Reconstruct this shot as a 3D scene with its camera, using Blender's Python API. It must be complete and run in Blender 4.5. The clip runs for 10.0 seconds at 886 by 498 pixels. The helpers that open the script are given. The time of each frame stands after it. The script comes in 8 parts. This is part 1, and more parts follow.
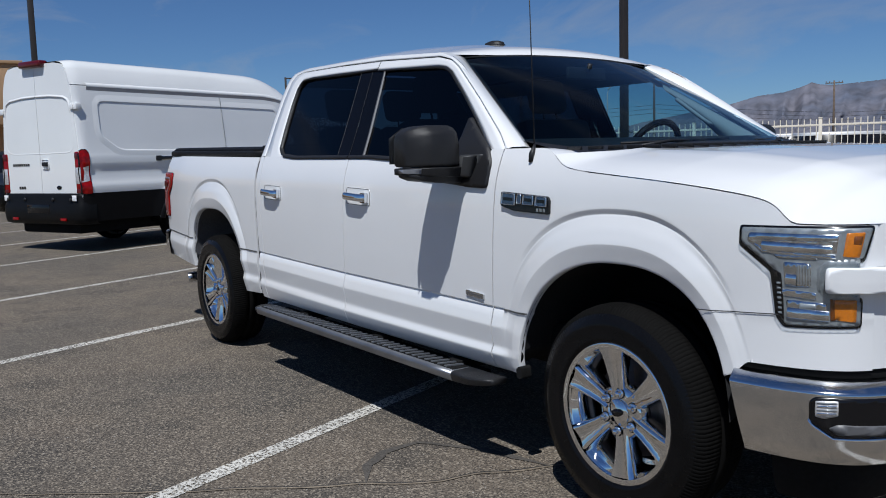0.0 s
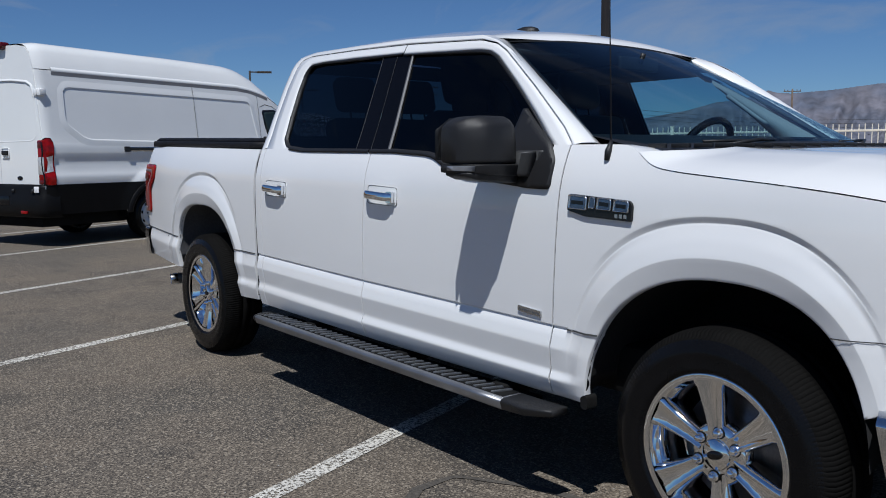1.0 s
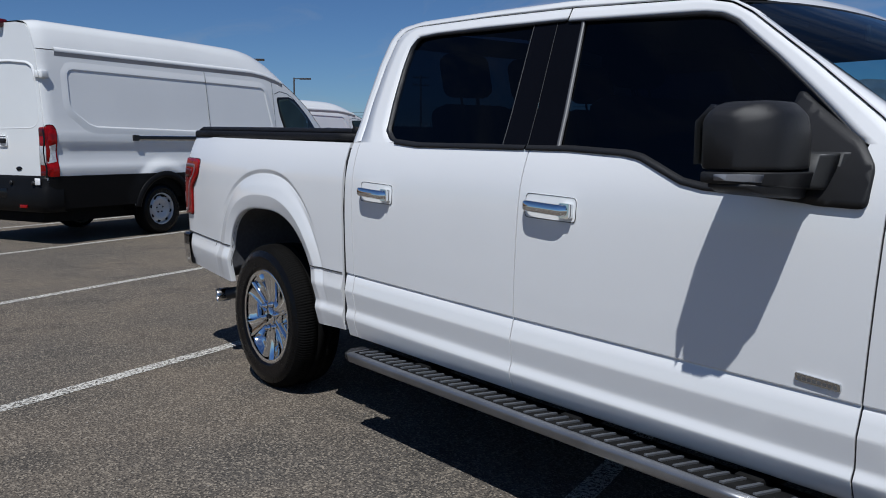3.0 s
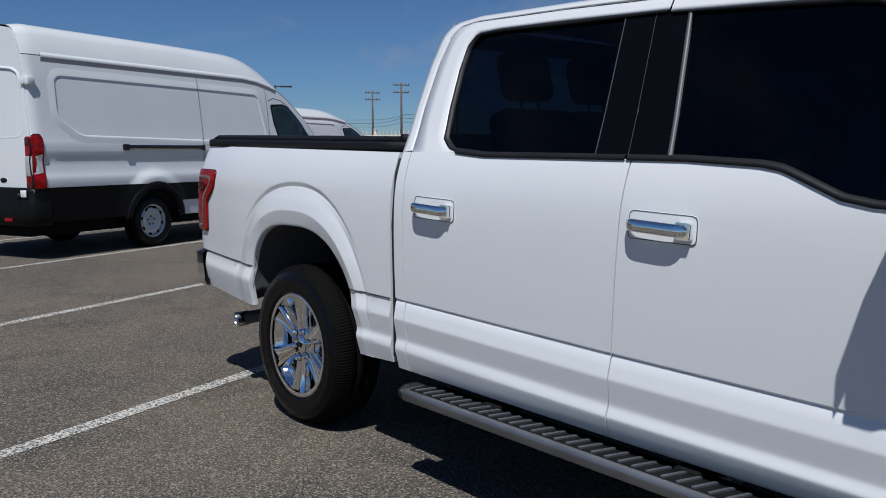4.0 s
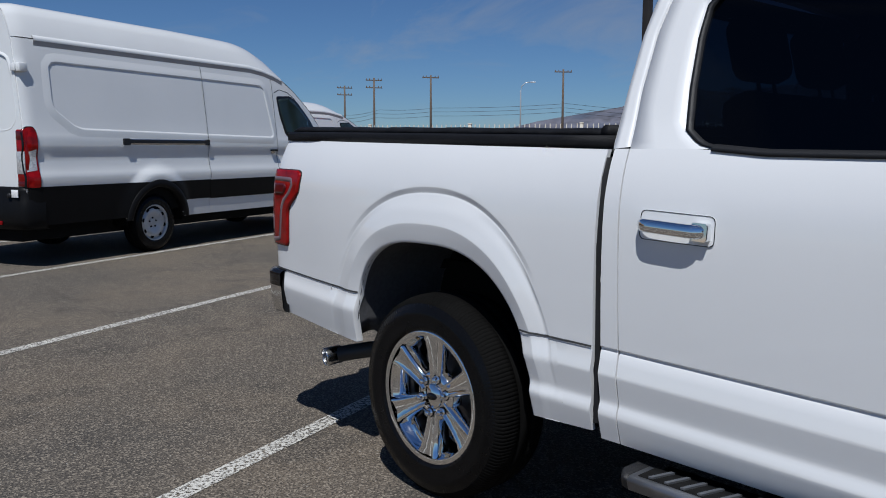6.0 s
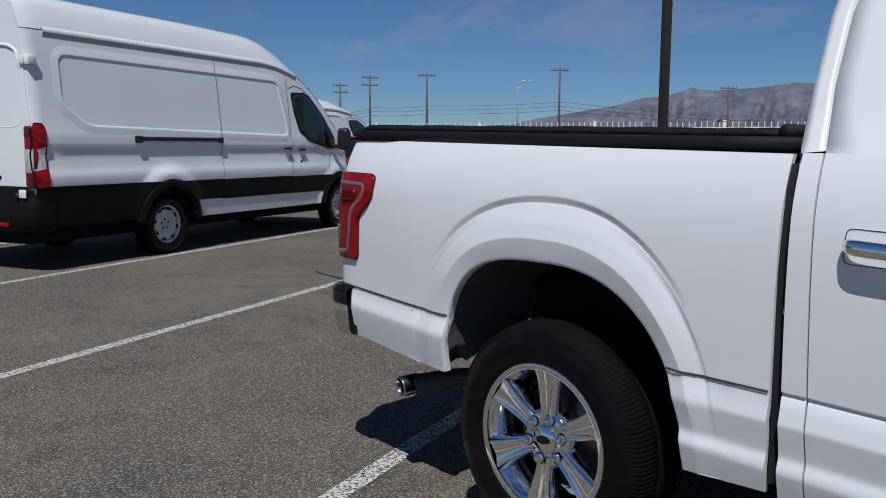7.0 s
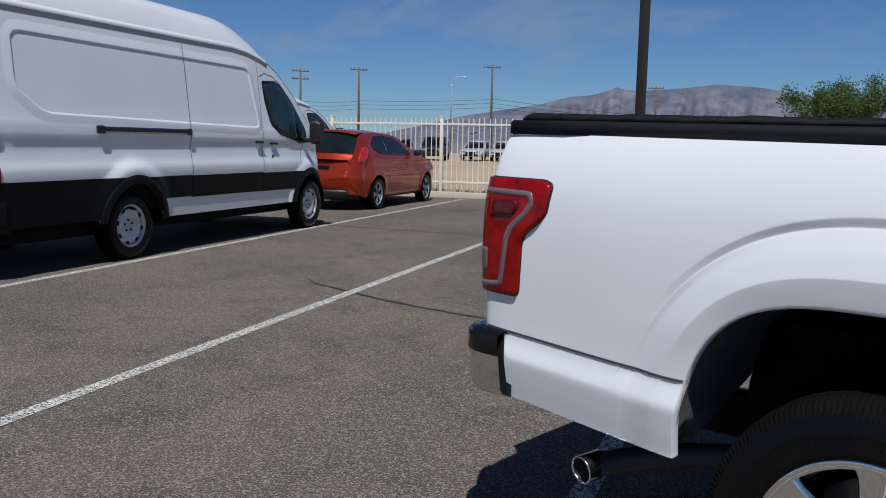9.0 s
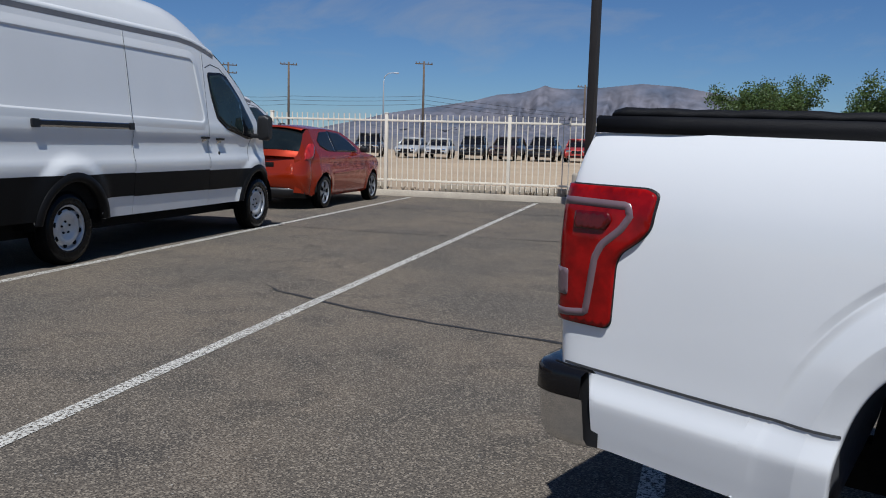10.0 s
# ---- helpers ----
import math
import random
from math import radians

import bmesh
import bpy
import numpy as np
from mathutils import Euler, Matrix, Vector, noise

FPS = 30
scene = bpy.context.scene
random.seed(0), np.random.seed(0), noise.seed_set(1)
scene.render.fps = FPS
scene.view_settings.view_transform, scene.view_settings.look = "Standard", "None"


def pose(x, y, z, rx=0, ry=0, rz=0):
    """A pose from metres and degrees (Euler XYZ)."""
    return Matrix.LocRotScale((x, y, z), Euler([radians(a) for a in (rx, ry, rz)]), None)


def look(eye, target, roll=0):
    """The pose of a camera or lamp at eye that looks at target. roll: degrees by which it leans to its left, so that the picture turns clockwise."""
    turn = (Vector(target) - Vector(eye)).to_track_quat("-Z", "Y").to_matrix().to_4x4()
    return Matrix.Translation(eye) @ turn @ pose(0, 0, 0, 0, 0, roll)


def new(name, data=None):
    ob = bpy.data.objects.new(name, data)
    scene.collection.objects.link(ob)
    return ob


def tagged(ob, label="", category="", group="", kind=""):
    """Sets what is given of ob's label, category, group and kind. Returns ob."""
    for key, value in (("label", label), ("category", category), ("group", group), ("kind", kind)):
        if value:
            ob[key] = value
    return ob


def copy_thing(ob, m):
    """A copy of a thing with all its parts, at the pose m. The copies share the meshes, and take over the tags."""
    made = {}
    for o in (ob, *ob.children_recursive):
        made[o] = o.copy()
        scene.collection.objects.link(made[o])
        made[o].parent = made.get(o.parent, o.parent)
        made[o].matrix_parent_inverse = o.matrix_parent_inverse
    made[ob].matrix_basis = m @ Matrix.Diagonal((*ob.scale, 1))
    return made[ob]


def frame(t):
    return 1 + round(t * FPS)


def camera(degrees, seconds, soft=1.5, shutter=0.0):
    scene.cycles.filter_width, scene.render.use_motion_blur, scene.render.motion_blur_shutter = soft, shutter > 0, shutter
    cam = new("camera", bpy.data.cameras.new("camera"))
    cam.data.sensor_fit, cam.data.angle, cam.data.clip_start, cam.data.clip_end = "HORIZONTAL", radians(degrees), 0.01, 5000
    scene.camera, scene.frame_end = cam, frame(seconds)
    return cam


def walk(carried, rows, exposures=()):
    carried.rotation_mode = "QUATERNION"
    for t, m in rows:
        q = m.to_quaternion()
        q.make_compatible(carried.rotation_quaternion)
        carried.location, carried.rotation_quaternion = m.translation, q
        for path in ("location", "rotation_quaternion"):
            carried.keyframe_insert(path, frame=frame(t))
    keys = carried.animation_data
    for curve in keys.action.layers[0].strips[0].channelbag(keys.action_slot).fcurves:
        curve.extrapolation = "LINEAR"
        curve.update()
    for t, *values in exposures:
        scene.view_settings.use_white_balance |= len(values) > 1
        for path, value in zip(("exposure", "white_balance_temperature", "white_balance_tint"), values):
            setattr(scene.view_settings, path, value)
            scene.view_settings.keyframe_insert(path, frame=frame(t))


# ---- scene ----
cam = camera(54.9, 10.0, soft=1.0)
PATH = [
    (0, (1.967, -3.073, 1.249), (0.348, -1.920, 1.029), -1.6),
    (0.5, (1.679, -3.079, 1.252), (0.088, -1.888, 1.029), -1.4),
    (1, (1.404, -3.068, 1.239), (-0.159, -1.840, 1.015), -0.3),
    (1.5, (1.100, -3.011, 1.257), (-0.498, -1.829, 1.030), -0.2),
    (2, (0.822, -2.991, 1.252), (-0.767, -1.799, 1.017), -0.1),
    (2.5, (0.543, -3.005, 1.261), (-1.014, -1.773, 1.018), 0.2),
    (3, (0.251, -2.999, 1.261), (-1.290, -1.748, 1.016), 0.3),
    (4.5, (-0.553, -2.969, 1.272), (-2.059, -1.673, 1.049), -0.1),
    (5, (-0.861, -2.957, 1.273), (-2.422, -1.728, 1.046), -0.2),
    (6.5, (-1.719, -2.964, 1.267), (-3.148, -1.587, 1.026), 0.3),
    (7, (-2.018, -2.935, 1.278), (-3.473, -1.584, 1.036), 0.4),
    (7.5, (-2.323, -2.946, 1.283), (-3.740, -1.556, 1.037), 0.6),
    (8, (-2.604, -2.946, 1.269), (-3.953, -1.490, 1.023), 1.1),
    (8.5, (-2.924, -2.898, 1.278), (-4.245, -1.417, 1.031), 1.1),
    (9, (-3.191, -2.866, 1.266), (-4.525, -1.397, 1.017), 1.2),
    (9.5, (-3.469, -2.846, 1.280), (-4.741, -1.323, 1.030), 1.5),
    (10, (-3.753, -2.757, 1.264), (-4.961, -1.184, 1.011), 1.6),
]
EXPOSURES = [(0, -0.10, 6330, 10), (1, -0.14, 6330, 10), (2, -0.15, 6330, 10), (3, -0.20, 6330, 10), (4.5, -0.26, 6330, 10), (6.5, -0.26, 6330, 10), (7.5, -0.26, 6330, 10), (8.5, -0.16, 6330, 10), (10, -0.10, 6330, 10)]
walk(cam, [(t, look(eye, target, roll)) for t, eye, target, roll in PATH], EXPOSURES)

# ---- light ----
world = bpy.data.worlds.new("world")
scene.world = world
world.use_nodes = True
SUN = Vector((0.37, -0.45, 1.0)).normalized()
SUN_EL, SUN_AZ = math.asin(SUN.z), math.atan2(SUN.x, SUN.y)


def sky_nodes():
    nt = world.node_tree
    nt.nodes.clear()
    N, L = nt.nodes.new, nt.links.new
    out, bg, sky = N("ShaderNodeOutputWorld"), N("ShaderNodeBackground"), N("ShaderNodeTexSky")
    sky.sky_type, sky.sun_disc = "NISHITA", False
    sky.sun_elevation, sky.sun_rotation = SUN_EL, SUN_AZ
    sky.altitude, sky.air_density, sky.dust_density, sky.ozone_density = 1500, 1.0, 0.1, 2.5
    coord, mp, nz, ramp = N("ShaderNodeTexCoord"), N("ShaderNodeMapping"), N("ShaderNodeTexNoise"), N("ShaderNodeValToRGB")
    mp.inputs["Rotation"].default_value = (0.1, 0.2, 0.6)
    mp.inputs["Scale"].default_value = (1.6, 5.0, 9.0)
    nz.inputs["Scale"].default_value, nz.inputs["Detail"].default_value, nz.inputs["Roughness"].default_value = 1.3, 7, 0.62
    nz.inputs["Distortion"].default_value = 0.6
    ramp.color_ramp.elements[0].position, ramp.color_ramp.elements[1].position = 0.51, 0.84
    ramp.color_ramp.elements[1].color = (0.58, 0.58, 0.58, 1)
    mix = N("ShaderNodeMix")
    mix.data_type = "RGBA"
    mix.inputs["B"].default_value = (6.5, 7.0, 7.8, 1)
    hue = N("ShaderNodeMix")
    hue.data_type, hue.blend_type = "RGBA", "MULTIPLY"
    hue.inputs["Factor"].default_value = 1.0
    hue.inputs["B"].default_value = (0.68, 0.96, 1.32, 1)
    L(coord.outputs["Generated"], mp.inputs["Vector"])
    L(mp.outputs["Vector"], nz.inputs["Vector"])
    L(nz.outputs["Fac"], ramp.inputs["Fac"])
    L(ramp.outputs["Color"], mix.inputs["Factor"])
    L(sky.outputs["Color"], hue.inputs["A"])
    L(hue.outputs["Result"], mix.inputs["A"])
    L(mix.outputs["Result"], bg.inputs["Color"])
    bg.inputs["Strength"].default_value = 0.052
    L(bg.outputs["Background"], out.inputs["Surface"])


sky_nodes()
sun = new("sun", bpy.data.lights.new("sun", "SUN"))
sun.data.energy, sun.data.angle, sun.data.color = 5.0, radians(0.55), (0.985, 0.99, 0.985)
sun.matrix_world = look(SUN * 60, (0, 0, 0))


# ---- materials ----
def shader(name, color, rough=0.5, metal=0.0, grain=0.0, grain_scale=300.0, blotch=0.0, blotch_scale=3.0, bump=0.0, coat=0.0, tint=None, rough_var=0.0, spec=0.5):
    """A procedural surface: a base colour varied by fine grain and by larger blotches, with fine relief."""
    m = bpy.data.materials.new(name)
    m.use_nodes = True
    nt = m.node_tree
    N, L = nt.nodes.new, nt.links.new
    p = nt.nodes["Principled BSDF"]
    p.inputs["Roughness"].default_value, p.inputs["Metallic"].default_value = rough, metal
    p.inputs["Coat Weight"].default_value, p.inputs["Coat Roughness"].default_value = coat, 0.03
    p.inputs["Specular IOR Level"].default_value = spec
    coord = N("ShaderNodeTexCoord")
    a, b = N("ShaderNodeTexNoise"), N("ShaderNodeTexNoise")
    for n, s in ((a, grain_scale), (b, blotch_scale)):
        n.inputs["Scale"].default_value, n.inputs["Detail"].default_value = s, 4
        L(coord.outputs["Object"], n.inputs["Vector"])
    dark = [c * (1 - blotch) for c in color] if tint is None else tint
    mb = N("ShaderNodeMix")
    mb.data_type = "RGBA"
    mb.inputs["A"].default_value, mb.inputs["B"].default_value = (*color, 1), (*dark, 1)
    rb = N("ShaderNodeMapRange")
    rb.inputs["From Min"].default_value, rb.inputs["From Max"].default_value = 0.4, 0.7
    L(b.outputs["Fac"], rb.inputs["Value"])
    L(rb.outputs["Result"], mb.inputs["Factor"])
    g = N("ShaderNodeMapRange")
    g.inputs["From Min"].default_value, g.inputs["From Max"].default_value = 0.3, 0.7
    g.inputs["To Min"].default_value, g.inputs["To Max"].default_value = 1 - grain, 1 + grain
    L(a.outputs["Fac"], g.inputs["Value"])
    mul = N("ShaderNodeVectorMath")
    mul.operation = "SCALE"
    L(mb.outputs["Result"], mul.inputs[0])
    L(g.outputs["Result"], mul.inputs["Scale"])
    L(mul.outputs["Vector"], p.inputs["Base Color"])
    if rough_var:
        r = N("ShaderNodeMapRange")
        r.inputs["To Min"].default_value, r.inputs["To Max"].default_value = max(0.02, rough - rough_var), rough + rough_var
        L(b.outputs["Fac"], r.inputs["Value"])
        L(r.outputs["Result"], p.inputs["Roughness"])
    if bump:
        bp = N("ShaderNodeBump")
        bp.inputs["Strength"].default_value, bp.inputs["Distance"].default_value = bump, 0.003
        L(a.outputs["Fac"], bp.inputs["Height"])
        L(bp.outputs["Normal"], p.inputs["Normal"])
    return m


def glass(name, tint, rough=0.0):
    """A thin tinted pane: see-through, with a mirror gloss that follows Fresnel."""
    m = bpy.data.materials.new(name)
    m.use_nodes = True
    nt = m.node_tree
    nt.nodes.clear()
    N, L = nt.nodes.new, nt.links.new
    out, mix, tr, gl, fr = N("ShaderNodeOutputMaterial"), N("ShaderNodeMixShader"), N("ShaderNodeBsdfTransparent"), N("ShaderNodeBsdfGlossy"), N("ShaderNodeLayerWeight")
    tr.inputs["Color"].default_value = (*tint, 1)
    gl.inputs["Roughness"].default_value = rough
    fr.inputs["Blend"].default_value = 0.5
    pw, mr = N("ShaderNodeMath"), N("ShaderNodeMapRange")
    pw.operation = "POWER"
    pw.inputs[1].default_value = 5.0
    mr.inputs["To Min"].default_value, mr.inputs["To Max"].default_value = 0.03, 0.8
    L(fr.outputs["Facing"], pw.inputs[0])
    L(pw.outputs["Value"], mr.inputs["Value"])
    L(mr.outputs["Result"], mix.inputs["Fac"])
    L(tr.outputs["BSDF"], mix.inputs[1])
    L(gl.outputs["BSDF"], mix.inputs[2])
    L(mix.outputs["Shader"], out.inputs["Surface"])
    return m


def asphalt_shader():
    m = bpy.data.materials.new("asphalt")
    m.use_nodes = True
    nt = m.node_tree
    N, L = nt.nodes.new, nt.links.new
    p = nt.nodes["Principled BSDF"]
    coord = N("ShaderNodeTexCoord")

    def tex(kind, scale, detail=3.0):
        n = N(kind)
        n.inputs["Scale"].default_value = scale
        if kind == "ShaderNodeTexNoise":
            n.inputs["Detail"].default_value = detail
        L(coord.outputs["Object"], n.inputs["Vector"])
        return n

    def mix(a, b, fac):
        n = N("ShaderNodeMix")
        n.data_type = "RGBA"
        for key, v in (("A", a), ("B", b)):
            if isinstance(v, tuple):
                n.inputs[key].default_value = (*v, 1)
            else:
                L(v, n.inputs[key])
        L(fac, n.inputs["Factor"])
        return n.outputs["Result"]

    def span(value, lo, hi, a=0.0, b=1.0):
        n = N("ShaderNodeMapRange")
        n.inputs["From Min"].default_value, n.inputs["From Max"].default_value = lo, hi
        n.inputs["To Min"].default_value, n.inputs["To Max"].default_value = a, b
        L(value, n.inputs["Value"])
        return n.outputs["Result"]

    broad, mid, fine = tex("ShaderNodeTexNoise", 0.55, 5), tex("ShaderNodeTexNoise", 2.6, 6), tex("ShaderNodeTexNoise", 105, 3)
    stones, chips = tex("ShaderNodeTexVoronoi", 135), tex("ShaderNodeTexVoronoi", 46)
    base = mix((0.092, 0.082, 0.071), (0.143, 0.117, 0.091), span(broad.outputs["Fac"], 0.38, 0.58))
    base = mix(base, (0.050, 0.047, 0.044), span(mid.outputs["Fac"], 0.52, 0.64, 0, 0.50))
    base = mix(base, (0.025, 0.024, 0.023), span(fine.outputs["Fac"], 0.46, 0.62, 0, 0.82))
    sep = N("ShaderNodeSeparateColor")
    L(stones.outputs["Color"], sep.inputs["Color"])
    base = mix(base, (0.31, 0.265, 0.21), span(sep.outputs["Red"], 0.64, 0.98, 0, 0.76))
    sep2 = N("ShaderNodeSeparateColor")
    L(chips.outputs["Color"], sep2.inputs["Color"])
    near = N("ShaderNodeMath")
    near.operation = "MULTIPLY"
    L(span(sep2.outputs["Green"], 0.93, 0.96), near.inputs[0])
    L(span(chips.outputs["Distance"], 0.22, 0.14), near.inputs[1])
    base = mix(base, (0.33, 0.31, 0.28), near.outputs["Value"])
    L(base, p.inputs["Base Color"])
    p.inputs["Roughness"].default_value = 0.92
    p.inputs["Specular IOR Level"].default_value = 0.15
    bp = N("ShaderNodeBump")
    bp.inputs["Strength"].default_value, bp.inputs["Distance"].default_value = 0.75, 0.004
    L(stones.outputs["Distance"], bp.inputs["Height"])
    bp2 = N("ShaderNodeBump")
    bp2.inputs["Strength"].default_value, bp2.inputs["Distance"].default_value = 0.5, 0.006
    L(fine.outputs["Fac"], bp2.inputs["Height"])
    L(bp.outputs["Normal"], bp2.inputs["Normal"])
    L(bp2.outputs["Normal"], p.inputs["Normal"])
    return m


def line_shader():
    """White road paint, worn through to the asphalt between the stones."""
    m = shader("worn_line_paint", (0.56, 0.54, 0.49), 0.75, 0, 0.12, 160, 0.18, 4, 0.6)
    nt = m.node_tree
    N, L = nt.nodes.new, nt.links.new
    p = nt.nodes["Principled BSDF"]
    coord, nz, mr, tr, mx = N("ShaderNodeTexCoord"), N("ShaderNodeTexNoise"), N("ShaderNodeMapRange"), N("ShaderNodeBsdfTransparent"), N("ShaderNodeMixShader")
    nz.inputs["Scale"].default_value, nz.inputs["Detail"].default_value, nz.inputs["Roughness"].default_value = 70, 5, 0.75
    mr.inputs["From Min"].default_value, mr.inputs["From Max"].default_value = 0.44, 0.52
    L(coord.outputs["Object"], nz.inputs["Vector"])
    L(nz.outputs["Fac"], mr.inputs["Value"])
    L(mr.outputs["Result"], mx.inputs["Fac"])
    L(tr.outputs["BSDF"], mx.inputs[1])
    L(p.outputs["BSDF"], mx.inputs[2])
    L(mx.outputs["Shader"], nt.nodes["Material Output"].inputs["Surface"])
    return m


ASPHALT, LINE = asphalt_shader(), line_shader()
WHITE = shader("white_car_paint", (0.735, 0.74, 0.74), 0.34, 0, 0.012, 900, 0.03, 1.5, 0, 1.0)
VANWHITE = shader("white_van_paint", (0.74, 0.75, 0.745), 0.32, 0, 0.015, 700, 0.04, 1.2, 0, 0.8)
ORANGE = shader("copper_red_paint", (0.36, 0.027, 0.004), 0.26, 0.45, 0.05, 900, 0.1, 2, 0, 0.7, None, 0, 0.3)
STEPMETAL = shader("grey_satin_step", (0.30, 0.31, 0.33), 0.38, 0.85, 0.06, 300, 0.2, 8)
TRIMGREY = shader("grey_trim", (0.10, 0.10, 0.105), 0.45, 0.0, 0.1, 300, 0.2, 8)
ARMGREY = shader("dark_grey_plastic", (0.028, 0.029, 0.030), 0.5, 0.0, 0.1, 300, 0.2, 8)
CHROME = shader("chrome", (0.86, 0.87, 0.88), 0.045, 1.0, 0.01, 200, 0.06, 6, 0, 0, None, 0.03)
BUMPERCHROME = shader("brushed_chrome", (0.74, 0.75, 0.76), 0.10, 1.0, 0.05, 260, 0.12, 8, 0.06)
DULLCHROME = shader("satin_metal", (0.62, 0.63, 0.64), 0.22, 1.0, 0.03, 300, 0.12, 8)
STEEL = shader("painted_steel_wheel", (0.56, 0.57, 0.58), 0.36, 0.35, 0.05, 200, 0.2, 9)
BLACK = shader("black_grained_plastic", (0.014, 0.014, 0.015), 0.46, 0, 0.2, 900, 0.2, 5, 0.25, 0, None, 0, 0.35)
CLADDING = shader("black_cladding_plastic", (0.007, 0.007, 0.0075), 0.38, 0, 0.2, 900, 0.2, 5, 0.1, 0, None, 0, 0.10)
GLOSSBLACK = shader("gloss_black_trim", (0.006, 0.006, 0.007), 0.16, 0, 0.05, 400, 0.1, 5, 0, 0.0, None, 0, 0.35)
PILLARBLACK = shader("satin_black_pillar", (0.003, 0.003, 0.004), 0.25, 0, 0.1, 400, 0.1, 5, 0, 0, None, 0, 0.12)
DARK = shader("dark_underbody", (0.008, 0.008, 0.008), 0.9, 0, 0.2, 60, 0.3, 4, 0, 0, None, 0, 0.15)
WELLGREY = shader("grey_wheel_well", (0.10, 0.10, 0.106), 0.75, 0, 0.15, 60, 0.3, 5)
LINER = shader("wheel_well_felt", (0.014, 0.014, 0.015), 0.85, 0, 0.25, 80, 0.35, 5, 0.5)
SHUTLINE = shader("shut_line", (0.05, 0.05, 0.052), 0.8, 0, 0.1, 90, 0.2, 5, 0.05)
RUBBER = shader("tyre_rubber", (0.0045, 0.0045, 0.005), 0.26, 0, 0.2, 250, 0.3, 9, 0.06, 0, None, 0.10, 0.16)
TREAD = shader("tyre_tread", (0.0058, 0.0056, 0.0054), 0.85, 0, 0.2, 200, 0.3, 9, 0.1, 0, None, 0, 0.05)
VINYL = shader("black_vinyl_cover", (0.007, 0.007, 0.008), 0.55, 0, 0.2, 500, 0.25, 6, 0.5, 0, None, 0, 0.2)
DISC = shader("brake_iron", (0.22, 0.20, 0.19), 0.4, 0.9, 0.1, 120, 0.3, 12)
REDLENS = shader("red_lens", (0.27, 0.0028, 0.0028), 0.24, 0, 0.10, 60, 0.5, 16, 0, 0.5, None, 0, 0.1)
DARKRED = shader("dark_red_lens", (0.10, 0.002, 0.003), 0.3, 0, 0.2, 160, 0.5, 40, 0, 0.9, None, 0, 0.1)
GREYLENS = shader("grey_lens_band", (0.155, 0.100, 0.112), 0.28, 0, 0.03, 60, 0.1, 14, 0, 0.4)
CLEARLENS = shader("clear_ribbed_lens", (0.55, 0.54, 0.54), 0.18, 0.2, 0.35, 70, 0.3, 40, 0.3, 0.8)
MARKER = shader("pale_marker_lens", (0.17, 0.175, 0.19), 0.3, 0, 0.05, 200, 0.1, 30, 0, 0.8)
AMBER = shader("amber_reflector", (0.70, 0.20, 0.01), 0.2, 0, 0.15, 160, 0.2, 20, 0, 0.8)
# badge chrome with its dark blue reflection put into the base colour
BADGEREFLECT = shader("badge_blue_reflection", (0.16, 0.19, 0.25), 0.15, 0.9, 0.1, 60, 0.3, 40)
DARKAMBER = shader("dark_amber", (0.20, 0.055, 0.006), 0.25, 0, 0.2, 160, 0.3, 20, 0, 0.6)
LAMPGREY = shader("lamp_housing", (0.34, 0.36, 0.37), 0.30, 0.35, 0.12, 40, 0.35, 30, 0.1, 0.6)
BOWL = shader("lamp_reflector", (0.86, 0.87, 0.88), 0.09, 1.0, 0.04, 40, 0.3, 30, 0.5)
CLEAR = glass("clear_lens", (0.93, 0.95, 0.96))
TINT = glass("privacy_glass", (0.012, 0.016, 0.028))
TINT_F = glass("tinted_front_glass", (0.034, 0.046, 0.075))
SHIELD = glass("windshield_glass", (0.52, 0.69, 0.75))
CABINTRIM = shader("grey_cabin_trim", (0.33, 0.34, 0.35), 0.7, 0, 0.05, 200, 0.1, 6, 0.1)
VANGLASS = glass("van_glass", (0.55, 0.72, 0.68))
CLOTH = shader("dark_seat_cloth", (0.03, 0.03, 0.034), 0.9, 0, 0.2, 300, 0.15, 5, 0.4)
FENCEPAINT = shader("cream_fence_paint", (0.76, 0.69, 0.57), 0.6, 0, 0.06, 120, 0.15, 3, 0.1)
CONCRETE = shader("kerb_concrete", (0.40, 0.35, 0.28), 0.9, 0, 0.15, 60, 0.25, 2, 0.5)
SAND = shader("desert_dirt", (0.40, 0.30, 0.20), 0.95, 0, 0.15, 14, 0.3, 0.12, 0.5)
PLAIN = shader("scrub_plain", (0.15, 0.145, 0.15), 0.95, 0, 0.2, 0.08, 0.3, 0.01, 0)
POLE = shader("dark_pole_metal", (0.035, 0.030, 0.027), 0.5, 0.3, 0.1, 60, 0.2, 2)
WOODPOLE = shader("weathered_pole_wood", (0.13, 0.095, 0.07), 0.9, 0, 0.2, 10, 0.3, 1.5)
STUCCO = shader("tan_stucco", (0.36, 0.23, 0.13), 0.9, 0, 0.08, 40, 0.15, 1.0, 0.4)
LEAF = shader("leaf_green", (0.055, 0.10, 0.02), 0.6, 0, 0.25, 6, 0.45, 1.2)
BARK = shader("bark", (0.10, 0.075, 0.05), 0.9, 0, 0.3, 25, 0.3, 4, 0.6)
TYREMARK = shader("tyre_mark", (0.070, 0.062, 0.053), 0.85, 0, 0.4, 90, 0.2, 5, 0.4)
DEBRISSHADE = shader("debris_and_shade", (0.085, 0.06, 0.035), 0.9, 0, 0.3, 30, 0.4, 6)
GUTTERSHADE = shader("grey_gutter_shade", (0.27, 0.27, 0.28), 0.6, 0, 0.06, 200, 0.15, 5)
CRACKSEAL = shader("crack_sealant", (0.022, 0.021, 0.02), 0.75, 0, 0.3, 60, 0.2, 5, 0.4)
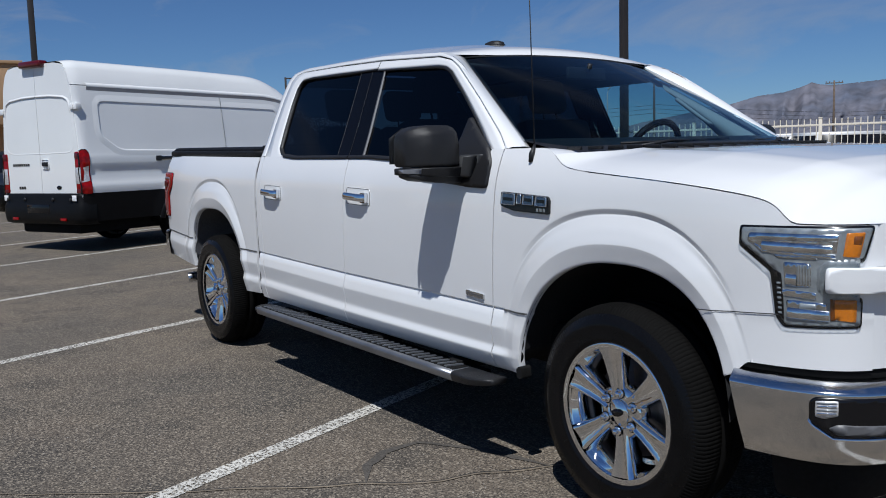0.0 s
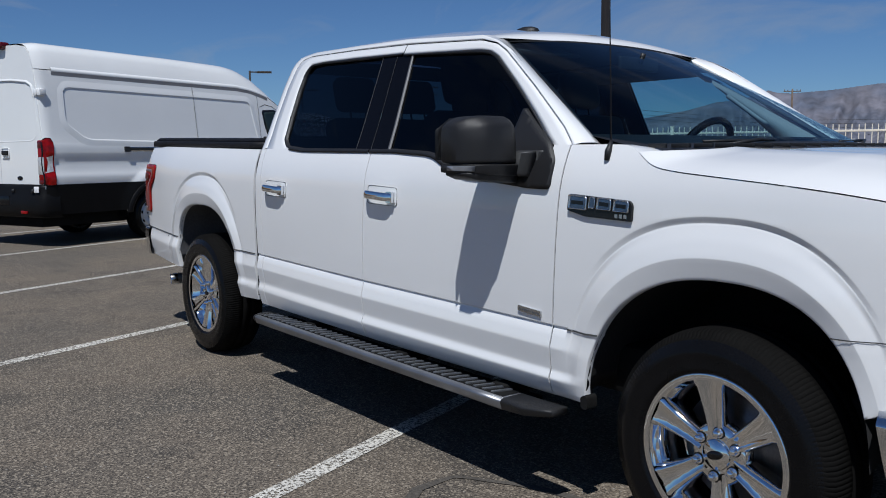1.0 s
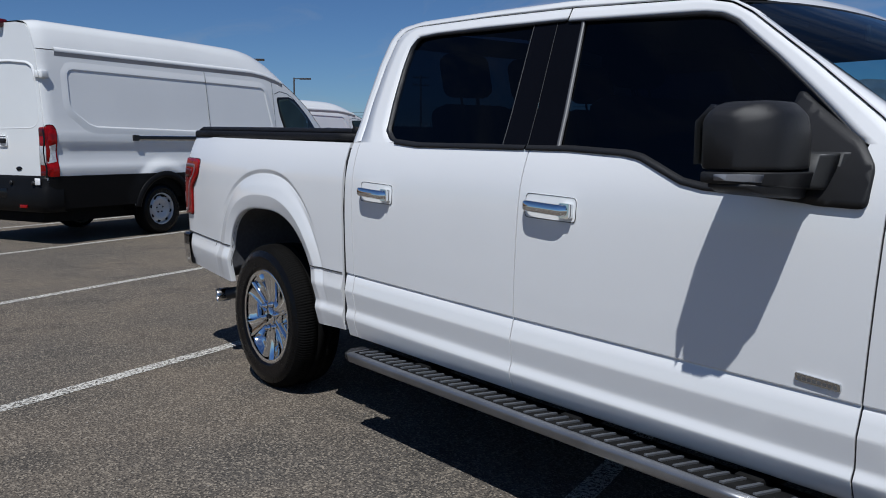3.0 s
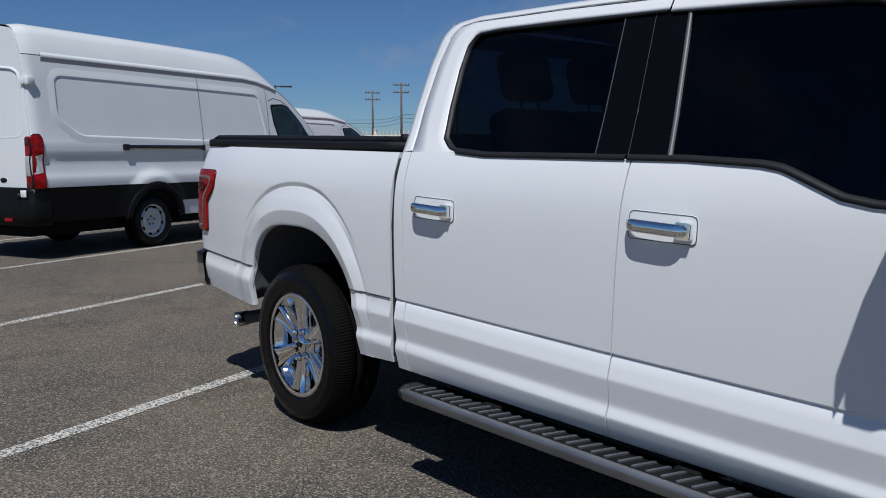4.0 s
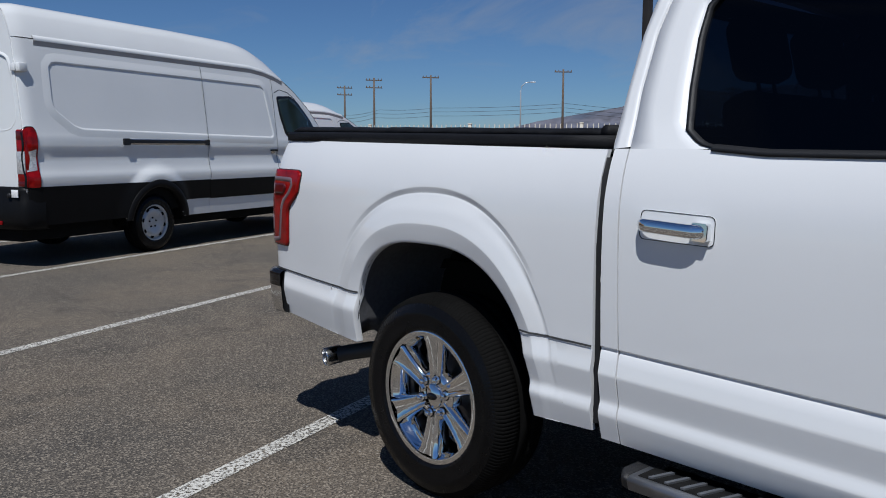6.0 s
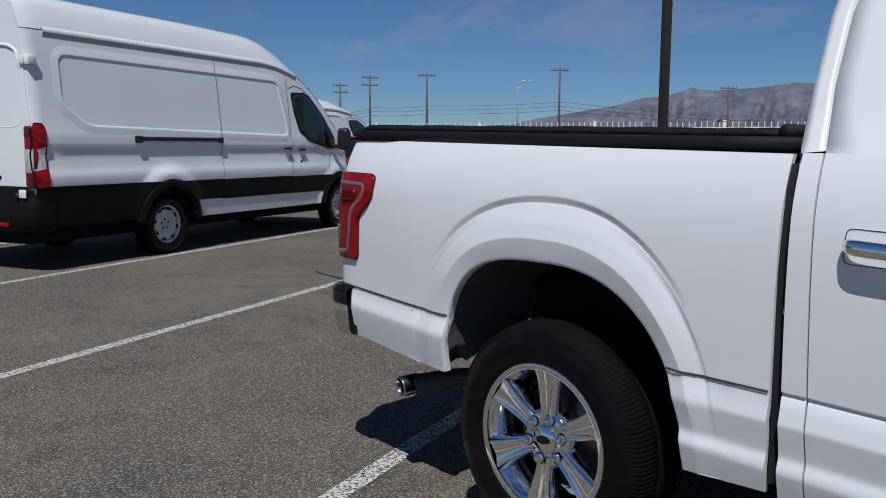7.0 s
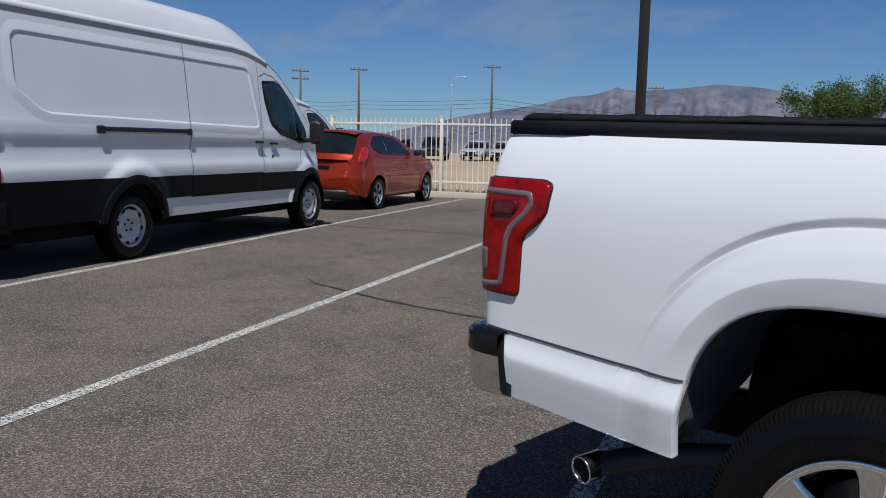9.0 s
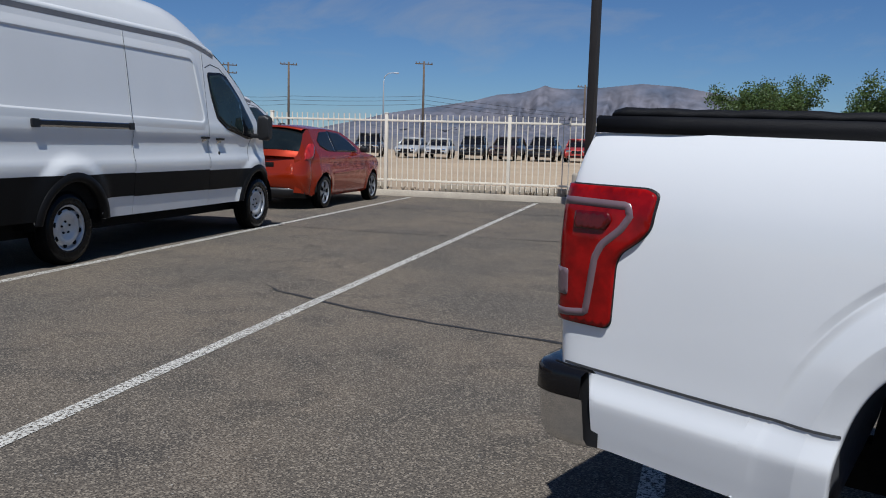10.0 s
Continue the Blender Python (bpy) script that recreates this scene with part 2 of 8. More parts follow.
CRACKDIRT = shader("dirt_in_crack", (0.185, 0.150, 0.110), 0.95, 0, 0.4, 40, 0.4, 8, 0.6)


# ---- mesh helpers ----
def part(name, bm, material, parent=None, label="", sharp=32, weld=0.0):
    """Links a bmesh as one mesh object under a thing or a part."""
    if weld:
        bmesh.ops.remove_doubles(bm, verts=bm.verts, dist=weld)
    limit = radians(sharp)
    for f in bm.faces:
        f.smooth = True
    for e in bm.edges:
        if len(e.link_faces) == 2 and e.calc_face_angle(0.0) > limit:
            e.smooth = False
    me = bpy.data.meshes.new(name)
    bm.to_mesh(me)
    bm.free()
    me.materials.append(material)
    ob = new(name, me)
    if parent is not None:
        ob.parent = parent
    if label:
        ob["label"] = label
    return ob


def thing(name, label, category, m=None, group="", kind=""):
    """An Empty at the base of a thing, which parents its parts."""
    e = new(name)
    e.empty_display_size = 0.2
    if m is not None:
        e.matrix_world = m
    return tagged(e, label, category, group, kind)


def grid(bm, rows, closed=False):
    """Quads between equally long rows of points."""
    vs = [[bm.verts.new(p) for p in r] for r in rows]
    for a, b in zip(vs, vs[1:]):
        n = len(a)
        for i in range(n if closed else n - 1):
            q = (a[i], a[(i + 1) % n], b[(i + 1) % n], b[i])
            try:
                bm.faces.new(q)
            except ValueError:
                pass
    return vs


def cap(bm, loop):
    try:
        bm.faces.new(loop)
    except ValueError:
        pass


def block(bm, x0, x1, y0, y1, z0, z1, bevel=0.0, m=None, seg=2):
    """A box between two corners, its edges rounded."""
    r = bmesh.ops.create_cube(bm, size=1.0)
    vs = r["verts"]
    for v in vs:
        v.co = Vector(((x0 + x1) / 2 + v.co.x * (x1 - x0), (y0 + y1) / 2 + v.co.y * (y1 - y0), (z0 + z1) / 2 + v.co.z * (z1 - z0)))
    if m is not None:
        bmesh.ops.transform(bm, matrix=m, verts=vs)
    if bevel:
        es = list({e for v in vs for e in v.link_edges})
        bmesh.ops.bevel(bm, geom=es, offset=bevel, segments=seg, affect="EDGES", profile=0.5)


def tube(bm, path, radius, n=8, caps=True):
    """A round bar along a path; radius is one number or one for each point."""
    path = [Vector(p) for p in path]
    rad = radius if isinstance(radius, (list, tuple)) else [radius] * len(path)
    rows = []
    for i, p in enumerate(path):
        d = (path[min(i + 1, len(path) - 1)] - path[max(i - 1, 0)]).normalized()
        side = d.cross(Vector((0, 0, 1)))
        if side.length < 0.05:
            side = d.cross(Vector((1, 0, 0)))
        side.normalize()
        up = side.cross(d)
        rows.append([p + rad[i] * (math.cos(a) * side + math.sin(a) * up) for a in (2 * math.pi * k / n for k in range(n))])
    vs = grid(bm, rows, True)
    if caps:
        cap(bm, vs[0][::-1])
        cap(bm, vs[-1])


def lathe(bm, profile, n=48, m=None, close=False):
    """A body of revolution about the local y axis; profile: (radius, y)."""
    rows = []
    for r, y in profile:
        rows.append([Vector((r * math.cos(a), y, r * math.sin(a))) for a in (2 * math.pi * k / n for k in range(n))])
    if m is not None:
        rows = [[m @ p for p in row] for row in rows]
    vs = grid(bm, rows, True)
    if close:
        cap(bm, vs[0])
        cap(bm, vs[-1][::-1])


def prism(bm, outline, place, depth0, depth1, fine=0.0):
    """A flat outline of (a, b) made solid; place(a, b, d) gives the point at depth d. fine: the largest facet, for outlines on a curved skin."""
    if not fine:
        lo = [bm.verts.new(place(a, b, depth0)) for a, b in outline]
        hi = [bm.verts.new(place(a, b, depth1)) for a, b in outline]
        n = len(outline)
        f1, f2 = bm.faces.new(lo[::-1]), bm.faces.new(hi)
        for i in range(n):
            bm.faces.new((lo[i], lo[(i + 1) % n], hi[(i + 1) % n], hi[i]))
        bmesh.ops.triangulate(bm, faces=[f1, f2])
        return
    flat = bmesh.new()
    flat.faces.new([flat.verts.new((a, b, 0)) for a, b in outline])
    bmesh.ops.triangulate(flat, faces=flat.faces[:])
    for _ in range(6):
        long = [e for e in flat.edges if e.calc_length() > fine]
        if not long:
            break
        bmesh.ops.subdivide_edges(flat, edges=long, cuts=1)
        bmesh.ops.triangulate(flat, faces=[f for f in flat.faces if len(f.verts) > 3])
    flat.verts.index_update()
    hi = [bm.verts.new(place(v.co.x, v.co.y, depth1)) for v in flat.verts]
    for f in flat.faces:
        bm.faces.new([hi[v.index] for v in f.verts])
    lo = {}
    for e in flat.edges:
        if len(e.link_faces) == 1:
            for v in e.verts:
                if v.index not in lo:
                    lo[v.index] = bm.verts.new(place(v.co.x, v.co.y, depth0))
            i, j = e.verts[0].index, e.verts[1].index
            bm.faces.new((lo[i], lo[j], hi[j], hi[i]))
    flat.free()


def rounded(points, radius, seg=4):
    """A closed outline with its corners rounded."""
    out, n = [], len(points)
    for i in range(n):
        p, a, b = Vector(points[i]), Vector(points[i - 1]), Vector(points[(i + 1) % n])
        ra = min(radius, (a - p).length * 0.45, (b - p).length * 0.45)
        s, e = p + (a - p).normalized() * ra, p + (b - p).normalized() * ra
        for k in range(seg + 1):
            t = k / seg
            q = s * (1 - t) ** 2 + p * 2 * t * (1 - t) + e * t * t
            out.append((q.x, q.y))
    return out


def resample(path, n):
    """n points at even steps along an open path."""
    p = np.array(path, float)
    d = np.r_[0, np.cumsum(np.linalg.norm(np.diff(p, axis=0), axis=1))]
    t = np.linspace(0, d[-1], n)
    return [tuple(float(np.interp(u, d, p[:, k])) for k in range(p.shape[1])) for u in t]


def panel(bm, place, xl, xr, bottom, top, levels, columns, lean=(0.0, 0.0), pivot=0.9, flange=0.018, ends=(True, True), foot=True, head=None, creased=False):
    """A sheet of columns from bottom(x) to top(x), with a row at each of the levels and its edges turned inwards by flange.
    lean: how far each end leans, metres a metre. place(x, z, d) gives the point d metres outside the skin.
    ends, foot: which edges turn in; head: the stretch of x along which the top edge does."""
    rows = []
    order = ([0] if ends[0] else []) + list(range(columns + 1)) + ([columns] if ends[1] else [])
    for n, i in enumerate(order):
        t = i / columns
        x = xl + (xr - xl) * t
        lo, hi = bottom(x), max(top(x), bottom(x))
        shift = crease_shift(x) if creased else 0.0
        zs = [min(max(z + shift * crease_weight(z), lo), hi) for z in (lo - 9, lo - 9, *levels, hi + 9, hi + 9)]
        k = lean[0] + (lean[1] - lean[0]) * t
        end = (n == 0 and ends[0]) or (n == len(order) - 1 and ends[1])
        up = flange if head is None or head[0] < x < head[1] else 0.0
        depth = lambda j: flange if end else (flange if foot else 0.0) if j == 0 else up if j == len(zs) - 1 else 0.0
        rows.append([place(x + k * (z - pivot), z, -depth(j)) for j, z in enumerate(zs)])
    grid(bm, rows)
    bmesh.ops.remove_doubles(bm, verts=bm.verts, dist=0.0003)


def strip(bm, place, outer, inner, n, flange=0.018):
    """A band between two open paths of (x, z), each end to end, with its edges turned inwards."""
    a, b = resample(outer, n), resample(inner, n)
    rows = []
    for p, q in zip(a, b):
        m1, m2 = [tuple(p[k] + (q[k] - p[k]) * f for k in (0, 1)) for f in (0.33, 0.67)]
        rows.append([place(*p, -flange), place(*p, 0), place(*m1, 0), place(*m2, 0), place(*q, 0), place(*q, -flange)])
    grid(bm, rows)

# ---- setting ----
U = Vector((-0.385, 0.923, 0)).normalized()     # along the bay lines, towards the fence
Rr = Vector((U.y, -U.x, 0))                     # across the bays, towards the truck
BAY = Matrix(((Rr.x, U.x, 0, 0), (Rr.y, U.y, 0, 0), (0, 0, 1, 0), (0, 0, 0, 1)))  # (across, along, up) to the world
KERB = 17.05
EYE0 = Vector((-3.75, -2.76, 1.28))


def bay(a, b, z=0.0):
    return BAY @ Vector((a, b, z))


def far_point(azimuth, distance, z=0.0):
    """A place far off, by its bearing from the end of the walk."""
    a = radians(azimuth)
    return Vector((EYE0.x + math.cos(a) * distance, EYE0.y + math.sin(a) * distance, z))


def dip(x):
    """The asphalt falls slightly towards the truck's nose."""
    t = min(1.0, max(0.0, (x + 4.0) / 4.0))
    return -0.012 * t * t * (3 - 2 * t)


def setting():
    bm = bmesh.new()
    xs = [-4000, -1500, -600, -250, -120, -60, -30, 0, 30, 60, 120, 250, 600, 1500, 4000]
    grid(bm, [[Vector((x, y, -0.03)) for y in xs] for x in xs])
    tagged(part("ground", bm, SAND), "pale sandy desert ground beyond the car park", "ground", kind="structure")
    bm = bmesh.new()
    grid(bm, [[far_point(az, d, 0.0 + 0.02 * k) for k, d in enumerate((105, 160, 300, 700, 1600, 2900))] for az in np.linspace(60, 200, 60)])
    tagged(part("plain", bm, PLAIN), "grey scrub plain before the mountains", "plain", kind="structure")
    bm = bmesh.new()
    rows = [[bay(a, b, 0.0) for b in (-45, -20, -12, *np.linspace(-8, 8, 33), KERB)] for a in (-70, -40, -20, -12, *np.linspace(-7, 7, 29), 12, 40)]
    grid(bm, [[Vector((p.x, p.y, dip(p.x))) for p in r] for r in rows])
    tagged(part("pavement", bm, ASPHALT), "worn brown-grey asphalt of the car park", "pavement", kind="structure")
    # bay lines
    for n, a, lean, b0, b1 in ((1, -1.878, 0.034, -6.0, 16.5), (2, -4.605, 0.036, -6.0, 16.5), (3, -7.069, -0.0115, -6.0, 16.72), (4, -9.758, -0.018, -6.0, 16.72), (5, -12.42, -0.015, -6.0, 16.6), (6, -15.05, 0, -6.0, 16.6), (7, -17.7, 0, -6.0, 16.6), (8, 0.72, 0.03, -6.0, 16.5)):
        bm = bmesh.new()
        rows = []
        for b in np.linspace(b0, b1, 140):
            w0 = 0.047 + 0.004 * noise.noise(Vector((b * 3.1, a, 0)))
            w1 = 0.047 + 0.004 * noise.noise(Vector((b * 3.1, a, 7)))
            c = a + lean * b
            rows.append([p + Vector((0, 0, dip(p.x) + 0.004)) for p in (bay(c - w0, b), bay(c + w1, b))])
        grid(bm, rows)
        tagged(part(f"bay_line_{n}", bm, LINE), "worn white painted parking bay line", "road marking", "bay lines", "structure")
    # cracks
    def crack(name, pts, width, mat, label):
        bm = bmesh.new()
        p = resample(pts, 90)
        rows = []
        for i, (x, y) in enumerate(p):
            a, b = Vector(p[max(0, i - 1)]), Vector(p[min(89, i + 1)])
            t = (b - a).normalized()
            k = noise.noise(Vector((x * 2.7, y * 2.7, 3)))
            jx, jy = 0.022 * noise.noise(Vector((x * 5, y * 5, 0))), 0.022 * noise.noise(Vector((x * 5, y * 5, 9)))
            w = width * (0.65 + 0.6 * k) * min(1.0, 6 * min(i, 89 - i) / 89 + 0.1)
            z = dip(x) + 0.0035
            rows.append([Vector((x + jx - t.y * w, y + jy + t.x * w, z)), Vector((x + jx + t.y * w, y + jy - t.x * w, z))])
        grid(bm, rows)
        tagged(part(name, bm, mat), label, "crack", kind="structure")
    crack("crack_1", [(-9.42, 2.07), (-9.34, 2.036), (-9.028, 1.889), (-8.472, 1.829), (-7.987, 1.791), (-7.362, 1.811), (-6.916, 1.858), (-6.392, 1.925), (-5.9, 2.05)], 0.030, CRACKSEAL, "dark sealed crack across the asphalt")
    crack("crack_2", [(-13.9, 5.0), (-12.83, 5.38), (-11.5, 5.80), (-10.39, 6.36), (-9.28, 6.81), (-8.3, 7.3)], 0.022, CRACKSEAL, "thin dark crack across the asphalt")
    crack("crack_3", [(-1.7, -2.75), (-1.178, -2.07), (-1.009, -1.80), (-0.739, -1.403), (-0.655, -1.249), (-0.621, -1.08), (-0.539, -0.945), (-0.49, -0.79), (-0.3, -0.4)], 0.013, CRACKDIRT, "open crack filled with pale grit")
    crack("crack_5", [(-1.7, -2.742), (-1.181, -2.060), (-1.013, -1.790), (-0.744, -1.393), (-0.662, -1.243), (-0.628, -1.076), (-0.546, -0.940), (-0.497, -0.786), (-0.307, -0.396)], 0.006, CRACKSEAL, "thin dark open crack beside pale grit")
    crack("crack_4", [(-14.6, 8.9), (-12.8, 9.6), (-11.0, 10.4), (-9.6, 10.8)], 0.025, CRACKSEAL, "thin dark crack across the asphalt")
    crack("tyre_mark", [(-0.80, -1.50), (-0.976, -1.39), (-1.072, -1.248), (-1.067, -1.077), (-0.909, -0.947), (-0.694, -0.873), (-0.488, -0.808)], 0.024, TYREMARK, "faint dark curved tyre mark on the asphalt")
    # kerb, soil strip
    bm = bmesh.new()
    sec = ((-0.004, -0.05), (0.0, 0.0), (0.008, 0.115), (0.025, 0.130), (0.16, 0.133), (0.165, 0.0))
    me_rows = []
    for a in np.linspace(-40, 30, 60):
        j = 0.006 * noise.noise(Vector((a * 1.3, 0, 0)))
        me_rows.append([bay(a, KERB + 0.02 + b + j, z) for b, z in sec])
    grid(bm, me_rows)
    tagged(part("kerb", bm, CONCRETE), "pale concrete kerb at the edge of the car park", "kerb", kind="structure")
    bm = bmesh.new()
    rows = []
    for a in np.linspace(-40, 30, 160):
        rows.append([bay(a, KERB + 0.17 + b, 0.11 + (0.03 * noise.noise(Vector((a * 1.5, b * 3, 0))) if 0 < b < 1.6 else 0) - (0.13 if b > 1.6 else 0)) for b in (0, 0.15, 0.3, 0.5, 0.8, 1.2, 1.9)])
    grid(bm, rows)
    tagged(part("soil_strip", bm, SAND), "strip of bare soil behind the kerb", "soil", kind="structure")


def fence():
    """Cream steel fence: posts, rails and pickets."""
    f = thing("fence", "cream-painted steel picket fence behind the kerb", "fence", kind="structure")
    b = KERB + 0.45
    a0, a1 = -24.0, 9.0
    post_a = [a for a in np.arange(-27.945, 9.5, 2.845)]
    me = None
    for a in post_a:
        if me is None:
            bm = bmesh.new()
            block(bm, -0.036, 0.036, -0.036, 0.036, 0.0, 1.75, 0.004)
            block(bm, -0.042, 0.042, -0.042, 0.042, 1.745, 1.77, 0.004)
            ob = part("post", bm, FENCEPAINT, f)
            me = ob.data
        else:
            ob = new("post", me)
            ob.parent = f
        ob.matrix_world = BAY @ pose(a, b, 0.08)
    for z in (0.235, 1.575):
        bm = bmesh.new()
        block(bm, a0 - 2, a1, -0.02, 0.02, z + 0.08, z + 0.125, 0.003)
        ob = part("rail", bm, FENCEPAINT, f)
        ob.matrix_world = BAY @ pose(0, b, 0)
    me = None
    k = 0
    for a in np.arange(-24.0, 9.0, 0.130):
        if min(abs(a - p) for p in post_a) < 0.07:
            continue
        if me is None:
            bm = bmesh.new()
            block(bm, -0.0095, 0.0095, -0.0095, 0.0095, 0.10, 1.74)
            ob = part("picket", bm, FENCEPAINT, f)
            me = ob.data
        else:
            ob = new("picket", me)
            ob.parent = f
        k += 1
        ob.matrix_world = BAY @ pose(a, b, 0.08 + 0.006 * math.sin(k * 2.3), 0.3 * math.sin(k * 1.7), 0.25 * math.sin(k * 3.1))


def kerbside():
    """Low concrete edging, and dark clumps for debris and fence shadow along the foot of the fence."""
    for a0, a1 in ((-9.6, -6.3), (-5.4, -2.2), (-15.5, -11.0)):
        bm = bmesh.new()
        block(bm, a0, a1, -0.11, 0.11, 0.0, 0.17, 0.015)
        ob = part("concrete_edging", bm, CONCRETE)
        ob.matrix_world = BAY @ pose(0, KERB + 0.72, 0.10)
        tagged(ob, "low pale concrete edging on the soil by the fence", "edging", "concrete edging", "structure")
    # dark brown blades: debris, and the pickets' shadow dashes put in as shapes
    rnd = random.Random(5)
    bm = bmesh.new()
    for _ in range(150):
        a, b = rnd.uniform(-24, 6), KERB + rnd.uniform(0.26, 0.58)
        if noise.noise(Vector((a * 0.6, 2, 0))) < -0.1:
            continue
        n = rnd.randint(7, 15)
        for _ in range(n):
            d = rnd.uniform(0, 6.3)
            r, h, w = rnd.uniform(0.03, 0.14), rnd.uniform(0.02, 0.13), rnd.uniform(0.004, 0.010)
            ca, sa = math.cos(d), math.sin(d)
            p = [(a - sa * w, b + ca * w, 0.10), (a + sa * w, b - ca * w, 0.10), (a + ca * r, b + sa * r, 0.11 + h)]
            bm.faces.new([bm.verts.new(bay(*q)) for q in p])
    tagged(part("debris_and_shade", bm, DEBRISSHADE), "scattered dark brown debris along the kerb, partly for the fence's shadow dashes", "weeds", kind="stuff")


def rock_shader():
    # bluish distance haze and dark slope shading are put into the rock colour
    m = shader("hazy_shaded_rock", (0.120, 0.118, 0.142), 0.95, 0, 0.34, 0.022, 0.4, 0.0075, 0.0, 0, (0.064, 0.078, 0.112))
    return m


ROCK = rock_shader()


def mountains():
    """The long ridge on the horizon, folded into gullies."""
    ridge = [(98, 0.012), (101, 0.025), (104, 0.040), (107, 0.050), (109.2, 0.056), (110.7, 0.0605), (112.5, 0.066), (114.9, 0.0690), (117.4, 0.0640), (119.8, 0.0615), (120.7, 0.0630), (121.1, 0.0655), (121.7, 0.061), (122.7, 0.0563),
             (124.2, 0.0538), (126.0, 0.0452), (128.5, 0.038), (131.3, 0.0297), (133.5, 0.020), (136, 0.010), (139, 0.004), (143, 0.0)]
    ax, hy = [p[0] for p in ridge], [p[1] for p in ridge]
    bm = bmesh.new()
    D = 3000.0
    rows = []
    azs = np.linspace(98, 143, 640)
    for az in azs:
        h = float(np.interp(az, ax, hy)) * D
        row = []
        for t in np.linspace(0, 1, 44):
            gully = noise.fractal(Vector((az * 0.8 + 0.9 * t, t * 3.2, 0.0)), 0.9, 2.1, 6)
            fold = abs(noise.noise(Vector((az * 0.9 + t * 0.7, t * 1.2, 4.0))))
            dist = D - 900 * (1 - t) + 80 * gully * math.sin(math.pi * min(t, 0.98)) + 260 * fold * math.sin(math.pi * t)
            z = h * (t ** 1.5 * 0.72 + 0.28 * t ** 5) + (0.06 * h * gully * math.sin(math.pi * t)) + (2.0 * noise.noise(Vector((az * 9, 0, 0))) if t == 1 else 0)
            row.append(far_point(az, dist, max(z * dist / D, -0.02) + (1.3 if t == 1 else 0)))
        row.append(far_point(az, D + 400, -0.02))
        rows.append(row)
    grid(bm, rows)
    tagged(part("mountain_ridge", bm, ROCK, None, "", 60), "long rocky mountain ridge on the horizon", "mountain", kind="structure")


def lamp_post(name, at, height, w, arm=0.0, turn=0.0, label="dark square steel lamp post"):
    post = thing(name, label, "lamp post", Matrix.Translation(at) @ pose(0, 0, 0, 0, 0, turn), "lamp posts")
    bm = bmesh.new()
    lathe(bm, [(0.30, 0.0), (0.30, -0.68), (0.28, -0.72), (0.0, -0.72)], 24, pose(0, 0, 0, -90))
    part("footing", bm, CONCRETE, post, "round concrete footing")
    bm = bmesh.new()
    block(bm, -w / 2, w / 2, -w / 2, w / 2, 0.70, height, 0.008)
    block(bm, -w, w, -w, w, 0.70, 0.73, 0.004)
    part("shaft", bm, POLE, post)
    if arm:
        bm = bmesh.new()
        block(bm, 0, arm, -w / 3, w / 3, height - 0.15, height - 0.05, 0.01)
        block(bm, arm * 0.45, arm * 1.35, -0.2, 0.2, height - 0.18, height - 0.03, 0.02)
        part("lamp_head", bm, POLE, post)
    return post


def utility_poles():
    tops = []
    for az, dist, h, cross in ((141.72, 175, 15.2, 2), (143.7, 190, 14.6, 2), (137.92, 170, 15.4, 1), (129.11, 165, 16.0, 1), (118.5, 190, 14.0, 1)):
        at = far_point(az, dist)
        pole = thing("utility_pole", "weathered wooden utility pole with crossarms", "utility pole", Matrix.Translation(at) @ pose(0, 0, 0, 0, 0, az - 90 + 15), "utility poles")
        bm = bmesh.new()
        tube(bm, [(0, 0, 0), (0.02, 0, h * 0.5), (0, 0, h)], [0.26, 0.22, 0.17], 10)
        part("shaft", bm, WOODPOLE, pole)
        for k in range(cross):
            bm = bmesh.new()
            z = h - 0.5 - 1.5 * k
            block(bm, -1.7, 1.7, -0.09, 0.09, z - 0.1, z + 0.1, 0.01)
            for x in (-1.55, -0.9, 0.9, 1.55):
                lathe(bm, [(0.07, 0.0), (0.09, -0.12), (0.04, -0.3), (0.0, -0.32)], 8, pose(x, 0, z + 0.1, -90))
            part("crossarm", bm, WOODPOLE, pole)
        tops.append((at, h))
    order = sorted(range(len(tops)), key=lambda i: tops[i][0].x)
    seq = [tops[i] for i in order]
    left, right = far_point(160, 230), far_point(100, 220)
    chain = [(left, 16)] + seq + [(right, 15)]
    for (p, hp), (q, hq) in zip(chain, chain[1:]):
        for dz, s in ((6.4, 1.2), (7.2, 0.0), (8.0, 0.2)):
            bm = bmesh.new()
            pts = []
            for t in np.linspace(0, 1, 14):
                a = p.lerp(q, t)
                pts.append((a.x, a.y + s, hp + (hq - hp) * t - dz - 4 * 0.25 * t * (1 - t)))
            tube(bm, pts, 0.030, 4, False)
            tagged(part("power_line", bm, POLE), "thin dark overhead power line", "power line", "power lines")
    # street lamp with a curved arm
    at = far_point(131.74, 128)
    post = thing("street_lamp", "pale steel street lamp with a short curved arm", "street lamp", Matrix.Translation(at) @ pose(0, 0, 0, 0, 0, 40))
    bm = bmesh.new()
    tube(bm, [(0, 0, 0), (0, 0, 9.6), (0.15, 0, 10.3), (0.7, 0, 10.8), (1.5, 0, 10.9)], [0.12, 0.09, 0.08, 0.07, 0.06], 8)
    part("shaft", bm, STEEL, post)
    bm = bmesh.new()
    block(bm, 1.4, 2.2, -0.15, 0.15, 10.78, 10.95, 0.05)
    part("lamp_head", bm, STEEL, post)


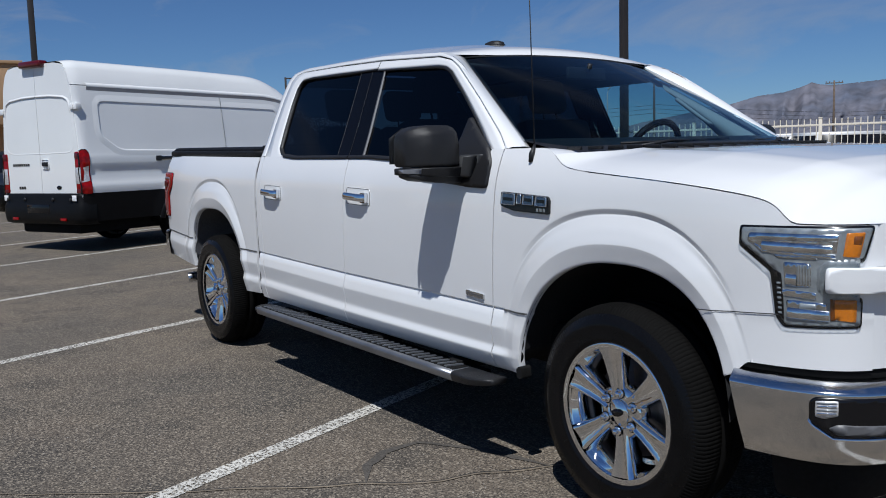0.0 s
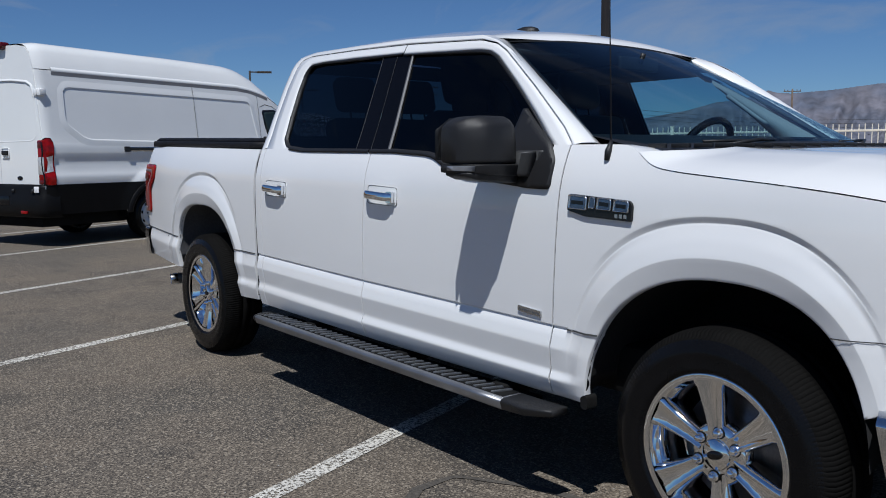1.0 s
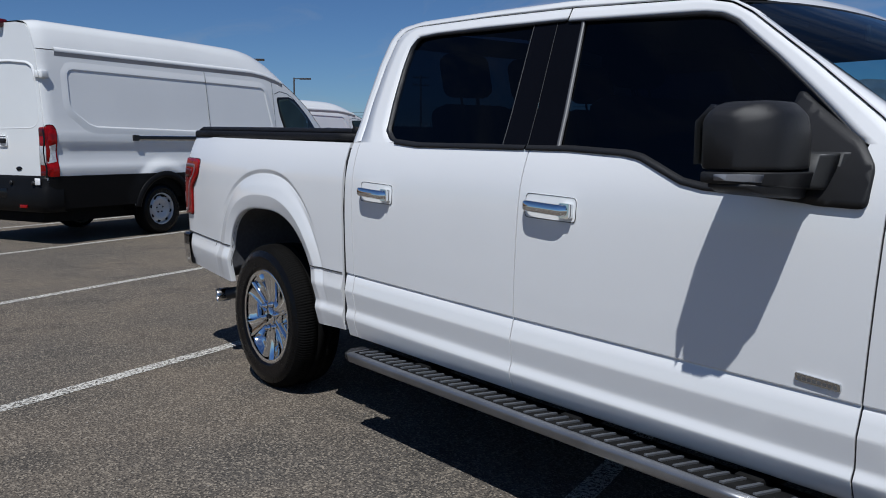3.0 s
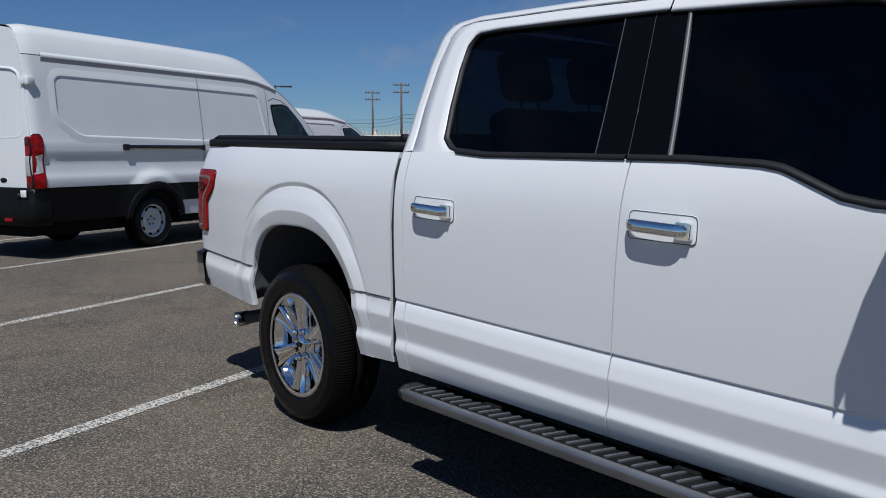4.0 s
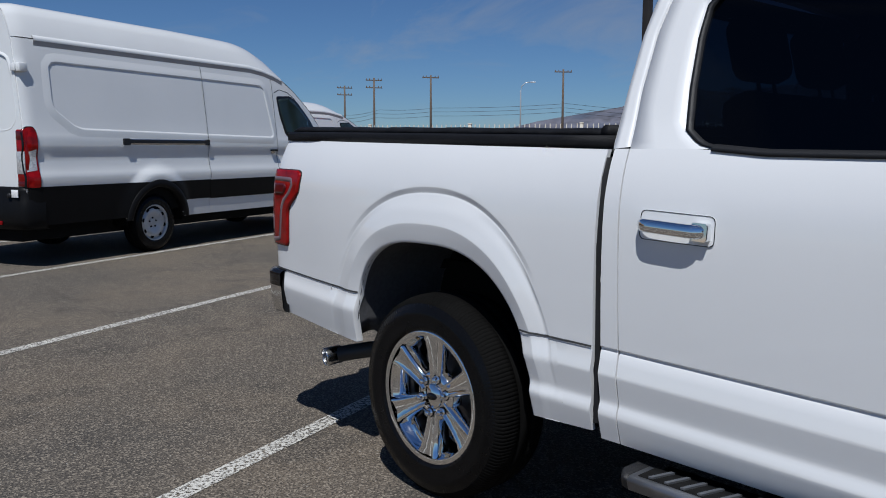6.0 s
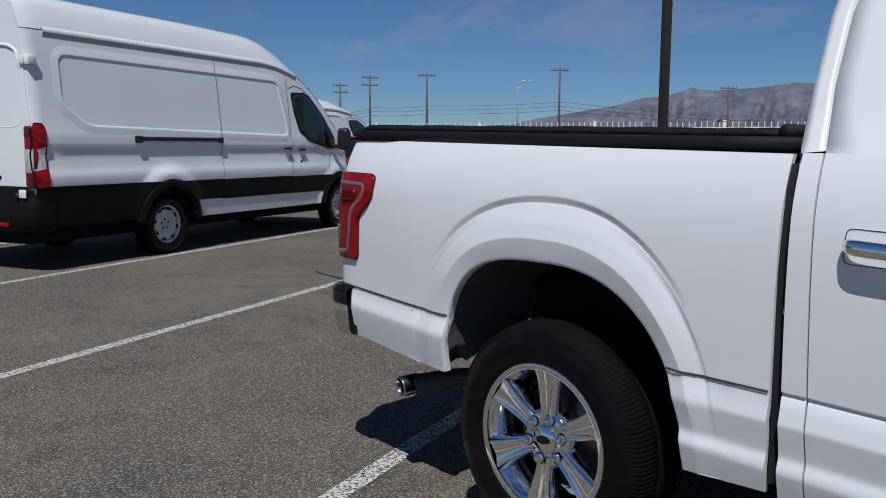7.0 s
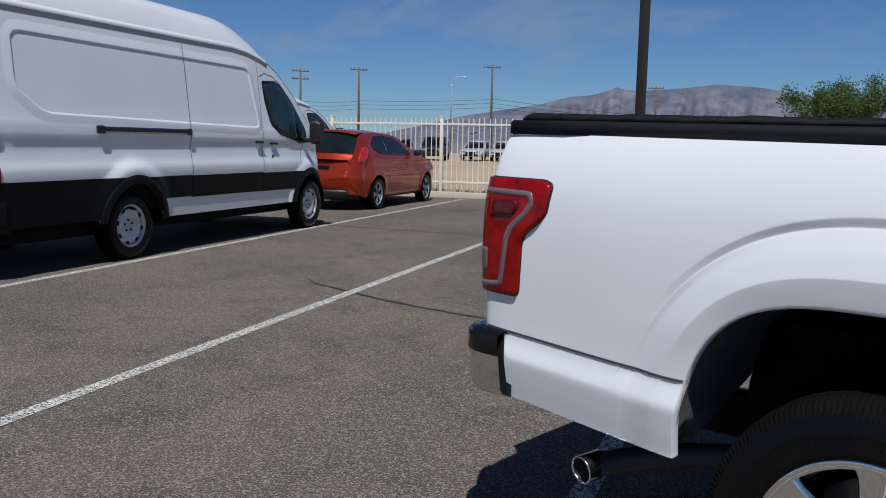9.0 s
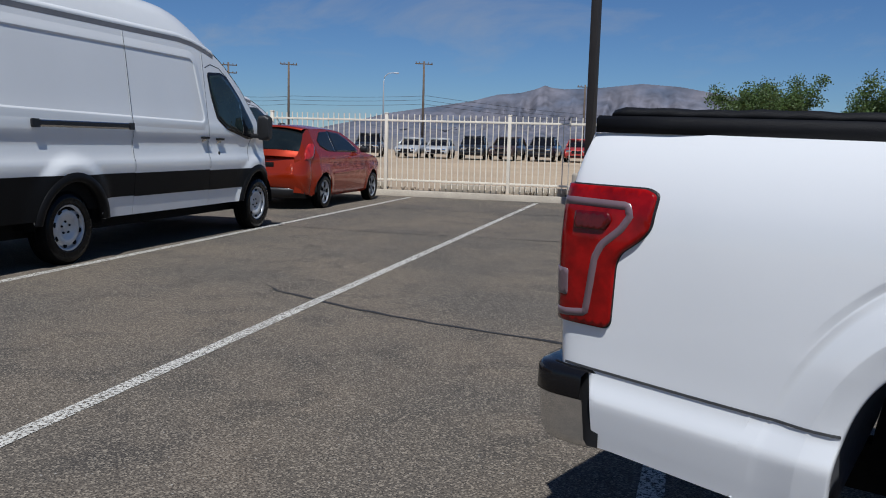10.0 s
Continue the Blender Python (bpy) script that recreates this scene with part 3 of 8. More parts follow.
def tree(at, height, spread, seed):
    rnd = random.Random(seed)
    g = height / 4.0
    t = thing("tree", "small leafy green tree with an uneven crown", "tree", Matrix.Translation(at), "trees")
    bm = bmesh.new()
    tips = []
    tube(bm, [(0, 0, 0), (0.05, 0.03, height * 0.25), (0.0, 0.08, height * 0.42)], [0.16, 0.13, 0.10], 8)
    for k in range(15):
        a = 2 * math.pi * k / 15 + rnd.uniform(-0.3, 0.3)
        r = spread * rnd.uniform(0.45, 0.95)
        z = height * rnd.uniform(0.55, 0.95)
        mid = (0.45 * r * math.cos(a), 0.45 * r * math.sin(a), height * 0.35 + 0.5 * (z - height * 0.35))
        tip = (r * math.cos(a), r * math.sin(a), z)
        tube(bm, [(0, 0.05, height * rnd.uniform(0.25, 0.42)), mid, tip], [0.07, 0.045, 0.012], 6)
        tips += [Vector(mid), Vector(tip), Vector(mid).lerp(Vector(tip), 0.6), Vector(mid).lerp(Vector(tip), 0.3)]
    part("trunk", bm, BARK, t)
    bm = bmesh.new()
    clumps = []
    for p in tips:
        for _ in range(3):
            clumps.append(p + Vector((rnd.gauss(0, 0.28), rnd.gauss(0, 0.28), rnd.gauss(0.08, 0.22))) * g)
    for c in clumps:
        rad = rnd.uniform(0.30, 0.58) * g
        for _ in range(120):
            d = Vector((rnd.gauss(0, 1), rnd.gauss(0, 1), rnd.gauss(0, 0.8)))
            d = d.normalized() * rad * rnd.random() ** 0.45
            p = c + d
            m = Matrix.LocRotScale(p, Euler((rnd.uniform(0, 6.3), rnd.uniform(0, 6.3), rnd.uniform(0, 6.3))), None)
            L, W = rnd.uniform(0.13, 0.22), rnd.uniform(0.05, 0.08)
            bm.faces.new([bm.verts.new(m @ Vector(q)) for q in ((0, 0, 0), (W, L * 0.5, 0.01), (0, L, 0), (-W, L * 0.5, 0.01))])
    part("crown", bm, LEAF, t, "thin crown of small green leaves")
    return t


def far_car(at, turn, paint, kind, label, group="cars parked on the dirt lot"):
    """A car far off, nose along local x: body, glass, wheels, lamps."""
    c = thing("parked_car", label, "car", Matrix.Translation(at) @ pose(0, 0, 0, 0, 0, turn), group)
    L = {"sedan": 4.6, "suv": 4.8, "pickup": 5.6}[kind]
    hood, roof, w = {"sedan": (0.86, 1.40, 0.87), "suv": (1.02, 1.62, 0.93), "pickup": (1.08, 1.70, 0.96)}[kind]
    h = L / 2
    bm = bmesh.new()
    rows = []
    for x, k, zt in ((-h, 0.90, hood), (-h + 0.1, 0.97, hood + 0.05), (-h + 0.9, 1.0, hood + 0.05), (0.2, 1.0, hood + 0.04), (h - 1.1, 1.0, hood), (h - 0.25, 0.97, hood - 0.10), (h - 0.05, 0.88, hood - 0.22), (h, 0.80, hood - 0.35)):
        rows.append([Vector((x, y * k, z)) for y, z in ((-w * 0.92, 0.28), (-w, 0.42), (-w, hood * 0.75), (-w * 0.95, zt - 0.05), (-w * 0.8, zt), (w * 0.8, zt), (w * 0.95, zt - 0.05), (w, hood * 0.75), (w, 0.42), (w * 0.92, 0.28))])
    vs = grid(bm, rows, True)
    cap(bm, vs[0][::-1])
    cap(bm, vs[-1])
    part("body", bm, paint, c)
    back = {"sedan": (-h + 0.6, -h + 1.3), "suv": (-h + 0.1, -h + 0.35), "pickup": (-0.9, -0.75)}[kind]
    base, top = (back[0], h - 1.35), (back[1], h - 2.05)
    bm = bmesh.new()
    q = [[Vector((x, y, hood)) for x, y in ((base[0], -w * 0.93), (base[1], -w * 0.9), (base[1], w * 0.9), (base[0], w * 0.93))],
         [Vector((x, y, roof - 0.10)) for x, y in ((top[0], -w * 0.76), (top[1], -w * 0.74), (top[1], w * 0.74), (top[0], w * 0.76))]]
    grid(bm, q, True)
    part("glass", bm, GLOSSBLACK, c)
    bm = bmesh.new()
    vs = grid(bm, [[p + Vector((0, 0, dz)) - Vector((p.x - 0, 0, 0)) * (1 - k) * 0.1 for p in q[1]] for k, dz in ((1.0, -0.01), (1.0, 0.04), (0.8, 0.10))], True)
    cap(bm, vs[-1])
    for i in range(4):
        tube(bm, [q[0][i], q[1][i]], 0.05, 6)
    part("roof", bm, paint, c)
    for x in (-h + 0.95, h - 0.95):
        for s in (-1, 1):
            bm = bmesh.new()
            r = 0.33 if kind == "sedan" else 0.39
            lathe(bm, [(0.0, -0.02), (r * 0.62, -0.02), (r * 0.66, 0.0), (r, 0.02), (r, 0.2), (0.0, 0.2)], 20, pose(x, s * (w + 0.01), r, 0, 0, 0 if s < 0 else 180))
            part("wheel", bm, RUBBER, c)
    for s in (-1, 1):
        bm = bmesh.new()
        block(bm, h - 0.25, h + 0.01, s * w * 0.62 - 0.16, s * w * 0.62 + 0.16, hood - 0.36, hood - 0.20, 0.03)
        part("headlamp", bm, DULLCHROME, c)
    bm = bmesh.new()
    block(bm, h - 0.1, h + 0.02, -w * 0.4, w * 0.4, hood - 0.42, hood - 0.24, 0.02)
    block(bm, h - 0.1, h + 0.015, -w * 0.7, w * 0.7, 0.32, 0.45, 0.02)
    part("grille", bm, GLOSSBLACK, c)
    return c


setting()
fence()
kerbside()
mountains()
lamp_post("lamp_post", Vector((-11.32, 11.46, 0)), 8.0, 0.145)
lamp_post("lamp_post", Vector((1.97 - 0.983 * 32, -3.07 + 0.1838 * 32, 0)), 8.5, 0.17)
lamp_post("lamp_post", far_point(152.7, 68), 8.0, 0.16, 1.3, 60)
lamp_post("lamp_post", far_point(149.6, 88), 8.0, 0.16, 1.3, 60)
utility_poles()
tree(Vector((-26.3, 69.9, 0)), 6.7, 4.5, 3)
tree(Vector((-16.6, 68.8, 0)), 6.5, 3.9, 8)

far_list = ((139.0, 60, "suv", 0, "dark grey SUV"), (132.6, 61, "suv", 1, "black SUV"), (129.75, 62, "sedan", 2, "silver sedan"), (127.9, 62, "sedan", 2, "silver sedan"), (125.65, 61, "suv", 1, "black SUV"),
            (123.4, 61, "suv", 3, "dark brown SUV"), (120.95, 62, "pickup", 1, "black pickup"), (118.7, 62, "suv", 4, "red SUV"), (116.4, 62, "pickup", 5, "white pickup"), (113.5, 62, "suv", 5, "white SUV"), (134.9, 61, "sedan", 1, "black sedan"))
FARPAINT = [shader(n, c, 0.35, 0.2, 0.03, 300, 0.1, 2, 0, 0.8) for n, c in (("grey_paint", (0.05, 0.05, 0.055)), ("black_paint", (0.012, 0.012, 0.013)), ("silver_paint", (0.42, 0.43, 0.44)), ("brown_paint", (0.05, 0.03, 0.022)), ("red_paint", (0.35, 0.03, 0.02)), ("white_paint", (0.75, 0.75, 0.74)))]
for n, (az, dist, kind, paint, label) in enumerate(far_list):
    far_car(far_point(az, dist), az + 180 - 8 + 5 * math.sin(n * 2.1), FARPAINT[paint], kind, label + " parked on the bare dirt lot behind the fence")


def building():
    b = thing("showroom_building", "low tan stucco building with a dark recessed front", "building", Matrix.Translation(Vector((1.97, -3.07, 0))) @ pose(0, 0, 0, 0, 0, 170.15))
    bm = bmesh.new()
    block(bm, 45, 70, 0.0, 40, 3.2, 6.0, 0.05)
    block(bm, 47.5, 70, 0.6, 40, 0.0, 3.2)
    part("wall", bm, STUCCO, b)
    bm = bmesh.new()
    block(bm, 44.9, 70, -0.06, 40, 6.0, 6.15, 0.02)
    part("parapet", bm, STUCCO, b)
    for k in range(6):
        bm = bmesh.new()
        block(bm, 47.42, 47.5, 1.6 + 4.2 * k, 4.9 + 4.2 * k, 0.3, 2.8, 0.02)
        w = part("window", bm, GLOSSBLACK, b)
        for y in (1.6, 3.2, 4.84):
            bm = bmesh.new()
            block(bm, 47.37, 47.42, y + 4.2 * k, y + 0.06 + 4.2 * k, 0.3, 2.8)
            part("mullion", bm, DULLCHROME, w)
    for y in (0.3, 6.5, 12.7, 18.9):
        bm = bmesh.new()
        block(bm, 45.2, 45.7, y, y + 0.5, 0.0, 3.2, 0.02)
        part("column", bm, STUCCO, b)


building()
at0 = Vector((1.97, -3.07, 0))
for az, dist, turn, paint, kind, label in ((171.9, 29.0, 20, 1, "pickup", "black pickup parked beyond the white van"), (122.9, 31.0, -70, 5, "suv", "white SUV with roof bars behind the fence"), (118.4, 31.0, 65, 5, "suv", "white SUV with dark glass behind the fence")):
    far_car(at0 + Vector((math.cos(radians(az)) * dist, math.sin(radians(az)) * dist, 0)), turn, FARPAINT[paint], kind, label, "parked cars")


# ---- the pickup truck ----
def chaikin(points, rounds=3):
    p = [tuple(q) for q in points]
    for _ in range(rounds):
        o = [p[0]]
        for a, b in zip(p, p[1:]):
            o += [tuple(0.75 * u + 0.25 * v for u, v in zip(a, b)), tuple(0.25 * u + 0.75 * v for u, v in zip(a, b))]
        p = o + [p[-1]]
    return p


# plan of one flank, from the middle of the tailgate round to the middle of the nose: (x, half width)
PLAN = np.array(chaikin([(-4.80, 0.0), (-4.80, 0.60), (-4.80, 0.86), (-4.785, 0.925), (-4.72, 0.938), (-4.60, 0.946), (-4.30, 0.966), (-3.9, 0.97), (-2.0, 0.97), (0.1, 0.97), (0.40, 0.966),
                         (0.58, 0.945), (0.71, 0.905), (0.79, 0.83), (0.84, 0.70), (0.87, 0.50), (0.885, 0.25), (0.89, 0.0)]))
ARC = np.r_[0, np.cumsum(np.linalg.norm(np.diff(PLAN, axis=0), axis=1))]
ARC = ARC - np.interp(-2.0, PLAN[:, 0][(PLAN[:, 1] > 0.9)], ARC[PLAN[:, 1] > 0.9]) - 2.0
TAN = np.gradient(PLAN, ARC, axis=0)
NOR = np.stack([TAN[:, 1] * -1, TAN[:, 0]], 1)
NOR /= np.linalg.norm(NOR, axis=1)[:, None]
FLANK = np.array([(0.30, -0.10), (0.395, -0.050), (0.410, -0.028), (0.425, -0.0170), (0.450, -0.0062), (0.468, 0.0010), (0.474, 0.0030), (0.478, 0.0036), (0.482, 0.0031), (0.489, 0.0010), (0.500, -0.0028), (0.507, -0.0045), (0.512, -0.0050), (0.518, -0.0045),
                  (0.535, -0.0016), (0.555, 0.0019), (0.575, 0.0054), (0.588, 0.0077), (0.594, 0.0085), (0.599, 0.0078), (0.63, 0.0020), (0.658, -0.003), (0.664, -0.007), (0.670, -0.007), (0.676, -0.001), (0.80, 0.004), (0.95, 0.006), (1.06, 0.004), (1.13, -0.001), (1.17, -0.008),
                  (1.21, -0.018), (1.25, -0.031), (1.285, -0.046), (1.32, -0.063), (1.36, -0.083), (1.72, -0.238), (1.78, -0.272), (1.82, -0.32), (1.9, -0.45)])
TAIL_LOW = np.array([(0.40, -0.035), (0.455, -0.014), (0.48, -0.009), (0.52, 0.0), (0.56, 0.0080), (0.583, 0.0122), (0.592, 0.0130), (0.602, 0.0120), (0.63, 0.0045), (0.658, -0.003)])
LEVELS = [float(z) for z in FLANK[1:-4, 0]] + [0.74, 0.88, 1.0, 1.1]
LEVELS += [0.455, 0.48, 0.53, 0.565, 0.61, 0.62]
LEVELS.sort()


def crease_shift(x):
    """How far the low body crease rises along the flank, towards the tail."""
    return float(np.interp(x, [-4.75, -4.65, -4.12, -2.9, -1.87, -0.65, -0.3, 0.10, 0.30, 0.57], [0.082, 0.077, 0.050, 0.036, 0.010, -0.010, -0.010, 0.06, 0.112, 0.128]))


def crease_weight(z):
    return float(np.interp(z, [0.42, 0.52, 0.84, 1.08], [0, 1, 1, 0]))


def flank_point(q, z, d=0.0, side=-1, plain=False):
    """The point of the truck's skin at q metres along its flank and height z, d metres outside it."""
    x, w = np.interp(q, ARC, PLAN[:, 0]), np.interp(q, ARC, PLAN[:, 1])
    nx, nw = np.interp(q, ARC, NOR[:, 0]), np.interp(q, ARC, NOR[:, 1])
    zz = z - crease_shift(q) * crease_weight(z)
    o = float(np.interp(zz, FLANK[:, 0], FLANK[:, 1]))
    if (plain or q > 0.4 or q < -2.95) and 0.652 < zz < 0.680:
        zz = 0.652 if zz < 0.664 else 0.680
        o = float(np.interp(zz, FLANK[:, 0], FLANK[:, 1]))
    if zz < 0.66 and q < -4.0:
        o = float(np.interp(zz, TAIL_LOW[:, 0], TAIL_LOW[:, 1]))
    if zz < 0.66 and -0.63 < q <= 0.1:
        k = max(0.0, min(1.0, (q + 0.63) / 0.15))
        k = k * k * (3 - 2 * k) * min(1.0, (0.66 - zz) / 0.02)
        o += (float(np.interp(zz, [0.30, 0.40, 0.43, 0.50, 0.58, 0.66], [-0.06, -0.022, -0.012, -0.001, 0.001, -0.003])) - o) * k
    if zz < 0.66 and q > 0.1:
        o += (-0.002 - o) * min(1.0, (q - 0.1) / 0.25) * min(1.0, (0.66 - zz) / 0.03)
    o += d
    return Vector((float(x + nx * o), side * float(w + nw * o), z))


def super_arch(cx, cz, ar, af, h, er, ef, phi):
    c, s = math.cos(phi), math.sin(phi)
    a, e = (af, ef) if c > 0 else (-ar, er)
    return cx + a * abs(c) ** e, cz + h * abs(s) ** (er if c <= 0 else ef)


ARCHES = {
    "rear": dict(cx=-3.683, cz=0.39, open=(0.456, 0.487, 0.555, 0.62, 0.85), outer=(0.660, 0.622, 0.767, 0.90, 0.90)),
    "front": dict(cx=0.012, cz=0.385, open=(0.523, 0.430, 0.506, 0.90, 0.80), outer=(0.625, 0.540, 0.697, 0.84, 0.84)),
}
FLARE = [(0.0, -0.003), (0.02, 0.000), (0.05, 0.0015), (0.33, 0.0138), (0.342, 0.0141), (0.354, 0.0138), (0.60, 0.0045), (0.848, -0.0082), (0.858, -0.0090), (0.868, -0.0087), (0.950, -0.0009), (0.960, -0.0002), (0.972, 0.0), (1.0, 0.0)]
FLARE_S = sorted(set([s for s, o in FLARE] + [0.1, 0.15, 0.2, 0.26, 0.42, 0.48, 0.54, 0.66, 0.72, 0.78, 0.82, 0.91]))


def arch_top(which, x):
    """Height of the flare's outer outline at x."""
    A = ARCHES[which]
    ar, af, h, er, ef = A["outer"]
    u = x - A["cx"]
    a, e = (af, ef) if u > 0 else (ar, er)
    k = min(1.0, abs(u) / a) ** (1 / e)
    return A["cz"] + h * max(0.0, 1 - k * k) ** (0.5 * e)


def arch_fade(which, phi):
    """How much of the flare is left towards the feet of the arch."""
    if which == "front" and math.cos(phi) > 0:
        return max(0.0, min(1.0, (math.sin(phi) - 0.28) / 0.55))
    return max(0.0, min(1.0, (math.sin(phi) - 0.10) / 0.55))


def arch_ring(bm, which, bottom, side):
    """The wheel arch: opening, lip, flare and the ledge above it."""
    A = ARCHES[which]
    n = 190
    rows = []
    for i in range(n + 1):
        phi = math.pi * i / n - 0.42 * math.sin(2 * math.pi * i / n)
        xo, zo = super_arch(A["cx"], A["cz"], *A["open"], phi)
        xr, zr = super_arch(A["cx"], A["cz"], *A["outer"], phi)
        fade = arch_fade(which, phi)
        ledge = max(0.0, min(1.0, (math.sin(phi) - 0.60) / 0.36))
        row = [flank_point(xo, max(zo, bottom(xo)), -0.03, side)]
        for s in FLARE_S:
            o = float(np.interp(s, [a for a, b in FLARE], [b for a, b in FLARE]))
            x, z = xo + (xr - xo) * s, zo + (zr - zo) * s
            z = max(z, bottom(x))
            amount = ledge if s > 0.8 else fade if s > 0.5 else 0.12 + 0.88 * fade
            row.append(flank_point(x, z, o * amount, side, True))
        rows.append(row)
    grid(bm, rows)


def flare_height(which, x, z):
    """How far the flare stands out of the flank at (x, z)."""
    A, best = ARCHES[which], (9.0, 0.0)
    for i in range(181):
        phi = math.pi * i / 180
        xo, zo = super_arch(A["cx"], A["cz"], *A["open"], phi)
        xr, zr = super_arch(A["cx"], A["cz"], *A["outer"], phi)
        fade = arch_fade(which, phi)
        ledge = max(0.0, min(1.0, (math.sin(phi) - 0.60) / 0.36))
        for j in range(26):
            s = j / 25
            gap = math.hypot(xo + (xr - xo) * s - x, zo + (zr - zo) * s - z)
            if gap < best[0]:
                o = float(np.interp(s, [a for a, b in FLARE], [b for a, b in FLARE]))
                best = (gap, o * (ledge if s > 0.8 else fade if s > 0.5 else 0.12 + 0.88 * fade))
    return best[1]


def opening_x(which, z, sign):
    """Where the edge of the wheel opening lies at height z, ahead (1) or behind (-1) of the axle."""
    A, best = ARCHES[which], (9.0, 0.0)
    for i in range(721):
        x, zz = super_arch(A["cx"], A["cz"], *A["open"], math.pi * i / 720)
        if (x - A["cx"]) * sign > 0 and abs(zz - z) < best[0]:
            best = (abs(zz - z), x)
    return best[1]


A_REAR = (-4.765, opening_x("rear", 0.72, -1) - 0.004, opening_x("rear", 0.70, 1) + 0.004, -2.962)
FLARE_FOOT = next(float(x) for x in np.linspace(-0.613, -0.5, 400) if arch_top("front", x) > 0.66)
A_FRONT = (opening_x("front", 0.78, 1) + 0.004, 0.60)


def belt(x):
    """Lower edge of the side windows."""
    return float(np.interp(x, [-2.66, -2.60, -2.47, -1.65, -1.42, -1.36, -1.295, -1.20, -1.12, -1.0, -0.740, -0.735, -0.728, -0.6],
                           [1.285, 1.281, 1.270, 1.262, 1.250, 1.240, 1.214, 1.174, 1.160, 1.155, 1.135, 1.14, 1.285, 1.285]))


REAR_OUTER = [(-2.877, 1.285), (-2.895, 1.45), (-2.895, 1.62), (-2.875, 1.73), (-2.84, 1.768), (-2.767, 1.782), (-2.3, 1.772), (-1.853, 1.754)]
REAR_INNER = [(-2.61, 1.285), (-2.665, 1.298), (-2.715, 1.336), (-2.738, 1.45), (-2.755, 1.60), (-2.752, 1.69), (-2.72, 1.733), (-2.60, 1.738), (-2.3, 1.731), (-1.853, 1.715)]
FRONT_OUTER = [(-1.847, 1.754), (-1.305, 1.717), (-1.20, 1.692), (-1.128, 1.655), (-0.90, 1.50), (-0.68, 1.34), (-0.635, 1.30), (-0.617, 1.285)]
FRONT_INNER = [(-1.847, 1.709), (-1.289, 1.677), (-1.22, 1.665), (-1.165, 1.64), (-1.0, 1.52), (-0.867, 1.415), (-0.74, 1.31), (-0.70, 1.285)]
RAIL = [(-2.935, 1.285), (-2.945, 1.45), (-2.945, 1.62), (-2.925, 1.75), (-2.88, 1.795), (-2.767, 1.81), (-2.3, 1.80), (-1.89, 1.785), (-1.305, 1.740), (-1.21, 1.709), (-1.12, 1.665),
        (-0.89, 1.508), (-0.67, 1.348), (-0.598, 1.287)]

HOOD_LINE = np.array(chaikin([(-0.64, 1.285), (-0.39, 1.284), (-0.345, 1.276), (-0.305, 1.245), (-0.260, 1.214), (-0.19, 1.199), (-0.05, 1.186), (0.25, 1.160), (0.45, 1.135), (0.545, 1.117), (0.585, 1.095), (0.620, 1.052), (0.66, 1.050), (0.84, 1.050)], 3))
GLASS_TOP, GLASS_FOOT = Vector((-1.272, 0.618, 1.722)), Vector((-0.561, 0.842, 1.288))
truck = thing("pickup_truck", "white crew-cab pickup truck with chrome wheels and black bed cover", "truck", pose(0, 0, -0.02))


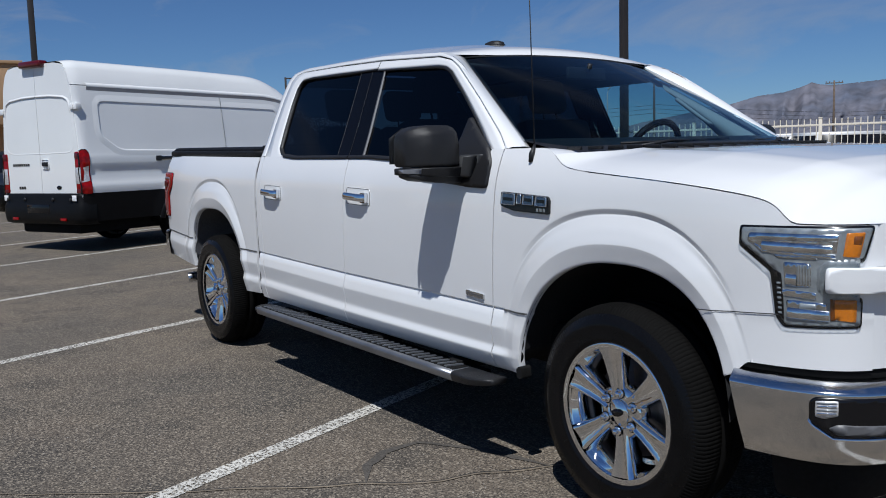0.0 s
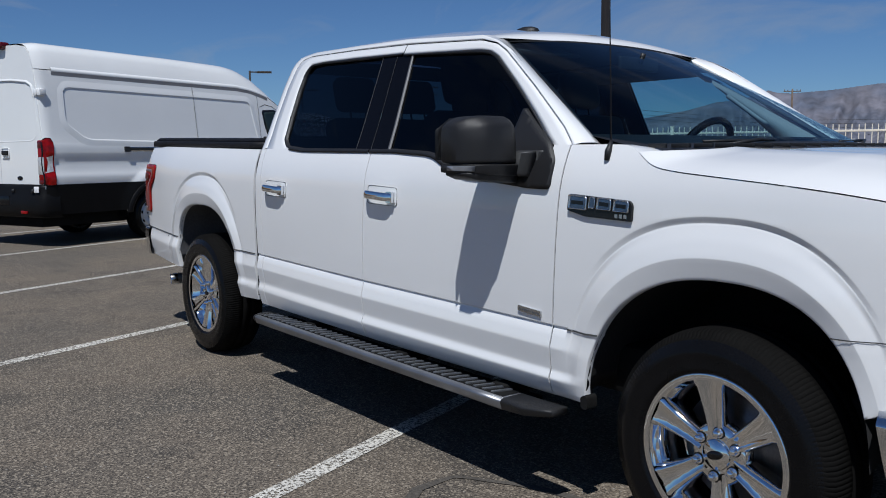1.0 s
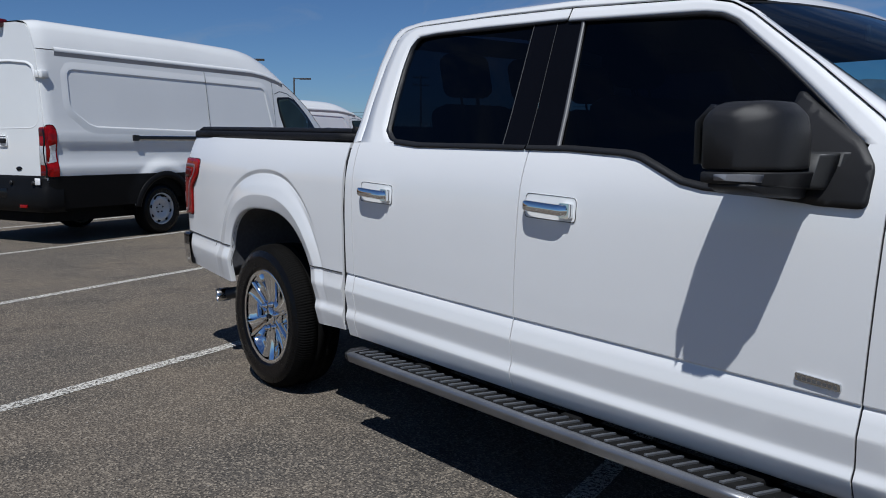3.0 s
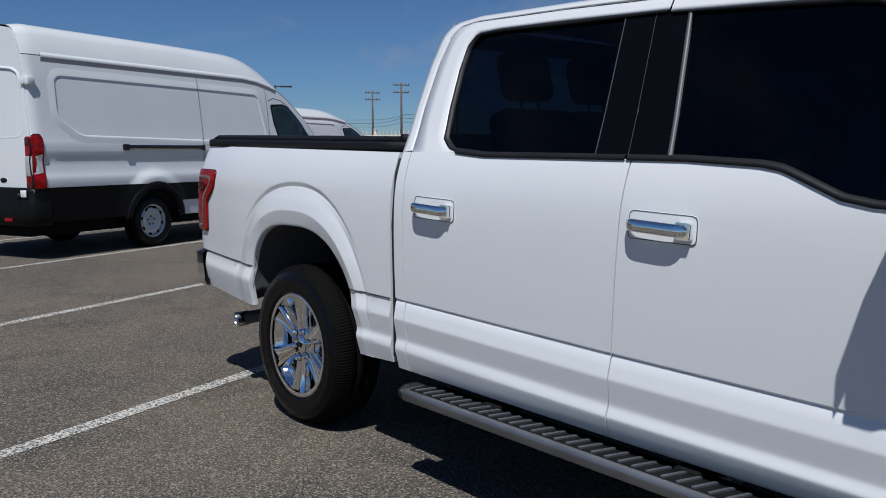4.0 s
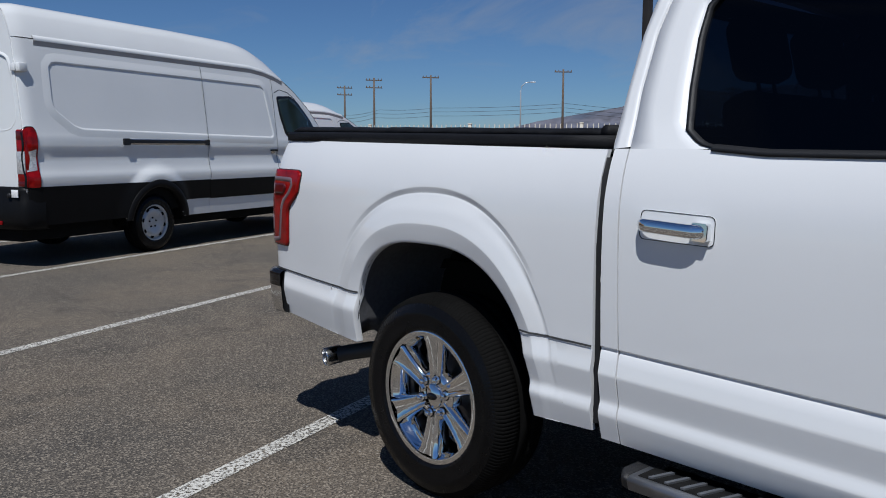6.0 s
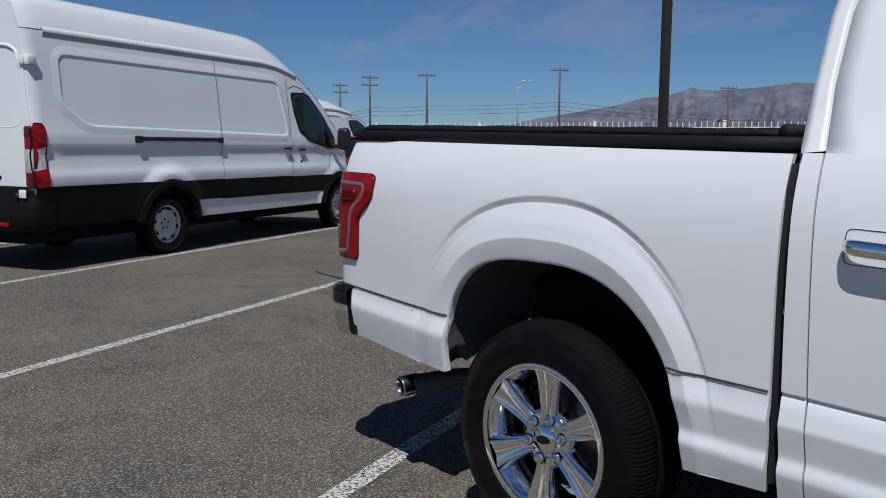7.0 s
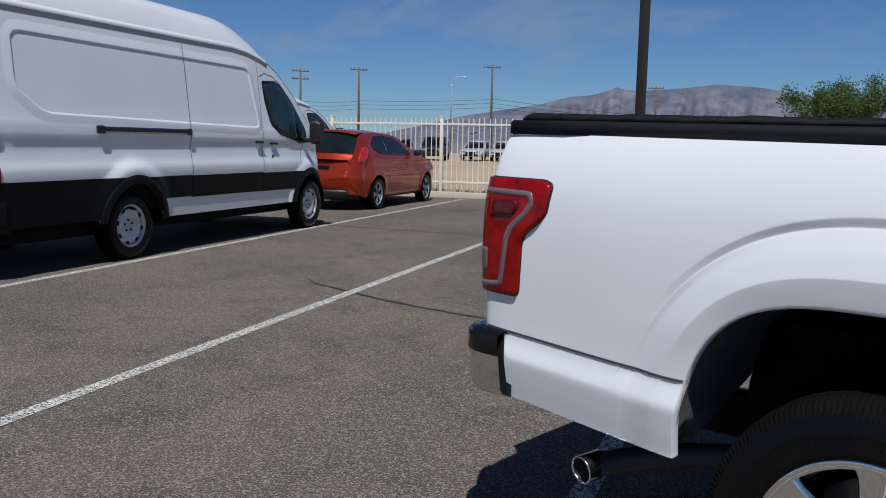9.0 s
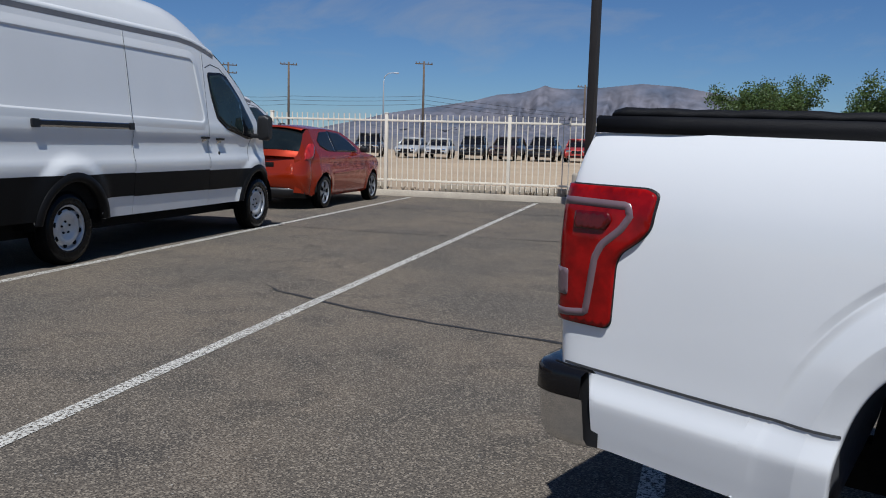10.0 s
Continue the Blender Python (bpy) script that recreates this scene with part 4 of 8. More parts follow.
def truck_side(side):
    def truck_skin(x, z, d=0.0):
        return flank_point(x, z, d, side)
    P = truck_skin
    rocker = lambda x: float(np.interp(x, [-2.95, -1.6, -0.64], [0.428, 0.408, 0.402]))
    # bed side
    A = ARCHES["rear"]
    bed_low = lambda x: float(np.interp(x, [-5.6, -4.690, -4.688, -4.63, -4.14, -3.683, -3.19, -2.955], [0.742, 0.742, 0.552, 0.55, 0.512, 0.44, 0.435, 0.445]))
    bed_top = lambda x: float(np.interp(x, [-5.4, -4.7, -4.55, -2.955], [1.305, 1.312, 1.313, 1.283]))
    bm = bmesh.new()
    l, r = A["cx"] - A["outer"][0], A["cx"] + A["outer"][1]
    panel(bm, P, -4.93, l, bed_low, bed_top, LEVELS, 40, ends=(True, False), creased=True)
    for xa, xb, n in ((l, l + 0.004, 12), (l + 0.004, l + 0.04, 24), (l + 0.04, r - 0.04, 80), (r - 0.04, r - 0.004, 24), (r - 0.004, r, 12)):
        panel(bm, P, xa, xb, lambda x: max(arch_top("rear", x), bed_low(x)), bed_top, LEVELS, n, ends=(False, False), foot=False, creased=True)
    panel(bm, P, r, -2.957, bed_low, bed_top, LEVELS, 6, (0.0, 0.012), ends=(False, True), creased=True)
    arch_ring(bm, "rear", bed_low, side)
    bed = part("bed_side", bm, WHITE, truck, "white pressed bed side with flared wheel arch")
    # doors
    bm = bmesh.new()
    panel(bm, P, -2.869, -1.852, rocker, belt, LEVELS, 40, (-0.02, 0.055), head=(-2.6, -0.69), creased=True)
    strip(bm, P, REAR_OUTER, REAR_INNER, 70)
    rear_door = part("rear_door", bm, WHITE, truck)
    bm = bmesh.new()
    panel(bm, P, -1.847, -0.6432, rocker, belt, LEVELS, 110, (0.055, 0.06), head=(-2.6, -0.69), creased=True)
    strip(bm, P, FRONT_OUTER, FRONT_INNER, 60)
    front_door = part("front_door", bm, WHITE, truck)
    # pillar behind the doors, roof rail and windscreen pillar
    bm = bmesh.new()
    panel(bm, P, -2.93, -2.874, rocker, lambda x: 1.285, LEVELS, 3, (0.0, -0.02), head=(0, 0), creased=True)
    outer = [(x - 0.005 if z < 1.74 and x < -2 else x, z + 0.005) for x, z in REAR_OUTER[:-1]] + [(x + 0.004, z + 0.005) for x, z in FRONT_OUTER[:-1]] + [(-0.612, 1.285)]
    strip(bm, P, RAIL, outer, 150)
    edge = resample([p for p in RAIL if p[0] > -1.31], 24)
    for_rows = []
    for i, (x, z) in enumerate(edge):
        t = i / 23
        a, g = P(x, z), GLASS_TOP.lerp(GLASS_FOOT, t)
        b = Vector((g.x, side * g.y, g.z))
        m = a.lerp(b, 0.5) + Vector((0.006, side * 0.006, 0.004))
        for_rows.append([a, a.lerp(m, 0.5) + Vector((0.003, side * 0.003, 0.002)), m, m.lerp(b, 0.5) + Vector((0.003, 0, 0.002)), b, b + Vector((-0.01, 0, -0.015))])
    grid(bm, for_rows)
    part("cab_pillar", bm, WHITE, truck)
    # fender
    A = ARCHES["front"]
    low = lambda x: float(np.interp(x, [-0.64, -0.47, 0.0, 0.45, 0.50, 2.0], [0.405, 0.415, 0.42, 0.60, 0.646, 0.672]))
    hi = lambda x: float(np.interp(x, HOOD_LINE[:, 0], HOOD_LINE[:, 1]))
    bm = bmesh.new()
    l, r = A["cx"] - A["outer"][0], A["cx"] + A["outer"][1]
    panel(bm, P, -0.6372, l, low, hi, LEVELS, 3, (0.06, 0.0), ends=(True, False), creased=True)
    for xa, xb, n in ((l, l + 0.004, 12), (l + 0.004, l + 0.04, 24), (l + 0.04, r - 0.04, 80), (r - 0.04, r - 0.004, 24), (r - 0.004, r, 12)):
        panel(bm, P, xa, xb, lambda x: max(arch_top("front", x), low(x)), hi, LEVELS, n, ends=(False, False), foot=False, creased=True)
    panel(bm, P, r, 0.84, low, hi, LEVELS, 16, ends=(False, True), creased=True)
    arch_ring(bm, "front", low, side)
    grid(bm, [[P(x, hi(x)), P(x, hi(x)) + Vector((0, -side * 0.03, 0.001)), Vector((x, side * 0.80, min(hi(x), 1.277) - 0.006))] for x in np.linspace(-0.64, -0.29, 16)])
    fender = part("fender", bm, WHITE, truck, "white front fender with flared wheel arch")
    bm = bmesh.new()  # black strip stands in for the shade in the gap between door and fender
    grid(bm, [[P(x + 0.06 * (z - 0.9), z, -0.0045) for z in np.linspace(0.412, 1.28, 60)] for x in (-0.6465, -0.6402, -0.634)])
    part("door_gap", bm, BLACK, fender)
    # mud guard at the foot of the fender
    bm = bmesh.new()
    prism(bm, rounded([(-0.524, 0.398), (-0.526, 0.432), (-0.508, 0.444), (-0.498, 0.436), (-0.494, 0.400), (-0.506, 0.392)], 0.005, 2), lambda a, b, d: P(a, 0.45, d) + Vector((0, 0, b - 0.45)), -0.05, 0.001)
    part("mud_guard", bm, DARK, fender, "black plastic mud guard")
    # dark structure behind the gaps
    bm = bmesh.new()
    rows = [[P(x, z, -0.03) for z in (0.45, 0.7, 1.0, 1.2, 1.26)] for x in np.linspace(-2.98, -0.52, 24)]
    grid(bm, rows)
    rows = [[P(x, z, -0.022) for x, z in (p, q)] for p, q in zip(resample(RAIL, 60), resample([(x, z - 0.05) for x, z in REAR_OUTER[:-1]] + [(x - 0.05, z - 0.02) for x, z in FRONT_OUTER], 60))]
    grid(bm, rows)
    part("inner_shell", bm, DARK, truck)
    # windows
    pane_d = -0.012
    bm = bmesh.new()
    rows = []
    for i in range(30):
        x = -2.765 + (2.765 - 1.965) * i / 29
        top = float(np.interp(x, [-2.765, -2.752, -2.72, -2.6, -2.3, -1.85], [1.66, 1.70, 1.735, 1.738, 1.731, 1.715]))
        lo = float(np.interp(x, [-2.765, -2.72, -2.665, -2.61, -2.5, -1.85], [1.50, 1.33, 1.292, 1.276, 1.266, 1.258]))
        rows.append([P(x - 0.10 * (z - 1.26) * (i / 29), z, pane_d) for z in np.linspace(lo - 0.01, top + 0.01, 6)])
    grid(bm, rows)
    part("window_pane", bm, TINT, rear_door, "dark tinted glass")
    bm = bmesh.new()
    rows = []
    for i in range(50):
        x = -1.705 + (1.705 - 0.86) * i / 49
        top = float(np.interp(x, [-1.66, -1.289, -1.22, -1.165, -1.0, -0.867, -0.8], [1.70, 1.677, 1.665, 1.64, 1.52, 1.415, 1.36]))
        rows.append([P(x - 0.166 * (z - 1.26) * (1 - i / 49), z, pane_d) for z in np.linspace(belt(x) - 0.01, top + 0.01, 6)])
    grid(bm, rows)
    part("window_pane", bm, TINT_F if side < 0 else SHIELD, front_door, "tinted glass")
    bm = bmesh.new()  # black pillar cover between the panes
    grid(bm, [[P(x - 0.10 * (z - 1.26), z, -0.006) for z in np.linspace(1.25, 1.715, 8)] for x in (-1.972, -1.90, -1.852)])
    part("pillar_cover", bm, PILLARBLACK, rear_door)
    bm = bmesh.new()
    grid(bm, [[P(x - 0.13 * (z - 1.26), z, -0.006) for z in np.linspace(1.25, 1.712, 8)] for x in (-1.846, -1.78, -1.71)])
    part("pillar_cover", bm, PILLARBLACK, front_door)
    for x, lean, w in ((-1.974, 0.10, 0.0022), (-1.849, 0.115, 0.0012)):
        bm = bmesh.new()
        grid(bm, [[P(x + o - lean * (z - 1.26), z, -0.0045) for z in np.linspace(1.264, 1.712, 8)] for o in (-w, w)])
        part("pillar_line", bm, SHUTLINE, rear_door)
    bm = bmesh.new()  # bright glass run
    grid(bm, [[P(x - 0.166 * (z - 1.26), z, d) for z in np.linspace(1.256, 1.712, 8)] for x, d in ((-1.711, -0.01), (-1.709, -0.001), (-1.699, -0.001), (-1.697, -0.01))])
    part("glass_run", bm, TRIMGREY, front_door, "thin grey glass channel")
    # rubber round the panes
    for door, path, nm in ((rear_door, REAR_INNER, "window_seal"), (front_door, FRONT_INNER, "window_seal")):
        bm = bmesh.new()
        rows = []
        for x, z in resample(path, 60):
            rows.append([(x, z)])
        c = np.array([p[0] for p in rows])
        mid = np.array([-2.3 if door is rear_door else -1.3, 1.45])
        rows2 = []
        for x, z in c:
            v = mid - np.array([x, z])
            v /= np.linalg.norm(v)
            rows2.append([P(x + v[0] * a, z + v[1] * a, d) for a, d in ((-0.002, -0.010), (-0.001, 0.003), (0.010, 0.003), (0.014, -0.012))])
        grid(bm, rows2)
        xs = np.linspace(-2.62, -1.853, 30) if door is rear_door else np.linspace(-1.846, -0.72, 60)
        grid(bm, [[P(x, belt(x) + a, d) for a, d in ((-0.004, -0.008), (-0.003, 0.006), (0.012, 0.005), (0.016, -0.012))] for x in xs])
        part(nm, bm, BLACK, door)
    # mirror mount at the foot of the windscreen pillar
    bm = bmesh.new()
    outline = rounded([(-0.95, 1.165), (-0.908, 1.428), (-0.862, 1.392), (-0.712, 1.294), (-0.668, 1.232), (-0.672, 1.132), (-0.80, 1.135)], 0.02)
    prism(bm, outline, P, -0.012, 0.012, 0.03)
    part("mirror_mount", bm, BLACK, front_door, "black plastic mirror mount")
    door_mirror(front_door, side)
    for door, x0 in ((rear_door, -2.785), (front_door, -1.787)):
        door_handle(door, P, x0)
    # badges
    bm = bmesh.new()
    prism(bm, rounded([(-0.578, 1.068), (-0.572, 1.122), (-0.318, 1.108), (-0.306, 1.094), (-0.306, 1.043), (-0.50, 1.050)], 0.006, 2), lambda a, b, d: P(a, b, d), -0.002, 0.010)
    badge = part("fender_badge", bm, GLOSSBLACK, fender, "chrome and black model badge of plain shapes")
    for k, (a0, a1) in enumerate(((-0.574, -0.490), (-0.482, -0.455), (-0.449, -0.387), (-0.380, -0.316))):
        t = lambda a: 1.1225 + (a + 0.572) * -0.05
        h = 0.050 if k == 0 else 0.041
        o = [(a0, t(a0) - h), (a0 + 0.003, t(a0) - 0.002), (a1 - 0.005, t(a1) - 0.002), (a1, t(a1) - 0.009), (a1, t(a1) - h + 0.002)]
        c = (0.5 * (a0 + a1), t(0.5 * (a0 + a1)) - 0.5 * h)
        bm = bmesh.new()
        prism(bm, rounded(o, 0.002, 2), lambda a, b, d: P(a, b, d), 0.009, 0.0125)
        part("badge_bar", bm, BADGEREFLECT, badge)
        bm = bmesh.new()  # bright bevelled rim of the bar
        rim = rounded(o, 0.003, 3)
        rows = [[P(c[0] + (a - c[0]) * f, c[1] + (b - c[1]) * f, d) for f, d in ((1.0, 0.0122), (0.985, 0.0150), (0.88, 0.0150), (0.80, 0.0126))] for a, b in rim + rim[:1]]
        grid(bm, rows)
        part("badge_rim", bm, DULLCHROME, badge)
        if k in (0, 2, 3):
            bm = bmesh.new()
            w = 0.30 * (a1 - a0)
            prism(bm, [(c[0] - w, c[1] - 0.006), (c[0] - w, c[1] + 0.006), (c[0] + w, c[1] + 0.004), (c[0] + w, c[1] - 0.008)], lambda a, b, d: P(a, b, d), 0.012, 0.0145)
            part("badge_inlay", bm, GLOSSBLACK, badge)
    for k in range(3):
        bm = bmesh.new()
        a = -0.372 + 0.018 * k
        prism(bm, [(a, 1.052), (a, 1.064), (a + 0.012, 1.0635), (a + 0.012, 1.0515)], lambda p, q, d: P(p, q, d), 0.0095, 0.0108)
        part("badge_bar", bm, DULLCHROME, badge)
    bm = bmesh.new()
    prism(bm, rounded([(-0.822, 0.692), (-0.822, 0.712), (-0.705, 0.704), (-0.705, 0.684)], 0.004, 2), lambda a, b, d: P(a, b, d), -0.002, 0.007)
    plate = part("door_badge", bm, DULLCHROME, front_door, "small grey engine badge")
    for k in range(8):
        bm = bmesh.new()
        a0 = -0.815 + k * 0.0132
        z0 = 0.6955 - (a0 + 0.815) * 0.068
        prism(bm, [(a0, z0), (a0, z0 + 0.009), (a0 + 0.009, z0 + 0.0085), (a0 + 0.009, z0 - 0.0005)], lambda a, b, d: P(a, b, d), 0.006, 0.0078)
        part("badge_bar", bm, TRIMGREY, plate)
    tail_lamp(bed, P)
    headlamp(fender, P, side)
    # fine seams that run across the flares to the wheel openings
    for which, x0, x1, owner in (("rear", A_REAR[0], A_REAR[1], bed), ("rear", A_REAR[2], A_REAR[3], bed), ("front", A_FRONT[0], A_FRONT[1], fender), ("front", FLARE_FOOT, opening_x("front", 0.66, -1) - 0.004, fender)):
        bm = bmesh.new()
        rows = []
        for x in np.linspace(x0, x1, 40):
            z = 0.668 + crease_shift(x)
            d = flare_height(which, x, z) + 0.0026
            w = 0.0032 if which == "rear" or x0 < 0 else 0.0016
            rows.append([flank_point(x, z + o, d, side, True) for o in (-w, w)])
        grid(bm, rows)
        part("panel_seam", bm, SHUTLINE, owner)
    # bed front edge seal
    bm = bmesh.new()
    grid(bm, [[Vector((x, side * (w - dw), z)) for z, dw in ((0.47, -0.0), (0.7, -0.0), (1.0, -0.006), (1.2, 0.01), (1.26, 0.03))] for x, w in ((-2.955, 0.962), (-2.945, 0.955), (-2.936, 0.94))])
    part("gap_seal", bm, BLACK, truck)
    # added black sheet makes the gap ahead of the rear bumper look shaded
    bm = bmesh.new()
    grid(bm, [[Vector((x, side * y, z)) for z in (0.552, 0.60, 0.68, 0.745)] for x, y in ((-4.80, 0.915), (-4.74, 0.938), (-4.66, 0.940))])
    part("bumper_gap_shade", bm, BLACK, truck)
    # wheel wells
    for which in ("rear", "front"):
        A = ARCHES[which]
        bm = bmesh.new()
        rows = []
        for i in range(33):
            phi = math.pi * i / 32
            x, z = super_arch(A["cx"], A["cz"], *A["open"], phi)
            z = max(z, 0.535) if (which == "rear" and x < -4.0) else max(z, 0.45)
            rib = 0.006 * math.sin(i * 2.2)
            rows.append([Vector((x, side * 0.955, z)), Vector((x * 1.0, side * 0.90, z + 0.02 + rib)), Vector((x, side * (0.70 if which == "front" else 0.87 - 0.17 * min(1.0, max(0.0, (z - 0.56) / 0.06))), z + 0.02 + rib)), Vector((x, side * (0.52 if which == "front" else 0.85 - 0.33 * min(1.0, max(0.0, (z - 0.56) / 0.06))), z))])
        grid(bm, rows)
        part("wheel_well", bm, WELLGREY if which == "rear" else LINER, truck, "grey ribbed wheel-well liner" if which == "rear" else "dark ribbed wheel-well liner")
        bm = bmesh.new()
        ring = [Vector((x, side * 0.52, max(z, 0.57 if which == "rear" else 0.0))) for x, z in (super_arch(A["cx"], A["cz"], *A["open"], math.pi * i / 24) for i in range(25))]
        cap(bm, [bm.verts.new(v) for v in ring])
        part("wheel_well_wall", bm, DARK, truck)
    running_board(side)


def door_handle(door, P, x0):
    """Chrome pull bar over a cup in the door."""
    z0 = 1.078
    bm = bmesh.new()
    o = rounded([(x0 - 0.018, z0 - 0.040), (x0 - 0.015, z0 + 0.042), (x0 + 0.212, z0 + 0.034), (x0 + 0.212, z0 - 0.046)], 0.018)
    prism(bm, o, lambda a, b, d: P(a, b, d), -0.002, 0.0022)
    cup = part("handle_cup", bm, WHITE, door, "white handle recess with a dark edge")
    bm = bmesh.new()
    n = len(o)
    c = (x0 + 0.097, z0 - 0.002)
    loops = []
    for k, d in ((1.0, 0.0015), (1.0, 0.0032), (0.965, 0.0032), (0.965, 0.0015)):
        loops.append([P(c[0] + (a - c[0]) * (k if k == 1 else 0.985), c[1] + (b - c[1]) * (k if k == 1 else 0.957), d) for a, b in o])
    grid(bm, loops, True)
    part("cup_seal", bm, BLACK, cup)
    bm = bmesh.new()
    rows = []
    for i in range(15):
        t = i / 14
        a = x0 - 0.012 + 0.205 * t
        out = 0.014 + 0.022 * (1 - abs(2 * t - 1) ** 6)
        h = 0.0185 * (1 - 0.35 * abs(2 * t - 1) ** 12)
        rows.append([P(a, z0 + 0.003 - 0.010 * t + h * math.copysign(abs(math.sin(u)) ** 0.7, math.sin(u)), out + 0.010 * math.copysign(abs(math.cos(u)) ** 0.7, math.cos(u))) for u in (2 * math.pi * k / 16 for k in range(16))])
    vs = grid(bm, rows, True)
    cap(bm, vs[0][::-1])
    cap(bm, vs[-1])
    part("handle_bar", bm, CHROME, door, "chrome pull handle")
    bm = bmesh.new()
    prism(bm, rounded([(x0 + 0.155, z0 - 0.030), (x0 + 0.155, z0 + 0.018), (x0 + 0.200, z0 + 0.016), (x0 + 0.200, z0 - 0.032)], 0.008, 3), lambda a, b, d: P(a, b, d), 0.001, 0.024)
    part("handle_base", bm, CHROME, door, "chrome handle end piece")


def door_mirror(door, side):
    """Large black mirror on a short arm: squared shell, lower skirt, bowl and marker lens."""
    def shell(bm, sections, soft=0.018, square=False):
        rows = []
        for y, x0, x1, z0, z1 in sections:
            h = z1 - z0
            y = y if y < 1 else 1 + (y - 1) * 0.90
            z0, z1 = [1.222 + (z - 1.20) * 0.85 if z >= 1.1995 else z + 0.021 for z in (z0, z1)]
            o = [(x0, z0), (x0, z1 - 0.1 * h), (x0 + 0.02, z1), (x1 - 0.24 * (x1 - x0), z1), (x1 - 0.05 * (x1 - x0), z1 - 0.15 * h), (x1, z0 + 0.45 * h), (x1, z0)]
            if square:
                o = [(x0, z0), (x0, z1), (x1, z1), (x1 - 0.25 * h, z0)]
            rows.append([Vector((a, side * y, b)) for a, b in rounded(o, soft, 4)])
        vs = grid(bm, rows, True)
        cap(bm, vs[0][::-1])
        cap(bm, vs[-1])
    bm = bmesh.new()
    shell(bm, [(1.000, -0.930, -0.83, 1.215, 1.345), (1.006, -0.940, -0.805, 1.208, 1.362), (1.02, -0.950, -0.792, 1.203, 1.384), (1.045, -0.958, -0.785, 1.201, 1.392), (1.10, -0.965, -0.784, 1.200, 1.393), (1.15, -0.967, -0.788, 1.200, 1.393),
               (1.175, -0.967, -0.795, 1.200, 1.390), (1.198, -0.966, -0.810, 1.200, 1.384), (1.220, -0.965, -0.832, 1.200, 1.374), (1.235, -0.963, -0.853, 1.201, 1.362), (1.243, -0.958, -0.872, 1.206, 1.350)], 0.014)
    head = part("mirror_housing", bm, BLACK, door, "large black plastic mirror housing", 60)
    bm = bmesh.new()
    shell(bm, [(0.985, -0.94, -0.80, 1.158, 1.195), (0.99, -0.955, -0.786, 1.156, 1.198), (1.10, -0.962, -0.780, 1.160, 1.198), (1.17, -0.964, -0.784, 1.165, 1.198), (1.225, -0.964, -0.838, 1.168, 1.198), (1.245, -0.958, -0.885, 1.171, 1.196)], 0.005, True)
    part("mirror_skirt", bm, BLACK, head, "", 60)
    bm = bmesh.new()
    shell(bm, [(0.99, -0.92, -0.81, 1.132, 1.16), (1.03, -0.93, -0.80, 1.131, 1.162), (1.12, -0.94, -0.80, 1.138, 1.166), (1.19, -0.945, -0.815, 1.145, 1.168), (1.232, -0.945, -0.84, 1.160, 1.170)], 0.006, True)
    part("mirror_bowl", bm, BLACK, head, "", 60)
    bm = bmesh.new()
    shell(bm, [(1.206, -0.86, -0.812, 1.174, 1.193), (1.232, -0.875, -0.842, 1.175, 1.193), (1.2490, -0.92, -0.884, 1.177, 1.192)], 0.002, True)
    part("marker_lamp", bm, MARKER, head, "pale side marker lens", 60)
    bm = bmesh.new()
    shell(bm, [(0.962, -0.87, -0.745, 1.150, 1.250), (0.985, -0.875, -0.752, 1.155, 1.248), (1.012, -0.88, -0.77, 1.16, 1.246)], 0.008, True)
    part("mirror_arm", bm, ARMGREY, head, "dark grey mirror arm", 60)
    bm = bmesh.new()
    shell(bm, [(0.925, -0.85, -0.708, 1.145, 1.254), (0.957, -0.862, -0.738, 1.150, 1.251)], 0.008, True)
    part("arm_socket", bm, ARMGREY, head, "", 60)
    bm = bmesh.new()
    grid(bm, [[Vector((-0.9695, side * y, z)) for z in (1.235, 1.30, top - 0.008)] for y, top in ((1.012, 1.36), (1.05, 1.385), (1.17, 1.388), (1.235, 1.345))])
    part("mirror_glass", bm, CHROME, head, "mirror glass")


